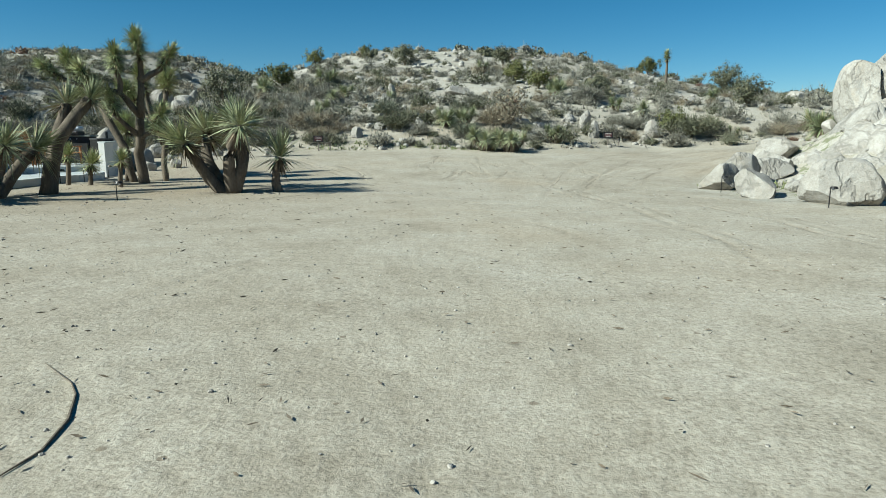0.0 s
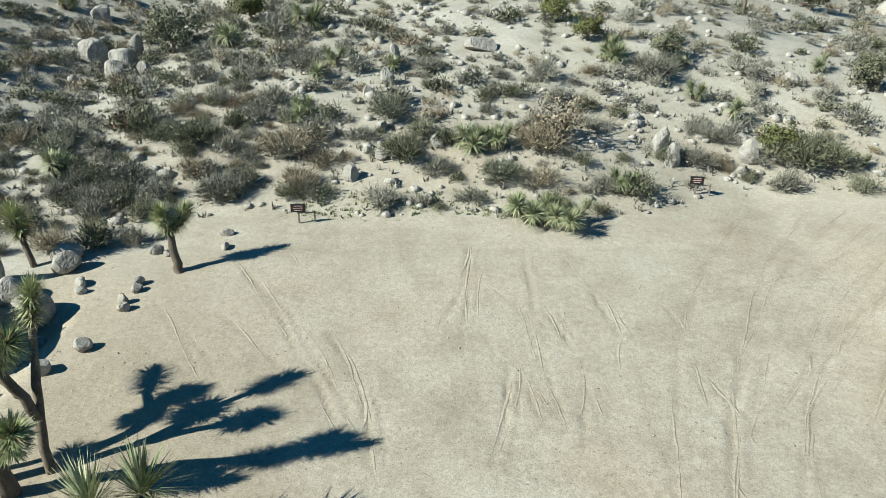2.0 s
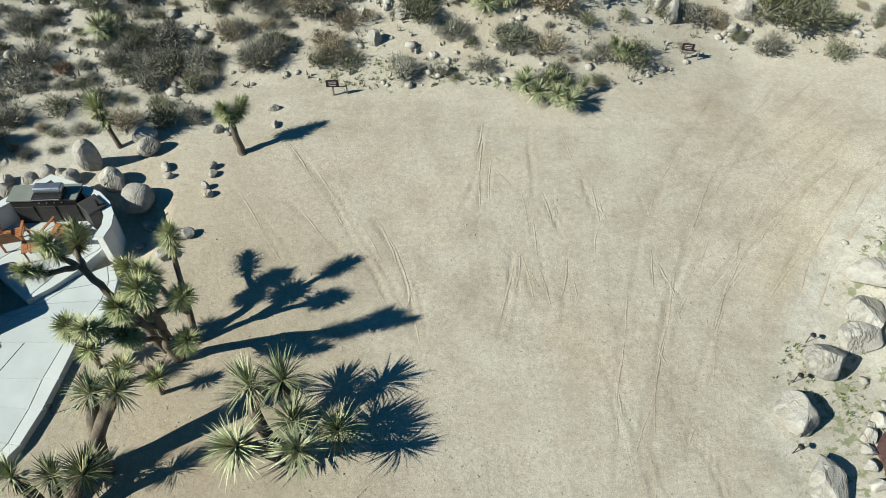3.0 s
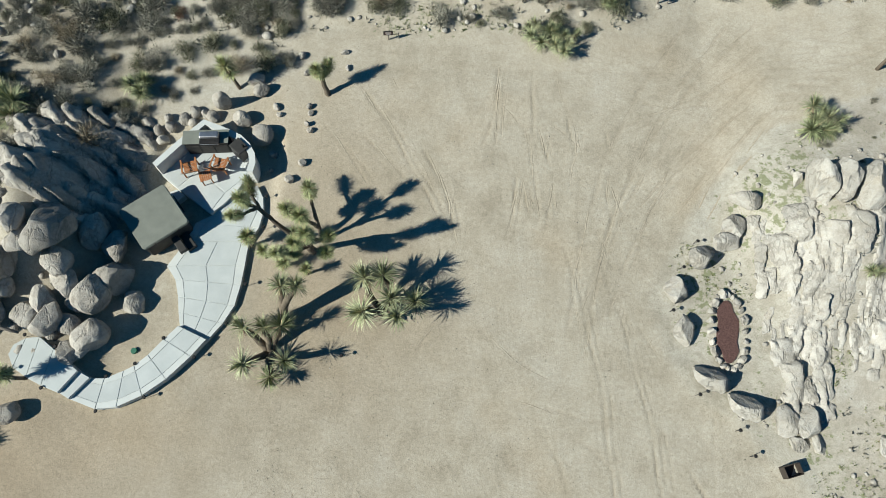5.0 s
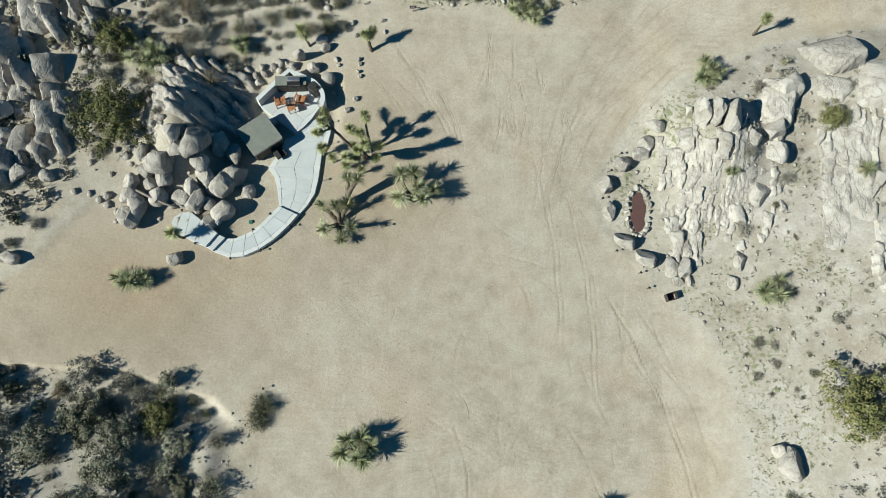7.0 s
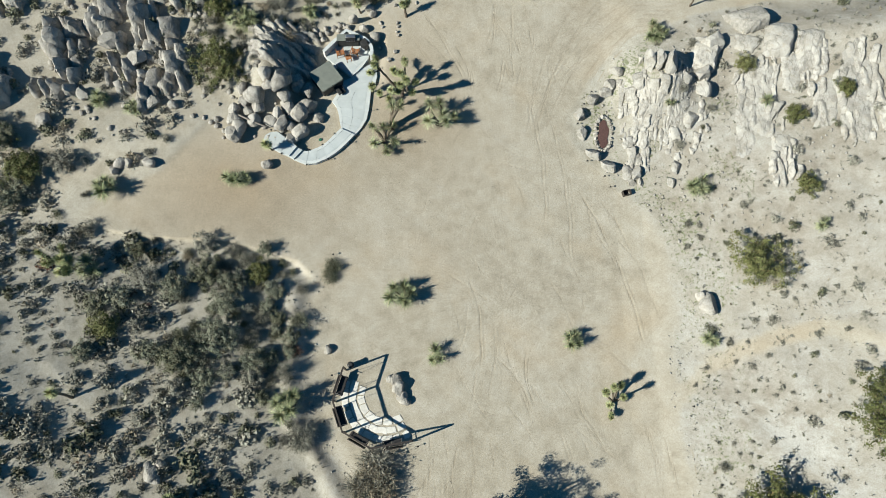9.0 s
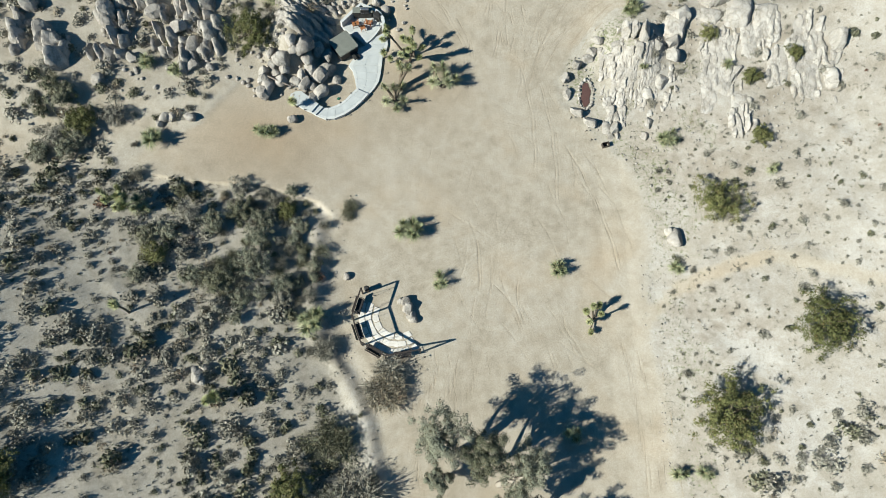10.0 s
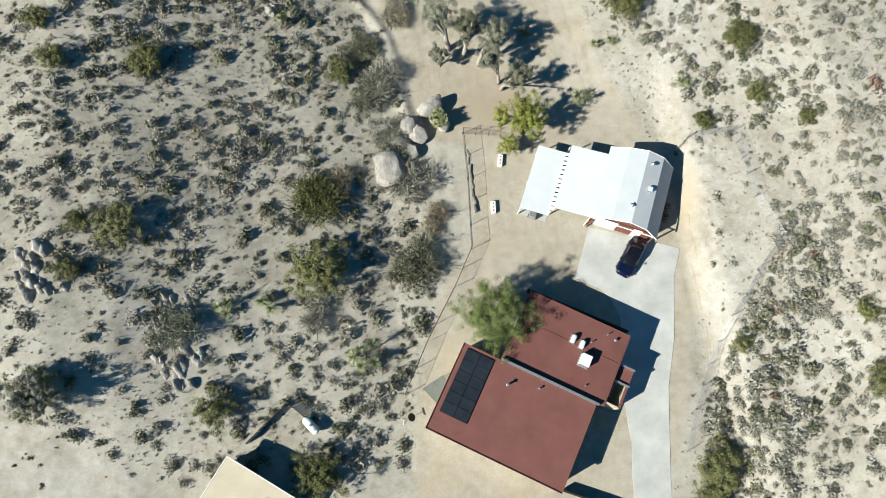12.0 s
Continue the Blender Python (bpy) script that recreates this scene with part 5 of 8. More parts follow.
OUTCROP_A = [
    (-37.7, 21.98, 2.17, 1.7, 1.2), (-35.55, 23.6, 3.48, 1, 1), (-33.24, 22.25, 3.48, 1, 1), (-36.23, 19.5, 2.61, 1.2, 1), (-33.55, 18.2, 3.48, 0.8, 1), (-34.97, 16.42, 2.43, 0.8, 0.8),
    (-29.87, 22.56, 4.09, 1.1, 1), (-29.8, 20.03, 2.61, 1, 0.8), (-28.88, 21.38, 2.27, 1, 0.8), (-26.5, 19.7, 2.27, 1.5, 1), (-27.28, 20.72, 2.0, 1.3, 1), (-26.33, 22.31, 2.73, 1.2, 1),
    (-25.54, 23.83, 2.73, 1.3, 1), (-26.65, 17.5, 1.13, 1, 0.8), (-25.67, 15.74, 0.96, 1.2, 0.9), (-28.88, 19.57, 1.74, 1.2, 0.8), (-27.17, 11.04, 0.96, 1.4, 1), (-29.32, 10.93, 1.04, 1.4, 1.2),
    (-29.82, 10.46, 0.87, 1.2, 1), (-28.75, 11.01, 0.96, 1.2, 1), (-35.1, 14.08, 1.67, 0.8, 0.7), (-38.41, 19.9, 2.17, 2, 1), (-37.18, 23.42, 2.61, 1, 0.9), (-32.18, 20.34, 2.61, 1, 0.8),
    (-34.78, 21.11, 2.61, 1.2, 1), (-31.02, 23.45, 2.27, 1.4, 1), (-27.31, 15.82, 1.3, 1.5, 0.8), (-27.99, 16.05, 1.13, 1.5, 0.7), (-32.45, 16.3, 1.57, 0.8, 0.6), (-30.98, 20.95, 1.74, 1.3, 0.8),
]
OUTCROP_B = [
    (-27.91, 22.71, 2.27, 1.4, 1), (-32.57, 23.84, 2.73, 1, 0.9),
]
OUTCROP = OUTCROP_A + OUTCROP_B
HILL_STONES_A = [
    (-16.9, 41.21, 1.58, 0.8, 0.8), (-15.53, 42.55, 0.7, 1, 1.6), (-14.02, 39.6, 0.6, 0.9, 1.1), (-15.44, 40.8, 1.28, 0.8, 0.8), (-19.07, 47.07, 1.21, 0.8, 0.7), (-19.66, 50.17, 1.13, 0.8, 0.9),
    (-15.28, 39.61, 1.25, 0.8, 0.6), (6.66, 31.94, 0.69, 0.8, 1.9), (6.98, 31.43, 0.56, 0.8, 1.7), (9.76, 31.79, 0.75, 0.7, 1.3), (9.82, 32.92, 0.8, 0.6, 0.5), (9.32, 31.17, 0.74, 0.7, 0.5),
    (-2.87, 31.06, 0.62, 0.8, 0.7), (-2.51, 31.06, 0.44, 0.8, 0.9), (-2.89, 39.08, 0.54, 0.7, 2), (-3.09, 37.02, 0.68, 0.8, 1.2), (-3.76, 35.88, 0.52, 0.8, 1), (-1.06, 31.82, 0.49, 0.7, 0.9),
    (-3.8, 29.86, 0.52, 0.8, 1.1), (-4.34, 31.09, 0.44, 0.8, 0.8), (-3.68, 32.47, 0.46, 0.8, 0.8), (-1.29, 33.5, 0.48, 0.8, 0.8), (-1.33, 28.53, 0.36, 0.8, 1.2), (-4.16, 32.47, 0.42, 0.8, 0.8),
    (-3.04, 32.9, 0.51, 0.8, 0.8), (0.85, 40.71, 1.54, 0.7, 0.4), (13.21, 36.96, 0.91, 0.7, 0.6), (82.48, 147.75, 6.67, 0.7, 0.5), (28.26, 55.25, 1.85, 0.7, 0.6), (-19.86, 53.02, 1.07, 0.8, 0.6),
]
HILL_STONES_B = [
    (-10.71, 25.25, 0.79, 0.6, 0.7), (-9.78, 23.99, 0.41, 0.6, 0.6), (-8.37, 24.04, 0.31, 0.7, 0.8), (-8.4, 23.2, 0.27, 0.7, 1.1), (-6.95, 26.73, 0.39, 0.6, 0.6), (-8.54, 25.68, 0.37, 0.6, 0.8),
    (-8.22, 25.53, 0.22, 0.6, 0.8),
]
HILL_STONES = HILL_STONES_A + HILL_STONES_B
BOULDERS_SOUTH = [
    (-12.09, -32.16, 3.15, 0.9, 0.7), (-6.68, -25.28, 2.63, 0.7, 0.8), (-12.21, -27.2, 1.37, 1.2, 0.8), (-9.21, -27.11, 2.1, 0.8, 0.6), (-8.57, -28.18, 1.89, 0.8, 0.6), (-10.43, -28.88, 2.1, 0.8, 0.5),
    (-5.61, -27.23, 1.58, 0.8, 0.7), (-9.7, -30.22, 1.58, 1, 0.6), (-23.95, -11.5, 1.16, 0.9, 0.8), (-23.44, -11.01, 0.84, 0.9, 0.8), (15.02, 0.12, 1.55, 1.1, 0.7), (14.66, 0.78, 1.0, 0.8, 0.6),
    (-7.97, -5.35, 0.96, 0.8, 0.8), (-7.78, -5.92, 1.13, 0.8, 0.8), (-7.52, -6.44, 0.87, 0.8, 0.7), (-7.3, -6.78, 0.87, 0.7, 0.7), (-8.36, -5.22, 0.7, 0.8, 0.7), (-12.94, -3.16, 0.7, 0.9, 0.8),
    (-23.77, -11.86, 0.8, 1.2, 0.9), (-24.14, -11.16, 0.64, 1.2, 0.9),
]

# ---------------------------------------------------------------- rocks
for x, y, s, ky, kz in PILE:
    if y > 18.3:
        continue
    s *= 1.06
    boulder(x, y, s, s * max(ky, 0.75), s * kz, "granite", sink=0.25, lift=0.2 * float(sm(-14.2, -16.5, x)), group="boulder pile beside the walkway")
for x, y, s, ky, kz in LONE_STONES:
    s *= 0.85
    boulder(x, y, s, s * ky, s * kz, "granite", rz=0 if kz > 1.3 else None, sink=0.15, label="tall standing granite stone at the patio's corner" if kz > 1.3 else "rounded tan granite stone on sand near the patio")
for x, y, s, ky, kz in YARD_STONES:
    boulder(x, y, s, s * ky, s * kz, "pale", rz=-35 if ky < 0.8 else 8, sink=0.15, label="pale flat-sided boulder edging the yard", group="edging boulders")
for x, y, s, ky, kz in PALE_BIG:
    boulder(x, y, s, s * ky, s * kz * (1.25 if kz > 1.6 else 1.0), "pale", rz=-6, sink=0.3 if kz > 0.6 else 0.42, label="pale upright granite slab in a bare outcrop", group="pale outcrop slabs")
for x, y, s, ky, kz in OUTCROP:
    if s > 1.8:
        continue
    s *= 0.74
    boulder(x, y, s, s * ky, s * kz, "granite", sink=0.2, lift=0.2 * s * float(sm(15, 22, y)), label="jointed granite boulder in a tall brushy outcrop", group="outcrop boulders")
for x, y, s, ky, kz in HILL_STONES:
    boulder(x, y, s, s * ky, s * kz, "pale" if x > -8 and y > 27 else "granite", sink=0.2, label="weathered granite boulder among hillside shrubs")
for x, y, s, ky, kz in BOULDERS_SOUTH:
    s *= 1.25 if y < -20 else 1.0
    boulder(x, y, s, s * ky, s * kz, "granite", sink=0.25, label="smooth pale boulder beside the sandy track")
# bedrock: the split outcrop east of the yard, the tall one to the west, the shelf by the hot tub
rr = random.Random(77)


def ridges(n, x0, x1, y0, y1, width, length, height, turn, keep=None):
    out = []
    for _ in range(n):
        x, y, w = rr.uniform(x0, x1), rr.uniform(y0, y1), rr.uniform(*width)
        if keep is None or keep(x, y):
            out.append((x, y, w, w * rr.uniform(*length), w * rr.uniform(*height), turn + rr.gauss(0, 9)))
    return out


beyond = lambda x, y: x > float(yard_right(y)) + 1.5 and not (x < 10.0 and y < 15.8)
humps = ridges(130, 9.9, 11.9, 10.9, 18.9, (0.07, 0.20), (1.8, 4.5), (0.9, 1.7), -6, beyond)
humps += ridges(130, 11.2, 14.8, 13.2, 19.2, (0.06, 0.18), (1.8, 5.0), (0.7, 1.5), -8, beyond)
humps += ridges(60, 14.2, 16.9, 12.4, 20.4, (0.08, 0.24), (1.2, 3.0), (0.6, 1.4), -5)
humps += ridges(16, 10.0, 14.5, 11.2, 19.0, (0.22, 0.4), (1.1, 1.9), (0.7, 1.3), -6, beyond)
humps += [(10.6, 17.4, 0.4, 0.7, 0.4, -5), (11.9, 16.6, 1.0, 1.9, 0.12, 8), (13.9, 14.8, 1.2, 1.9, 0.10, -10), (14.4, 17.6, 1.0, 1.5, 0.12, 5), (16.7, 20.6, 1.1, 1.5, 0.8, -12), (17.1, 21.7, 0.9, 0.8, 0.6, 10)]
bedrock("split_outcrop", 8.6, 18.4, 9.6, 23.4, 0.06, humps, "pale", "pale granite outcrop split into long upright slabs", 3, soft=0.45)
humps = [(20.6, 23.9, 1.5, 1.4, 1.2, 12), (22.4, 21.6, 1.1, 1.8, 0.7, -15), (20.0, 21.5, 1.0, 0.9, 0.3, -25), (20.1, 16.8, 1.5, 3.6, 0.22, -8), (21.6, 11.2, 1.0, 2.2, 0.2, -8), (27.2, 16.4, 1.2, 4.2, 0.22, -8),
         (24.4, 20.0, 1.0, 2.3, 0.3, -10), (25.0, 15.6, 0.9, 2.2, 0.22, -10), (29.9, 17.4, 0.55, 0.9, 1.2, -4), (28.9, 13.9, 0.5, 1.1, 0.7, -6), (23.0, 18.6, 0.8, 2.0, 0.2, -8), (19.0, 13.0, 0.8, 1.6, 0.16, -5)]
for n, x0, x1, y0, y1, tall in ((44, 18.9, 21.9, 13.4, 19.8, 1.0), (22, 20.5, 22.6, 9.2, 13.0, 1.5), (44, 25.9, 28.8, 12.4, 20.2, 1.0), (30, 23.6, 25.6, 14.0, 21.5, 1.2), (18, 27.0, 30.0, 11.5, 20.0, 1.0)):
    humps += ridges(n, x0, x1, y0, y1, (0.10, 0.26), (2.0, 6.0), (1.0 * tall, 1.7 * tall), -9)
bedrock("bare_rock_face", 17.6, 31.0, 8.0, 26.6, 0.08, humps, "pale", "broad smooth pale granite faces with long joints", 4, soft=0.5)
away = lambda x, y: not (x > -24.3 and y < 23.5) and not (-33.0 < x < -31.0 and y < 22) and y > 15.2 + 1.6 * abs(math.sin(x * 0.9)) and float(wobble(x, y, 2.4, 0.4)) > -0.28
humps = ridges(150, -43, -24, 15.5, 32, (0.4, 0.85), (1.1, 1.9), (1.2, 2.0), 16, away) + ridges(420, -43, -24, 15.2, 33, (0.13, 0.4), (1.1, 2.8), (1.6, 3.0), 16, away)
bedrock("jointed_outcrop", -44.0, -18.0, 14.0, 34.5, 0.09, humps, "granite", "tall grey granite outcrop of jointed blocks", 5, 0.3, soft=0.4)
shelf = lambda x, y: x < -14.9 - 0.9 * float(sm(20.8, 18.0, y)) and y - 18.2 > -0.5 * (x + 17)
humps = ridges(170, -20.2, -14.9, 17.0, 23.4, (0.13, 0.34), (1.5, 3.4), (1.2, 2.2), 62, shelf) + [(-17.0, 19.6, 0.8, 1.7, 0.35, 66), (-17.8, 21.4, 0.7, 1.4, 0.4, 66), (-18.6, 20.2, 0.5, 1.3, 0.5, 66), (-16.0, 21.9, 0.5, 1.1, 0.4, 66)]
bedrock("bedrock_shelf", -20.4, -14.6, 16.6, 24.0, 0.06, humps, "granite", "grey granite bedrock shelf behind the hot tub", 6, 0.25, soft=0.8)
humps = ridges(60, -36.4, -32.0, -53.5, -44.5, (0.12, 0.4), (1.2, 2.4), (0.9, 1.8), 20) + ridges(34, -48.5, -44.0, -44.0, -38.5, (0.12, 0.42), (1.2, 2.4), (0.9, 1.8), 20)
bedrock("mound_outcrop", -49.5, -31.0, -54.5, -37.5, 0.1, humps, "granite", "small broken granite outcrop on a brushy mound", 7, 0.3, soft=0.6)


def stone_points(kind_name):
    out = []
    for me in STONES[kind_name][:4]:
        bm = bmesh.new()
        bmesh.ops.create_icosphere(bm, subdivisions=1, radius=0.5)
        v = np.array([q.co for q in bm.verts])
        f = np.array([[a.index for a in t.verts] for t in bm.faces])
        bm.free()
        rng = np.random.default_rng(len(out) + 5)
        out.append((v * rng.uniform(0.75, 1.15, (len(v), 1)), f))
    return out


def rubble(name, spots, kind_name, label, seed):
    rng = np.random.default_rng(seed)
    base = stone_points(kind_name)
    shapes = []
    for x, y, s in spots:
        v, f = base[rng.integers(len(base))]
        a = rng.uniform(0, 6.28)
        rot = np.array([[math.cos(a), -math.sin(a), 0], [math.sin(a), math.cos(a), 0], [0, 0, 1]])
        p = (v * [s, s * rng.uniform(0.6, 1.0), s * rng.uniform(0.4, 0.8)]) @ rot.T
        shapes.append((p + [x, y, float(land(x, y)) + 0.08 * s], f, rng.uniform()))
    return joined(name, shapes, M["pale_rock" if kind_name == "pale" else "granite"], label, "stones")


rng = np.random.default_rng(3)
spots = []
for _ in range(900):          # loose stones over the hill and the outcrops
    x, y = rng.uniform(-24, 22), 27.5 + 34 * rng.random() ** 1.5
    if float(in_yard(x, y)) > 0.05:
        continue
    spots.append((x, y, rng.uniform(0.12, 0.5) * (1.6 if rng.random() < 0.12 else 1)))
for _ in range(240):          # pale blocks that crop out on the upper hill
    x, y = rng.normal(4, 8), rng.uniform(33, 66)
    if float(wobble(x, y, 4.0, 1.7)) > -0.15:
        spots.append((x, y, rng.uniform(0.25, 0.75)))
for _ in range(420):          # rocks on the far hill
    x, y = rng.normal(-92, 24), rng.normal(165, 18)
    spots.append((x, y, rng.uniform(0.8, 3.2)))
rubble("hill_rubble", spots, "pale", "scattered pale granite stones on the hillside", 4)
spots = []
for _ in range(520):
    x, y = rng.uniform(8, 26), rng.uniform(5, 23)
    if x > float(yard_right(y)) + 0.5:
        spots.append((x, y, rng.uniform(0.06, 0.32)))
for _ in range(160):          # stone edging of the footpath on the east slope
    u = rng.random()
    px_, py_ = 12.6 + 14 * u, -4.5 + 6.0 * u + 1.2 * math.sin(u * 5)
    spots.append((px_, py_ + (0.45 if rng.random() < 0.5 else -0.45) + rng.normal() * 0.08, rng.uniform(0.08, 0.2)))
for _ in range(120):
    y = rng.uniform(-30, -2)
    spots.append((float(yard_right(y)) + rng.normal() * 0.3, y, rng.uniform(0.05, 0.2)))
rubble("slope_rubble", spots, "pale", "scattered pale stones and stone edging on bare slope", 5)
spots = []
for _ in range(330):
    x, y = rng.uniform(-36, -17), rng.uniform(13, 31)
    spots.append((x, y, rng.uniform(0.2, 0.75)))
for _ in range(120):
    y = rng.uniform(-16, 3)
    spots.append((float(yard_left(y)) + rng.normal() * 0.5 + 0.4, y, rng.uniform(0.05, 0.2)))
for _ in range(420):
    spots.append((rng.uniform(-12, 11), rng.uniform(-28, 27), rng.uniform(0.02, 0.07)))
chips = [(-7 + 14 * rng.random() ** 1.4, rng.uniform(1.6, 16), rng.uniform(0.01, 0.035)) for _ in range(1500)]
rubble("gravel_chips", chips, "granite", "dark stone chips and grit scattered on sand", 7)
rubble("loose_stones", spots, "granite", "loose grey granite stones and chips", 6)

# ---------------------------------------------------------------- joshua trees and yuccas
def yucca_tree(x, y, heads, seed, size, label, r0=0.13):
    """Several bent stems from one foot, each with a big head: heads are (dx, dy, height)."""
    r = random.Random(seed)
    tree = thing("yucca_tree", on_land(x, y, 0.03), label, "tree", "tall yuccas")
    branches = []
    for dx, dy, h in heads:
        branches.append((bent((dx * 0.08, dy * 0.08, -0.05), (dx, dy, h), r, 0.12 * h), [r0 * (1.2 - 0.4 * j / 6) for j in range(7)]))
    stems(tree, "trunk", "arm", branches, M["bark"], seed)
    for (dx, dy, h), (pts, _) in zip(heads, branches):
        put_head(tree, "yucca", (dx, dy, h), (dx * 0.5, dy * 0.5, 0.45 * h + 0.1), size * r.uniform(0.9, 1.15), r)
    return tree


limbed_joshua(-7.8, 17.55, [([(-7.8, 17.55, -0.1), (-7.85, 17.45, 0.8), (-7.7, 17.3, 1.7)], 0.17, 0), ([(-7.7, 17.3, 1.7), (-7.5, 17.05, 2.6)], 0.12, 0),
                            ([(-7.5, 17.05, 2.6), (-7.45, 16.95, 3.1), (-7.5, 16.95, 3.55)], 0.09, 1), ([(-7.5, 17.05, 2.6), (-7.0, 17.0, 2.85), (-6.72, 17.0, 3.25)], 0.09, 1),
                            ([(-7.7, 17.3, 1.7), (-8.0, 17.0, 2.3), (-7.95, 16.75, 3.2)], 0.10, 1), ([(-8.0, 17.0, 2.3), (-8.4, 16.7, 2.4), (-8.65, 16.5, 2.8)], 0.08, 1),
                            ([(-7.75, 17.4, 1.2), (-8.1, 16.9, 1.7), (-8.15, 16.75, 2.2)], 0.08, 1), ([(-7.75, 17.35, 1.2), (-7.2, 17.0, 1.4), (-7.0, 16.9, 1.8)], 0.07, 1)],
              3, "tall many-armed joshua tree beside the concrete walkway")
limbed_joshua(-8.15, 17.75, [([(-8.15, 17.75, -0.1), (-8.4, 17.8, 0.9), (-9.0, 18.05, 2.0), (-9.55, 18.35, 2.55)], 0.13, 0), ([(-9.55, 18.35, 2.55), (-9.8, 18.35, 2.8), (-10.0, 18.4, 3.25)], 0.08, 1),
                             ([(-9.55, 18.35, 2.55), (-9.95, 18.0, 2.7), (-10.3, 17.85, 3.0)], 0.08, 1), ([(-9.4, 18.25, 2.4), (-9.75, 18.8, 2.5), (-9.95, 19.3, 2.6)], 0.08, 1)],
              8, "leaning joshua tree arching over the concrete walkway", 0.95)
limbed_joshua(-7.45, 18.0, [([(-7.45, 18.0, -0.1), (-7.5, 18.2, 1.0), (-7.6, 18.7, 2.0), (-7.65, 19.05, 2.85)], 0.10, 1), ([(-7.5, 18.2, 1.0), (-7.75, 18.1, 1.9), (-7.9, 17.95, 2.8)], 0.10, 1),
                            ([(-7.65, 18.15, 1.5), (-8.1, 18.3, 2.0), (-8.5, 18.35, 2.45)], 0.08, 1)],
              12, "joshua tree with three slender arms in a cluster", 0.95)
limbed_joshua(-7.6, 24.65, [([(-7.6, 24.65, -0.1), (-7.65, 24.75, 0.7), (-7.78, 24.9, 1.45)], 0.15, 0), ([(-7.78, 24.9, 1.45), (-7.85, 24.9, 1.65), (-7.9, 24.9, 1.85)], 0.12, 1), ([(-7.78, 24.9, 1.4), (-7.6, 25.05, 1.55), (-7.45, 25.2, 1.8)], 0.09, 1)],
              21, "short joshua tree with one thick shaggy trunk", 1.0)
joshua_tree(-11.4, 24.9, 1.5, 0.1, 22, 1, (-0.35, 0.25), "slender young joshua tree leaning beside a boulder")
yucca_tree(-4.75, 15.0, [(-0.85, 1.05, 1.3), (-0.9, -0.2, 1.1), (0.4, -0.45, 1.5), (-0.15, 1.1, 1.5), (0.15, 0.3, 1.2)], 31, 1.05, "yucca tree with thick splayed stems and spiky heads")
yucca_tree(-3.75, 15.3, [(0.05, 0, 0.8)], 32, 1.0, "small yucca with a single spiky head on a short stem", 0.1)
yucca_tree(-9.2, 13.5, [(-0.85, 0.7, 0.95), (0.55, 0.75, 1.0), (-0.7, -0.65, 1.0), (0.8, -0.55, 1.1), (-0.1, 0.75, 0.9), (0.2, -1.05, 0.55)], 33, 0.95, "many-stemmed yucca with spiky heads on bare sand")
yucca_tree(-8.75, 14.6, [(0.2, 0.9, 2.0), (0.75, 0.9, 2.1)], 34, 0.85, "tall two-headed yucca on a leaning shaggy stem", 0.15)
for i, (dx, dy) in enumerate(((0, 0), (0.9, -0.3), (-0.8, 0.4), (0.4, 1.1), (-1.4, 0.9))):
    joshua_tree(-8.9 + dx, 16.9 + dy, 0.75 + 0.12 * i, 0.1, 40 + i, 1, (0.05, 0.02), "young joshua sprout in sand beside the walkway", head=0.8)
limbed_joshua(7.7, -6.9, [([(7.7, -6.9, -0.1), (7.65, -6.85, 0.5)], 0.16, 0), ([(7.65, -6.85, 0.5), (7.1, -6.5, 0.9), (6.9, -6.2, 1.5)], 0.10, 1), ([(7.65, -6.85, 0.5), (7.5, -6.2, 1.2), (7.4, -5.9, 2.0)], 0.10, 1),
                          ([(7.65, -6.85, 0.5), (7.3, -7.0, 0.9), (7.1, -7.1, 1.5)], 0.09, 1), ([(7.65, -6.85, 0.5), (7.85, -6.7, 1.4), (7.9, -6.6, 2.3)], 0.10, 1), ([(7.65, -6.85, 0.5), (7.9, -6.1, 1.0), (7.95, -5.7, 1.7)], 0.09, 1),
                          ([(7.65, -6.85, 0.4), (7.45, -7.5, 0.5), (7.35, -7.9, 0.75)], 0.08, 1)], 51, "pale joshua tree with many short arms alone in the yard", 0.8)
joshua_tree(16.4, 25.9, 1.9, 0.2, 52, 1, (0.1, 0.1), "single-stemmed joshua tree on the road bank")
joshua_tree(-17.9, 12.4, 1.5, 0.15, 53, 1, (-0.25, -0.1), "young leaning joshua tree beside the walkway's end")
joshua_tree(-29.6, -6.7, 2.6, 0.25, 54, 1, (-0.3, 0.2), "thin joshua tree casting a long shadow in brush")
joshua_tree(-22.6, -13.3, 2.4, 0.4, 55, 2, (0.1, 0.0), "thin forked joshua tree among brush")
joshua_tree(-31.5, 2.5, 2.6, 1.0, 56, 4, (-0.5, 0.3), "spreading joshua tree leaning among grey brush")
joshua_tree(-6.2, -27.0, 2.2, 0.9, 57, 6, (0, 0), "pale branching cholla-like joshua tree beside boulders", 0.3)
joshua_tree(15.4, 47.5, 2.4, 0.3, 58, 1, (0, 0), "lone joshua tree on the hill's skyline")
for i, (x, y, s, n) in enumerate(YUCCAS):
    yucca(x, y, s * (0.6 if y == 10.03 else 0.86), 100 + i, 2 if y == 10.03 else n)
for i, (x, y, s, n) in enumerate(HILL_YUCCAS):
    yucca(x, y, s * (1.2 if y < 27.8 else 1.15), 150 + i, n, "grey-green yucca clump on the granite hillside", rise=0.3)

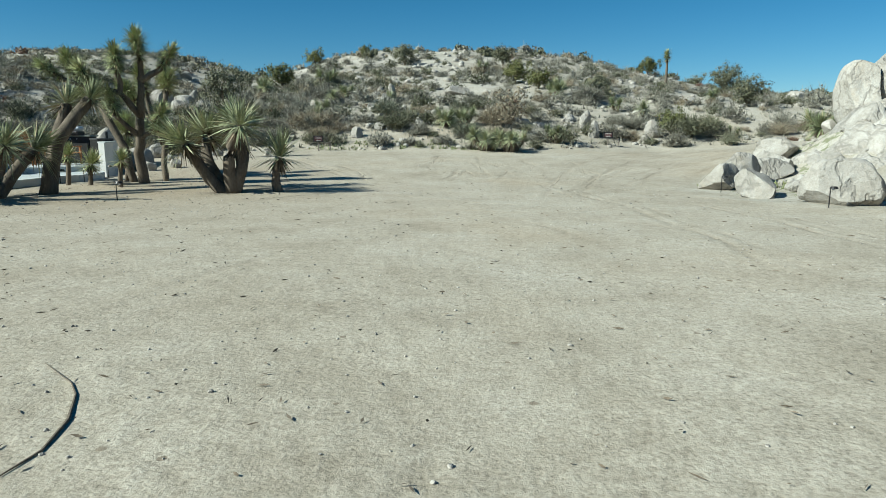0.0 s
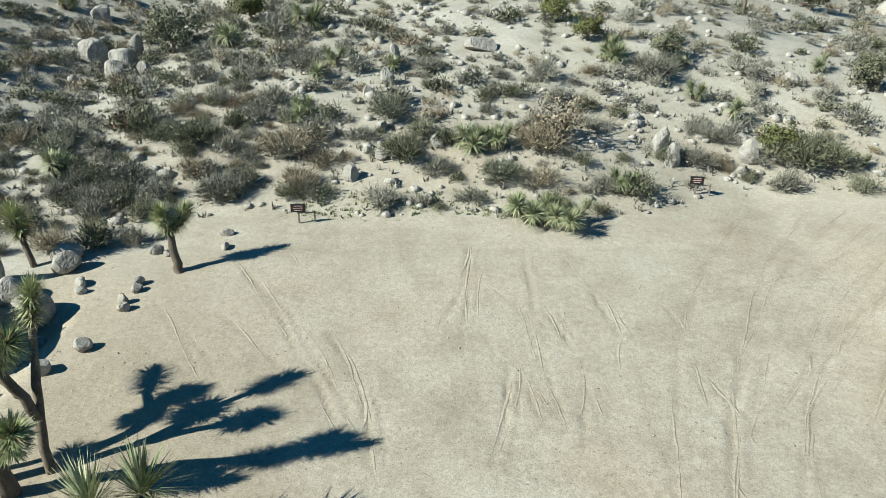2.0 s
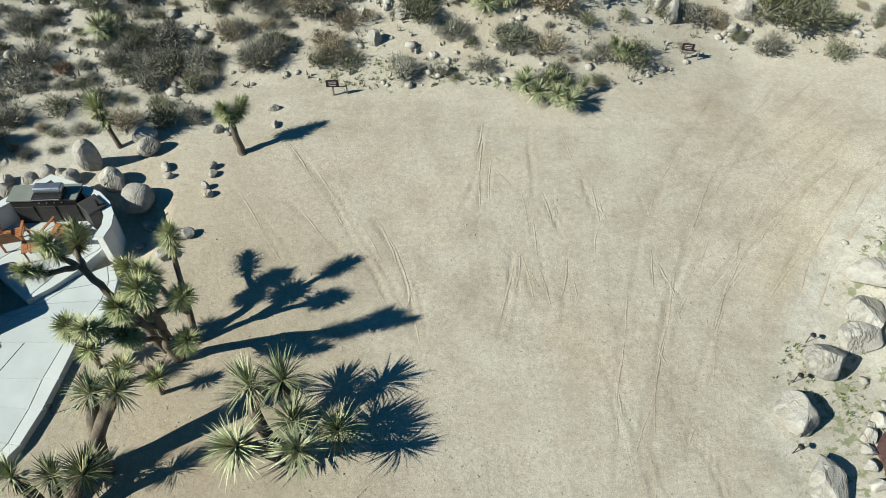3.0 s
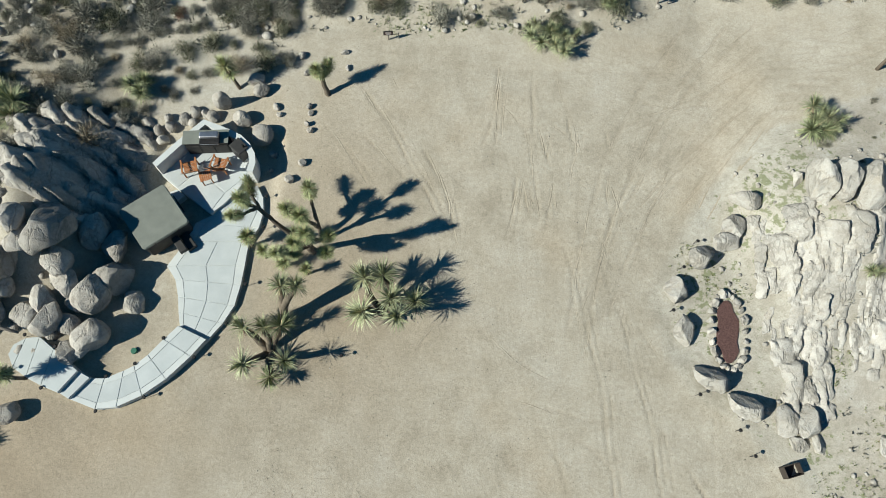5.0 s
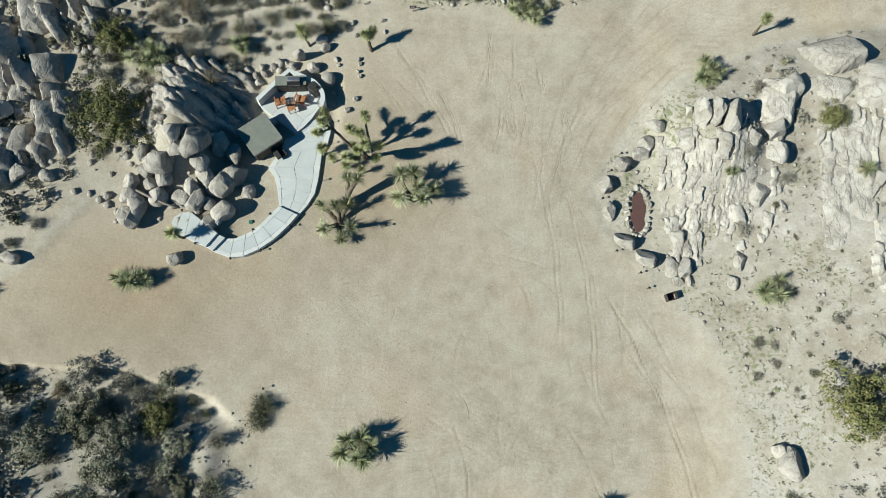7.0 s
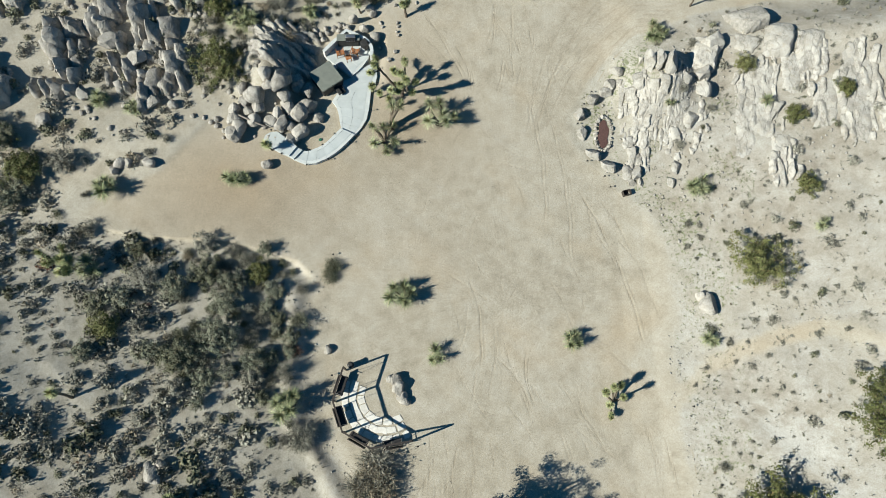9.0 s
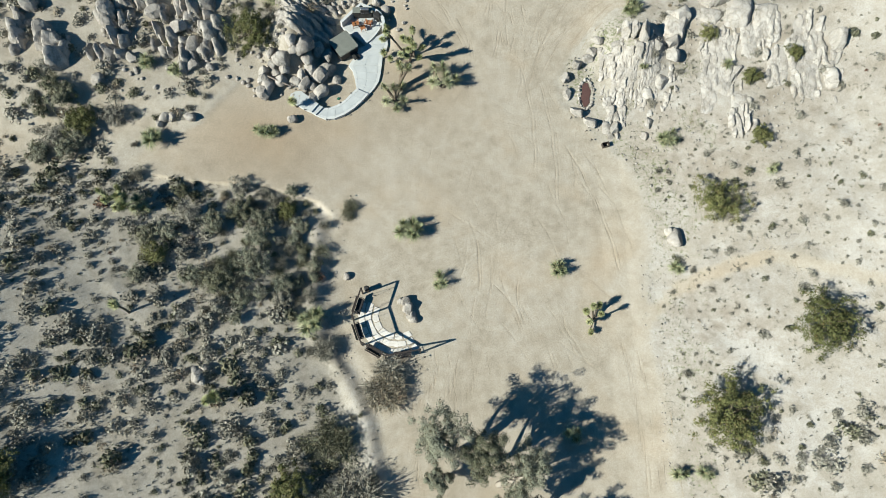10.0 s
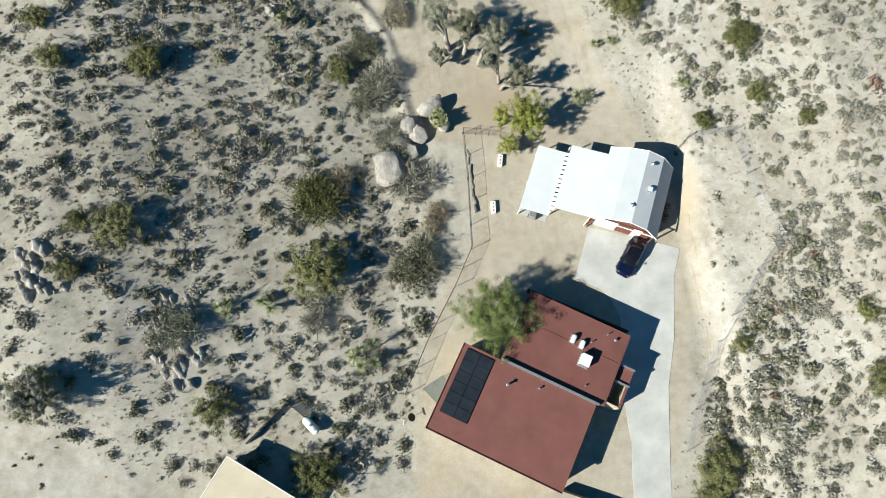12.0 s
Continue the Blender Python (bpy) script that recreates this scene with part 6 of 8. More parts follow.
# ---------------------------------------------------------------- junipers, grove and big shrubs
for i, (x, y, s) in enumerate(JUNIPERS + [(21.3, -55.8, 2.9), (32.7, -54.3, 3.0), (32.4, -61.0, 5.2), (32.6, -33.0, 2.6), (15.4, -70.2, 4.5)]):
    crown_tree("juniper", x, y, s, max(0.9, 0.5 * s), 200 + i, M["juniper"], M["bark"], "dense dark-green juniper bush on pale soil", "juniper", 1.25, 0.06, group="junipers", clump_scale=0.8)
for i, (x, y, s) in enumerate((x, y, 1.15 * s) for x, y, s in HILL_JUNIPERS):
    crown_tree("juniper", x, y, s, max(0.9, 0.75 * s), 240 + i, M["juniper"] if i % 2 else M["olive_brush"], M["bark"], "dark-green juniper on the rocky hillside", "juniper", 1.1, 0.06, group="junipers")
for i, (x, y, s) in enumerate(GROVE):
    for k, (grow, out) in enumerate(((0.58, 0.0), (0.46, 0.38), (0.42, 0.42), (0.34, 0.46))):
        a = 1.9 * i + 2.1 * k
        if k and x + out * s * math.cos(a) > -15.5:
            continue
        m_leaf = M["juniper"] if i in (0, 4, 10) and k == 0 else M[("grey_leaf", "grey_brush", "olive_brush", "grey_leaf", "grey_leaf")[(i + 2 * k) % 5]]
        crown_tree("oak_shrub", x + out * s * math.cos(a), y + out * s * math.sin(a), s * grow, 0.34 * s * (0.6 + 0.5 * grow), 270 + 5 * i + k, m_leaf, M["bark"], "tangled scrub oak with small grey-green leaves", "shrub", 1.0, 0.05, group="scrub oaks", clump_scale=0.9)
BIG_BUSH = [bush_shape(700 + i, 1500, 600, 0.026, 0.6, 12, 0.17, 0.45, 500, 0.03) for i in range(4)]
for i, (x, y, s) in enumerate(BIG_SHRUBS):
    k = ("grey_brush", "olive_brush", "grey_brush", "dry_brush", "grey_leaf")[i % 5] if i else "juniper"
    shrub = thing("desert_shrub", on_land(x, y, 0.03, 47 * i), "large rounded desert shrub of fine grey stems", "shrub", "large shrubs")
    ob = new("foliage", mesh_of("foliage", *BIG_BUSH[i % 4], M[k]))
    ob.parent = shrub
    ob.matrix_basis = Matrix.Diagonal((s * 1.05, s * 1.05, s * 0.9, 1))

# trees along the sandy drive
crown_tree("olive_tree", -3.7, -17.4, 4.6, 8.4, 401, M["grey_leaf"], M["pale_bark"], "tall airy grey-green tree with pale crooked trunk", "tree", 2.3, 0.38, leaf=0.10, group="drive trees", clump_scale=0.95, core=0.06, clumps=106, lean=(-1.6, 1.3))
crown_tree("olive_tree", -2.4, -18.5, 4.4, 7.0, 402, M["olive_brush"], M["pale_bark"], "airy tree with olive-brown leaves beside the drive", "tree", 2.3, 0.38, leaf=0.10, group="drive trees", clump_scale=0.95, core=0.06, clumps=93, lean=(0.5, 1.1))
crown_tree("olive_tree", -0.6, -19.8, 4.4, 6.0, 403, M["grey_leaf"], M["pale_bark"], "thin-leaved grey-green tree with pale bowed trunk", "tree", 2.3, 0.38, leaf=0.10, group="drive trees", clump_scale=0.95, core=0.06, clumps=93, lean=(1.7, 1.5))
crown_tree("olive_tree", 1.5, -22.4, 3.6, 5.2, 407, M["grey_leaf"], M["pale_bark"], "airy grey-green tree with bowed pale trunk", "tree", 2.3, 0.38, leaf=0.10, group="drive trees", clump_scale=0.95, core=0.06, clumps=72, lean=(-1.0, 1.7))
crown_tree("olive_tree", 1.7, -23.2, 4.0, 5.4, 404, M["olive_brush"], M["pale_bark"], "open bronze-green tree beside the drive", "tree", 2.3, 0.38, leaf=0.10, group="drive trees", clump_scale=0.95, core=0.06, clumps=85, lean=(1.5, -0.5))
crown_tree("olive_tree", -5.0, -19.6, 2.8, 3.2, 410, M["grey_leaf"], M["pale_bark"], "small airy grey-green tree on sand", "tree", 2.3, 0.38, leaf=0.10, group="drive trees", clump_scale=0.95, core=0.06, clumps=44, lean=(-0.3, 0.3))
crown_tree("mesquite_tree", 3.3, -29.0, 5.6, 6.6, 405, M["mesquite"], M["bark"], "yellow-green mesquite tree at the barn's corner", "tree", 1.8, 0.25, group="mesquites", clump_scale=0.8)
crown_tree("mesquite_tree", 0.8, -27.8, 2.8, 4.4, 408, M["mesquite"], M["bark"], "small yellow-green mesquite by the gate", "tree", 1.6, 0.2, group="mesquites", clump_scale=0.8)
crown_tree("mesquite_tree", 1.2, -31.0, 2.9, 3.2, 411, M["mesquite"], M["bark"], "low yellow-green mesquite inside the fence", "tree", 1.6, 0.2, group="mesquites", clump_scale=0.8)
crown_tree("shade_tree", -3.4, -50.0, 9.0, 6.6, 406, M["bright_leaf"], M["bark"], "full green tree overhanging the red-roofed house", "tree", 3.36, 0.3, clump_scale=0.72, core=0.15, leaf=0.10, clumps=389)
crown_tree("shade_tree", -46.0, -53.1, 5.6, 4.0, 412, M["grey_brush"], M["bark"], "broad grey leafless thorny tree beside the road", "tree", 1.8, 0.2, clump_scale=0.7, core=0.15)
crown_tree("bare_tree", 3.2, 32.0, 2.6, 2.0, 409, M["dry_brush"], M["bark"], "leafless grey thorny tree on the hillside", "tree", 0.25, 0.1, clump_scale=0.8)

# ---------------------------------------------------------------- brush
BUSH = {k: [bush_shape(500 + i + 50 * j, *spec) for i in range(5)] for j, (k, spec) in enumerate({
    "grey": (720, 200, 0.022, 0.66, 8, 0.14, 0.5, 240, 0.032), "olive": (360, 460, 0.026, 0.68, 8, 0.14, 0.5, 240, 0.034), "dry": (760, 60, 0.02, 0.6, 7, 0.14, 0.4, 160, 0.026), "red": (300, 240, 0.03, 0.66, 7, 0.15, 0.8, 200, 0.03)}.items())}
FAR_BUSH = {k: [mound_bush(600 + i + 50 * j, *spec) for i in range(6)] for j, (k, spec) in enumerate({"grey": (6, 120, 40, 0.5, 0.075), "olive": (6, 130, 24, 0.55, 0.08), "dry": (4, 70, 60, 0.42, 0.06), "red": (5, 110, 30, 0.5, 0.075)}.items())}
MID_BUSH = {k: [bush_shape(660 + i + 50 * j, *spec) for i in range(5)] for j, (k, spec) in enumerate({
    "grey": (190, 80, 0.038, 0.66, 8, 0.14, 0.8, 110, 0.052), "olive": (100, 150, 0.042, 0.68, 8, 0.14, 0.8, 110, 0.054), "dry": (210, 24, 0.034, 0.6, 7, 0.14, 0.7, 80, 0.042), "red": (90, 90, 0.045, 0.66, 7, 0.15, 1.1, 90, 0.05)}.items())}
BUSH_MAT = {"grey": "grey_brush", "olive": "olive_brush", "dry": "dry_brush", "red": "red_brush"}


def brush_spots():
    rng = np.random.default_rng(12)
    out = []

    def sow(n, x0, x1, y0, y1, keep, lo, hi, kinds, gap):
        got = []
        for _ in range(n):
            x, y = rng.uniform(x0, x1), rng.uniform(y0, y1)
            if rng.random() > keep(x, y) or float(in_yard(x, y)) > (0.15 if y < 21.8 or x > -9.4 else 0.9):
                continue
            s = lo + (hi - lo) * rng.random() ** 1.6
            if any((x - a) ** 2 + (y - b) ** 2 < (gap * (s + c)) ** 2 for a, b, c in got[-260:]):
                continue
            got.append((x, y, s))
            out.append((x, y, s, rng.choice(list(kinds), p=list(kinds.values()))))
    west = {"grey": 0.652, "olive": 0.27, "dry": 0.07, "red": 0.008}
    patch = lambda x, y: 0.30 + 0.70 * float(sm(-0.35, 0.1, wobble(x, y, 3.1, 2.5)))
    sow(4400, -52, -9, -64, 6, lambda x, y: patch(x, y) * float(sm(0.2, 1.4, yard_left(y) - x)) * (1 if x > -38 or y > -10 else 0.6) * (1 - 0.65 * float(sm(-40, -46, y)) * float(sm(-20, -25, x))) * (0 if y < -54.5 - 0.62 * (x + 49) else 1), 0.6, 2.1, west, 0.39)
    sow(1300, -52, -9, -62, 6, lambda x, y: (0.95 if y > -42 or x > -22 else 0.4) * float(sm(0.1, 1.0, yard_left(y) - x)), 0.28, 0.65, west, 0.3)
    sow(1000, -50, -15, 4, 34, lambda x, y: (0.3 if y < 13 and x > -21.5 else 0.95) * float(sm(0.3, 2, yard_left(y) - x)) * (1 if y < 13 or y > 23 or x < -23 else 0.25), 0.7, 2.3, west, 0.38)
    sow(420, -25, -9.4, 21.8, 29, lambda x, y: 0.97 if y > 24.7 + 0.4 * (x + 13) and not (-9.2 < x) else 0, 0.6, 1.9, {"grey": 0.56, "olive": 0.36, "dry": 0.08}, 0.33)
    sow(520, -32, -7, 28, 46, lambda x, y: 0.95, 0.6, 1.9, {"grey": 0.45, "olive": 0.5, "dry": 0.05}, 0.3)
    sow(2200, -30, 32, 27.5, 50, lambda x, y: 0.95 * (0.6 if x > 4 else 0.9), 0.55, 2.0, {"grey": 0.52, "olive": 0.26, "dry": 0.21, "red": 0.01}, 0.36)
    sow(1300, -45, 45, 48, 76, lambda x, y: 0.9, 0.55, 1.9, {"grey": 0.54, "olive": 0.28, "dry": 0.17, "red": 0.01}, 0.38)
    fence_x = lambda y: float(np.interp(y, [-66, -61, -55, -51, -47, -44, -34, -30, -20, -14], [16, 17.5, 20.8, 23, 26.5, 27, 25.5, 22, 18, 16]))
    east = {"grey": 0.692, "olive": 0.22, "dry": 0.08, "red": 0.008}
    sow(900, 13, 46, -18, 26, lambda x, y: float(sm(0.5, 3, x - yard_right(y))) * 0.5 * (0.3 if 8 < y < 21 and x < 26 else 1), 0.45, 1.3, east, 0.5)
    sow(2300, 16, 48, -80, -14, lambda x, y: (0.35 + 0.65 * patch(x, y)) * float(sm(-0.2, 1.5, x - fence_x(y))), 0.6, 2.3, east, 0.38)
    sow(1100, 14, 34, -74, -44, lambda x, y: float(sm(-0.2, 1.0, x - fence_x(y))) * float(sm(9, 4, x - fence_x(y))), 0.7, 2.4, east, 0.24)
    sow(60, 20, 27, -52, -30, lambda x, y: 0.6, 0.5, 1.4, east, 0.5)
    sow(1500, 14, 48, -75, 26, lambda x, y: float(sm(0.3, 2, x - yard_right(y))) * 0.9, 0.25, 0.5, east, 0.5)
    sow(700, -150, -45, 120, 225, lambda x, y: 0.95, 1.4, 3.6, {"grey": 0.5, "olive": 0.4, "dry": 0.1, "red": 0.0}, 0.3)
    sow(330, -76, -52, -72, 24, lambda x, y: 0.9, 0.9, 2.3, west, 0.36)
    sow(260, 46, 66, -75, 26, lambda x, y: 0.9, 0.9, 2.3, east, 0.36)
    sow(420, -180, 140, 76, 230, lambda x, y: 0.9, 1.2, 3.0, {"grey": 0.5, "olive": 0.5, "dry": 0.0, "red": 0.0}, 0.4)
    return out


def lay_brush():
    spots = brush_spots()
    rng = np.random.default_rng(9)
    near = sorted(spots, key=lambda b: min(abs(b[0] - float(yard_left(b[1]))), abs(b[0] - float(yard_right(b[1]))), abs(b[1] - 28) if -14 < b[0] < 20 else 99) + (40 if not -20 < b[1] < 38 else 0))[:240]
    chosen = set((b[0], b[1]) for b in near)
    shared = {k: [mesh_of("desert_bush", v, f, M[BUSH_MAT[k]]) for v, f in BUSH[k]] for k in BUSH}
    words = {"grey": "rounded grey-brown desert bush on sandy soil", "olive": "low olive-green desert bush on sandy soil",
             "dry": "dry straw-coloured bush of bare stems", "red": "reddish-brown dry desert bush"}
    rest = {k: [] for k in BUSH}
    for x, y, s, k in spots:
        i, a, h = int(rng.integers(5)), rng.uniform(0, 6.28), rng.uniform(0.75, 1.15)
        if (x, y) in chosen:
            ob = new("desert_bush", shared[k][i])
            ob.matrix_basis = on_land(x, y, 0.03, math.degrees(a)) @ Matrix.Diagonal((s, s, s * h, 1))
            tagged(ob, words[k], "bush", "desert bushes")
            continue
        v, f = (MID_BUSH if y > 33 and y < 60 and -30 < x < 25 else FAR_BUSH if y > 33 or x < -24 or y < -6 or x > 17 else BUSH)[k][i]
        if y > 76:
            f = f[::2]
        c, sn = math.cos(a), math.sin(a)
        p = np.stack([v[:, 0] * c - v[:, 1] * sn, v[:, 0] * sn + v[:, 1] * c, v[:, 2] * h], 1) * s
        rest[k].append((p + [x, y, float(land(x, y)) - 0.03], f, rng.uniform()))
    for k, name in (("grey", "grey_brush"), ("olive", "olive_brush"), ("dry", "dry_brush"), ("red", "red_brush")):
        joined(name, rest[k], M[BUSH_MAT[k]], {"grey": "grey-brown desert brush spread over slopes", "olive": "olive-green desert brush spread over slopes",
                                               "dry": "dry straw-coloured brush on slopes", "red": "reddish dry brush on slopes"}[k], "brush")


lay_brush()


# low dry tufts and green sprouts
def tufts(name, spots, lo, hi, material, label, seed, blades=5):
    rng = np.random.default_rng(seed)
    n = len(spots)
    xy = np.repeat(np.array(spots), blades, 0)
    s = np.repeat(rng.uniform(lo, hi, n), blades)
    a, u = rng.uniform(0, 6.28, n * blades), rng.uniform(0.15, 1.0, n * blades)
    z = land(xy[:, 0], xy[:, 1])
    b = np.stack([xy[:, 0] + 0.25 * s * np.cos(a), xy[:, 1] + 0.25 * s * np.sin(a), z - 0.01], 1)
    t = b + np.stack([0.5 * s * u * np.cos(a), 0.5 * s * u * np.sin(a), s * (1.05 - 0.6 * u)], 1)
    v, f = spikes(b, t, 0.16 * s, rng)
    me = mesh_of(name, v, f, M[material], np.repeat(rng.uniform(0, 1, n), blades * 3))
    return tagged(new(name, me), label, "tufts", kind="stuff")


def scatter(n, seed, boxes, keep):
    rng = np.random.default_rng(seed)
    out = []
    for x0, x1, y0, y1, share in boxes:
        x, y = rng.uniform(x0, x1, int(n * share)), rng.uniform(y0, y1, int(n * share))
        out += [(p, q) for p, q in zip(x[keep(x, y)], y[keep(x, y)])]
    return out


wild = lambda x, y: (in_yard(x, y) < 0.1) & (y > -54.5 - 0.62 * (x + 49)) & ~((x < -9) & (x > -15) & (y > 13) & (y < 24))
tufts("dry_tufts", scatter(15000, 61, ((-52, -8, -62, 8, 0.42), (12, 46, -72, 26, 0.42), (-30, 30, 27, 40, 0.16)), wild), 0.10, 0.30, "grey_brush", "low dry tufts and seedlings on sandy soil", 62)
green = lambda x, y: (in_yard(x, y) < 0.35) & (wobble(x, y, 1.3, 4.0) > -0.1)
tufts("green_sprouts", scatter(5200, 63, ((16.3, 19.2, 8, 17, 0.22), (11.4, 12.8, 11.4, 13.6, 0.06), (-7, 1.5, 27.0, 29.2, 0.14), (12.2, 17, -6, 9, 0.26), (6.4, 9.8, 15.5, 21, 0.12), (9.5, 13.5, 8, 11.5, 0.06), (13, 18, -16, -6, 0.14)), green), 0.05, 0.17, "weed", "small green weeds sprouting on pale soil", 64, 4)


# sticks and dead twigs on the sand
def sticks(n, seed):
    rng = np.random.default_rng(seed)
    b = np.stack([-9 + 18 * rng.random(n) ** 1.7, 1.5 + 20 * rng.random(n) ** 1.5, np.zeros(n)], 1)
    b[:, 2] = land(b[:, 0], b[:, 1]) + 0.008
    a, ln = rng.uniform(0, 6.28, n), rng.uniform(0.02, 0.10, n) * (1 + (rng.random(n) < 0.05))
    t = b + np.stack([np.cos(a) * ln, np.sin(a) * ln, rng.uniform(0, 0.02, n)], 1)
    v, f = slivers(b, t, rng.uniform(0.003, 0.009, n), rng)
    return joined("twig_litter", [(v, f, 0.5)], M["bark"], "dead twigs and leaf litter scattered on sand", "litter")


sticks(2600, 21)
root = thing("dead_branch", pose(0, 0, 0), "thin dark curved branch lying half buried in sand", "branch")
pts_ = [(-1.76, 2.45), (-1.72, 2.67), (-1.78, 2.98), (-1.91, 3.29), (-2.02, 3.45), (-2.35, 3.77)]
v_, f_ = tube([(x, y, float(land(x, y)) + 0.006) for x, y in pts_], [0.003, 0.006, 0.009, 0.006, 0.004, 0.002], 6, 0.1, random.Random(3))
ob = new("stem", raw_mesh("stem", v_, f_, M["bark"]))
ob.parent = root

# ---------------------------------------------------------------- concrete walkway and patio
def lane_panels(parent, stations, lanes, z, mats, gap=0.012, thick=0.10):
    """Concrete panels between an outer and an inner edge: stations are (ox, oy, ix, iy), lanes are fractions across."""
    for i in range(len(stations) - 1):
        for j in range(len(lanes) - 1):
            quad = []
            for st, fr in ((stations[i], lanes[j]), (stations[i], lanes[j + 1]), (stations[i + 1], lanes[j + 1]), (stations[i + 1], lanes[j])):
                quad.append(Vector((st[0] + (st[2] - st[0]) * fr, st[1] + (st[3] - st[1]) * fr, 0)))
            c = sum(quad, Vector()) / 4
            quad = [q + (c - q).normalized() * gap for q in quad]
            part("panel", slab([(q.x, q.y) for q in quad], z - thick, z, 0.006), mats[j], parent)


def edge_base(name, stations, z, parent):
    """The footing under a stretch of panels."""
    ring = [(s[0], s[1]) for s in stations] + [(s[2], s[3]) for s in reversed(stations)]
    return part(name, slab(ring, z - 0.75, z - 0.02), M["concrete_edge"], parent)


walkway = thing("walkway", pose(0, 0, 0), "curving pale blue-grey concrete walkway with steps and scored joints", "walkway", kind="structure")
BORDER = [M["concrete_edge"], M["concrete"], M["concrete"], M["concrete_edge"]]
left_end = [(-18.62, 13.25, -18.5, 13.6), (-18.35, 12.75, -18.1, 13.85), (-17.8, 12.4, -17.6, 13.9), (-17.2, 12.1, -17.0, 13.45), (-16.55, 11.85, -15.98, 12.64)]
step_a = [(-16.55, 11.85, -15.98, 12.64), (-16.2, 11.65, -15.56, 12.42)]
middle = [(-16.2, 11.65, -15.56, 12.42), (-15.25, 11.3, -15.1, 12.42), (-14.5, 11.38, -14.45, 12.7), (-13.64, 11.8, -14.1, 12.9), (-12.85, 12.4, -13.65, 13.3), (-12.05, 13.25, -13.15, 13.9), (-11.55, 13.9, -12.67, 14.42)]
main = [(-11.55, 13.9, -12.67, 14.42), (-11.05, 14.55, -12.8, 15.0), (-10.68, 15.25, -12.9, 15.6), (-10.52, 16.1, -13.1, 16.3), (-10.45, 16.9, -13.5, 16.85), (-10.38, 17.9, -12.9, 17.9)]
lower = [(-10.38, 17.9, -12.9, 17.9), (-10.05, 18.5, -12.6, 18.7), (-9.92, 19.2, -12.0, 19.03), (-10.0, 19.85, -11.5, 19.47), (-10.3, 20.4, -11.15, 19.9)]
for nm, st, z, lanes, mats in (("end_footing", left_end, 0.62, [0, 1], [M["concrete"]]), ("step_footing", step_a, 0.47, [0, 1], [M["concrete"]]),
                               ("middle_footing", middle, 0.32, [0, 0.2, 0.8, 1], [BORDER[0], BORDER[1], BORDER[3]]),
                               ("main_footing", main, 0.17, [0, 0.12, 0.5, 0.88, 1], BORDER), ("lower_footing", lower, 0.17, [0, 0.14, 0.86, 1], [BORDER[0], BORDER[1], BORDER[1]])):
    edge_base(nm, st, z, walkway)
    lane_panels(walkway, st, lanes, z, mats)

patio = thing("patio", pose(0, 0, 0), "raised pale concrete patio with scored joints", "patio", kind="structure")
upper = [(-14.2, 20.75), (-13.46, 20.15), (-12.0, 19.05), (-11.52, 19.48), (-11.1, 20.0), (-10.7, 20.7), (-10.55, 21.3), (-10.9, 21.95), (-11.7, 22.35), (-12.5, 22.75)]
part("footing", slab(upper, -0.3, 0.32), M["concrete_edge"], patio)
for a in ([(-14.1, 20.72), (-13.46, 20.22), (-12.78, 20.95), (-13.45, 21.45)], [(-13.4, 20.17), (-12.03, 19.12), (-11.55, 19.95), (-12.73, 20.9)],
          [(-12.7, 20.98), (-11.5, 20.0), (-10.75, 20.75), (-10.65, 21.25), (-11.8, 22.2)], [(-13.4, 21.5), (-12.74, 21.0), (-11.85, 22.25), (-12.5, 22.65)]):
    part("panel", slab(a, 0.30, 0.335, 0.005), M["concrete"], patio)
part("step", slab([(-14.0, 19.9), (-13.5, 20.12), (-13.15, 19.85), (-13.5, 19.5)], -0.2, 0.3, 0.01), M["concrete_edge"], patio)


def low_wall(points, h0, h1, thick):
    bm = bmesh.new()
    n = len(points)
    rows = []
    for i, (x, y) in enumerate(points):
        a, b = Vector(points[max(i - 1, 0)]), Vector(points[min(i + 1, n - 1)])
        d = (b - a).normalized()
        s = Vector((-d.y, d.x)) * thick / 2
        p = Vector((x, y))
        rows.append([bm.verts.new((*(p + s), h0)), bm.verts.new((*(p + s), h1)), bm.verts.new((*(p - s), h1)), bm.verts.new((*(p - s), h0))])
    for r0, r1 in zip(rows, rows[1:]):
        for k in range(4):
            bm.faces.new((r0[k], r0[(k + 1) % 4], r1[(k + 1) % 4], r1[k]))
    bm.faces.new(rows[0])
    bm.faces.new(rows[-1][::-1])
    bmesh.ops.recalc_face_normals(bm, faces=bm.faces)
    return bm


garden_wall = thing("garden_wall", pose(0, 0, 0), "low pale plastered wall curving round the patio", "wall", kind="structure")
ring = [(-14.25, 20.85), (-13.7, 21.5), (-13.1, 22.2), (-12.5, 22.85), (-12.0, 22.62), (-11.5, 22.4), (-11.0, 22.15), (-10.65, 21.8), (-10.42, 21.4), (-10.35, 21.0), (-10.42, 20.6)]
part("wall", low_wall(ring, -0.2, 1.0, 0.20), M["plaster"], garden_wall)
part("cap", low_wall(ring, 1.0, 1.05, 0.26), M["concrete_edge"], garden_wall, "smooth concrete cap")


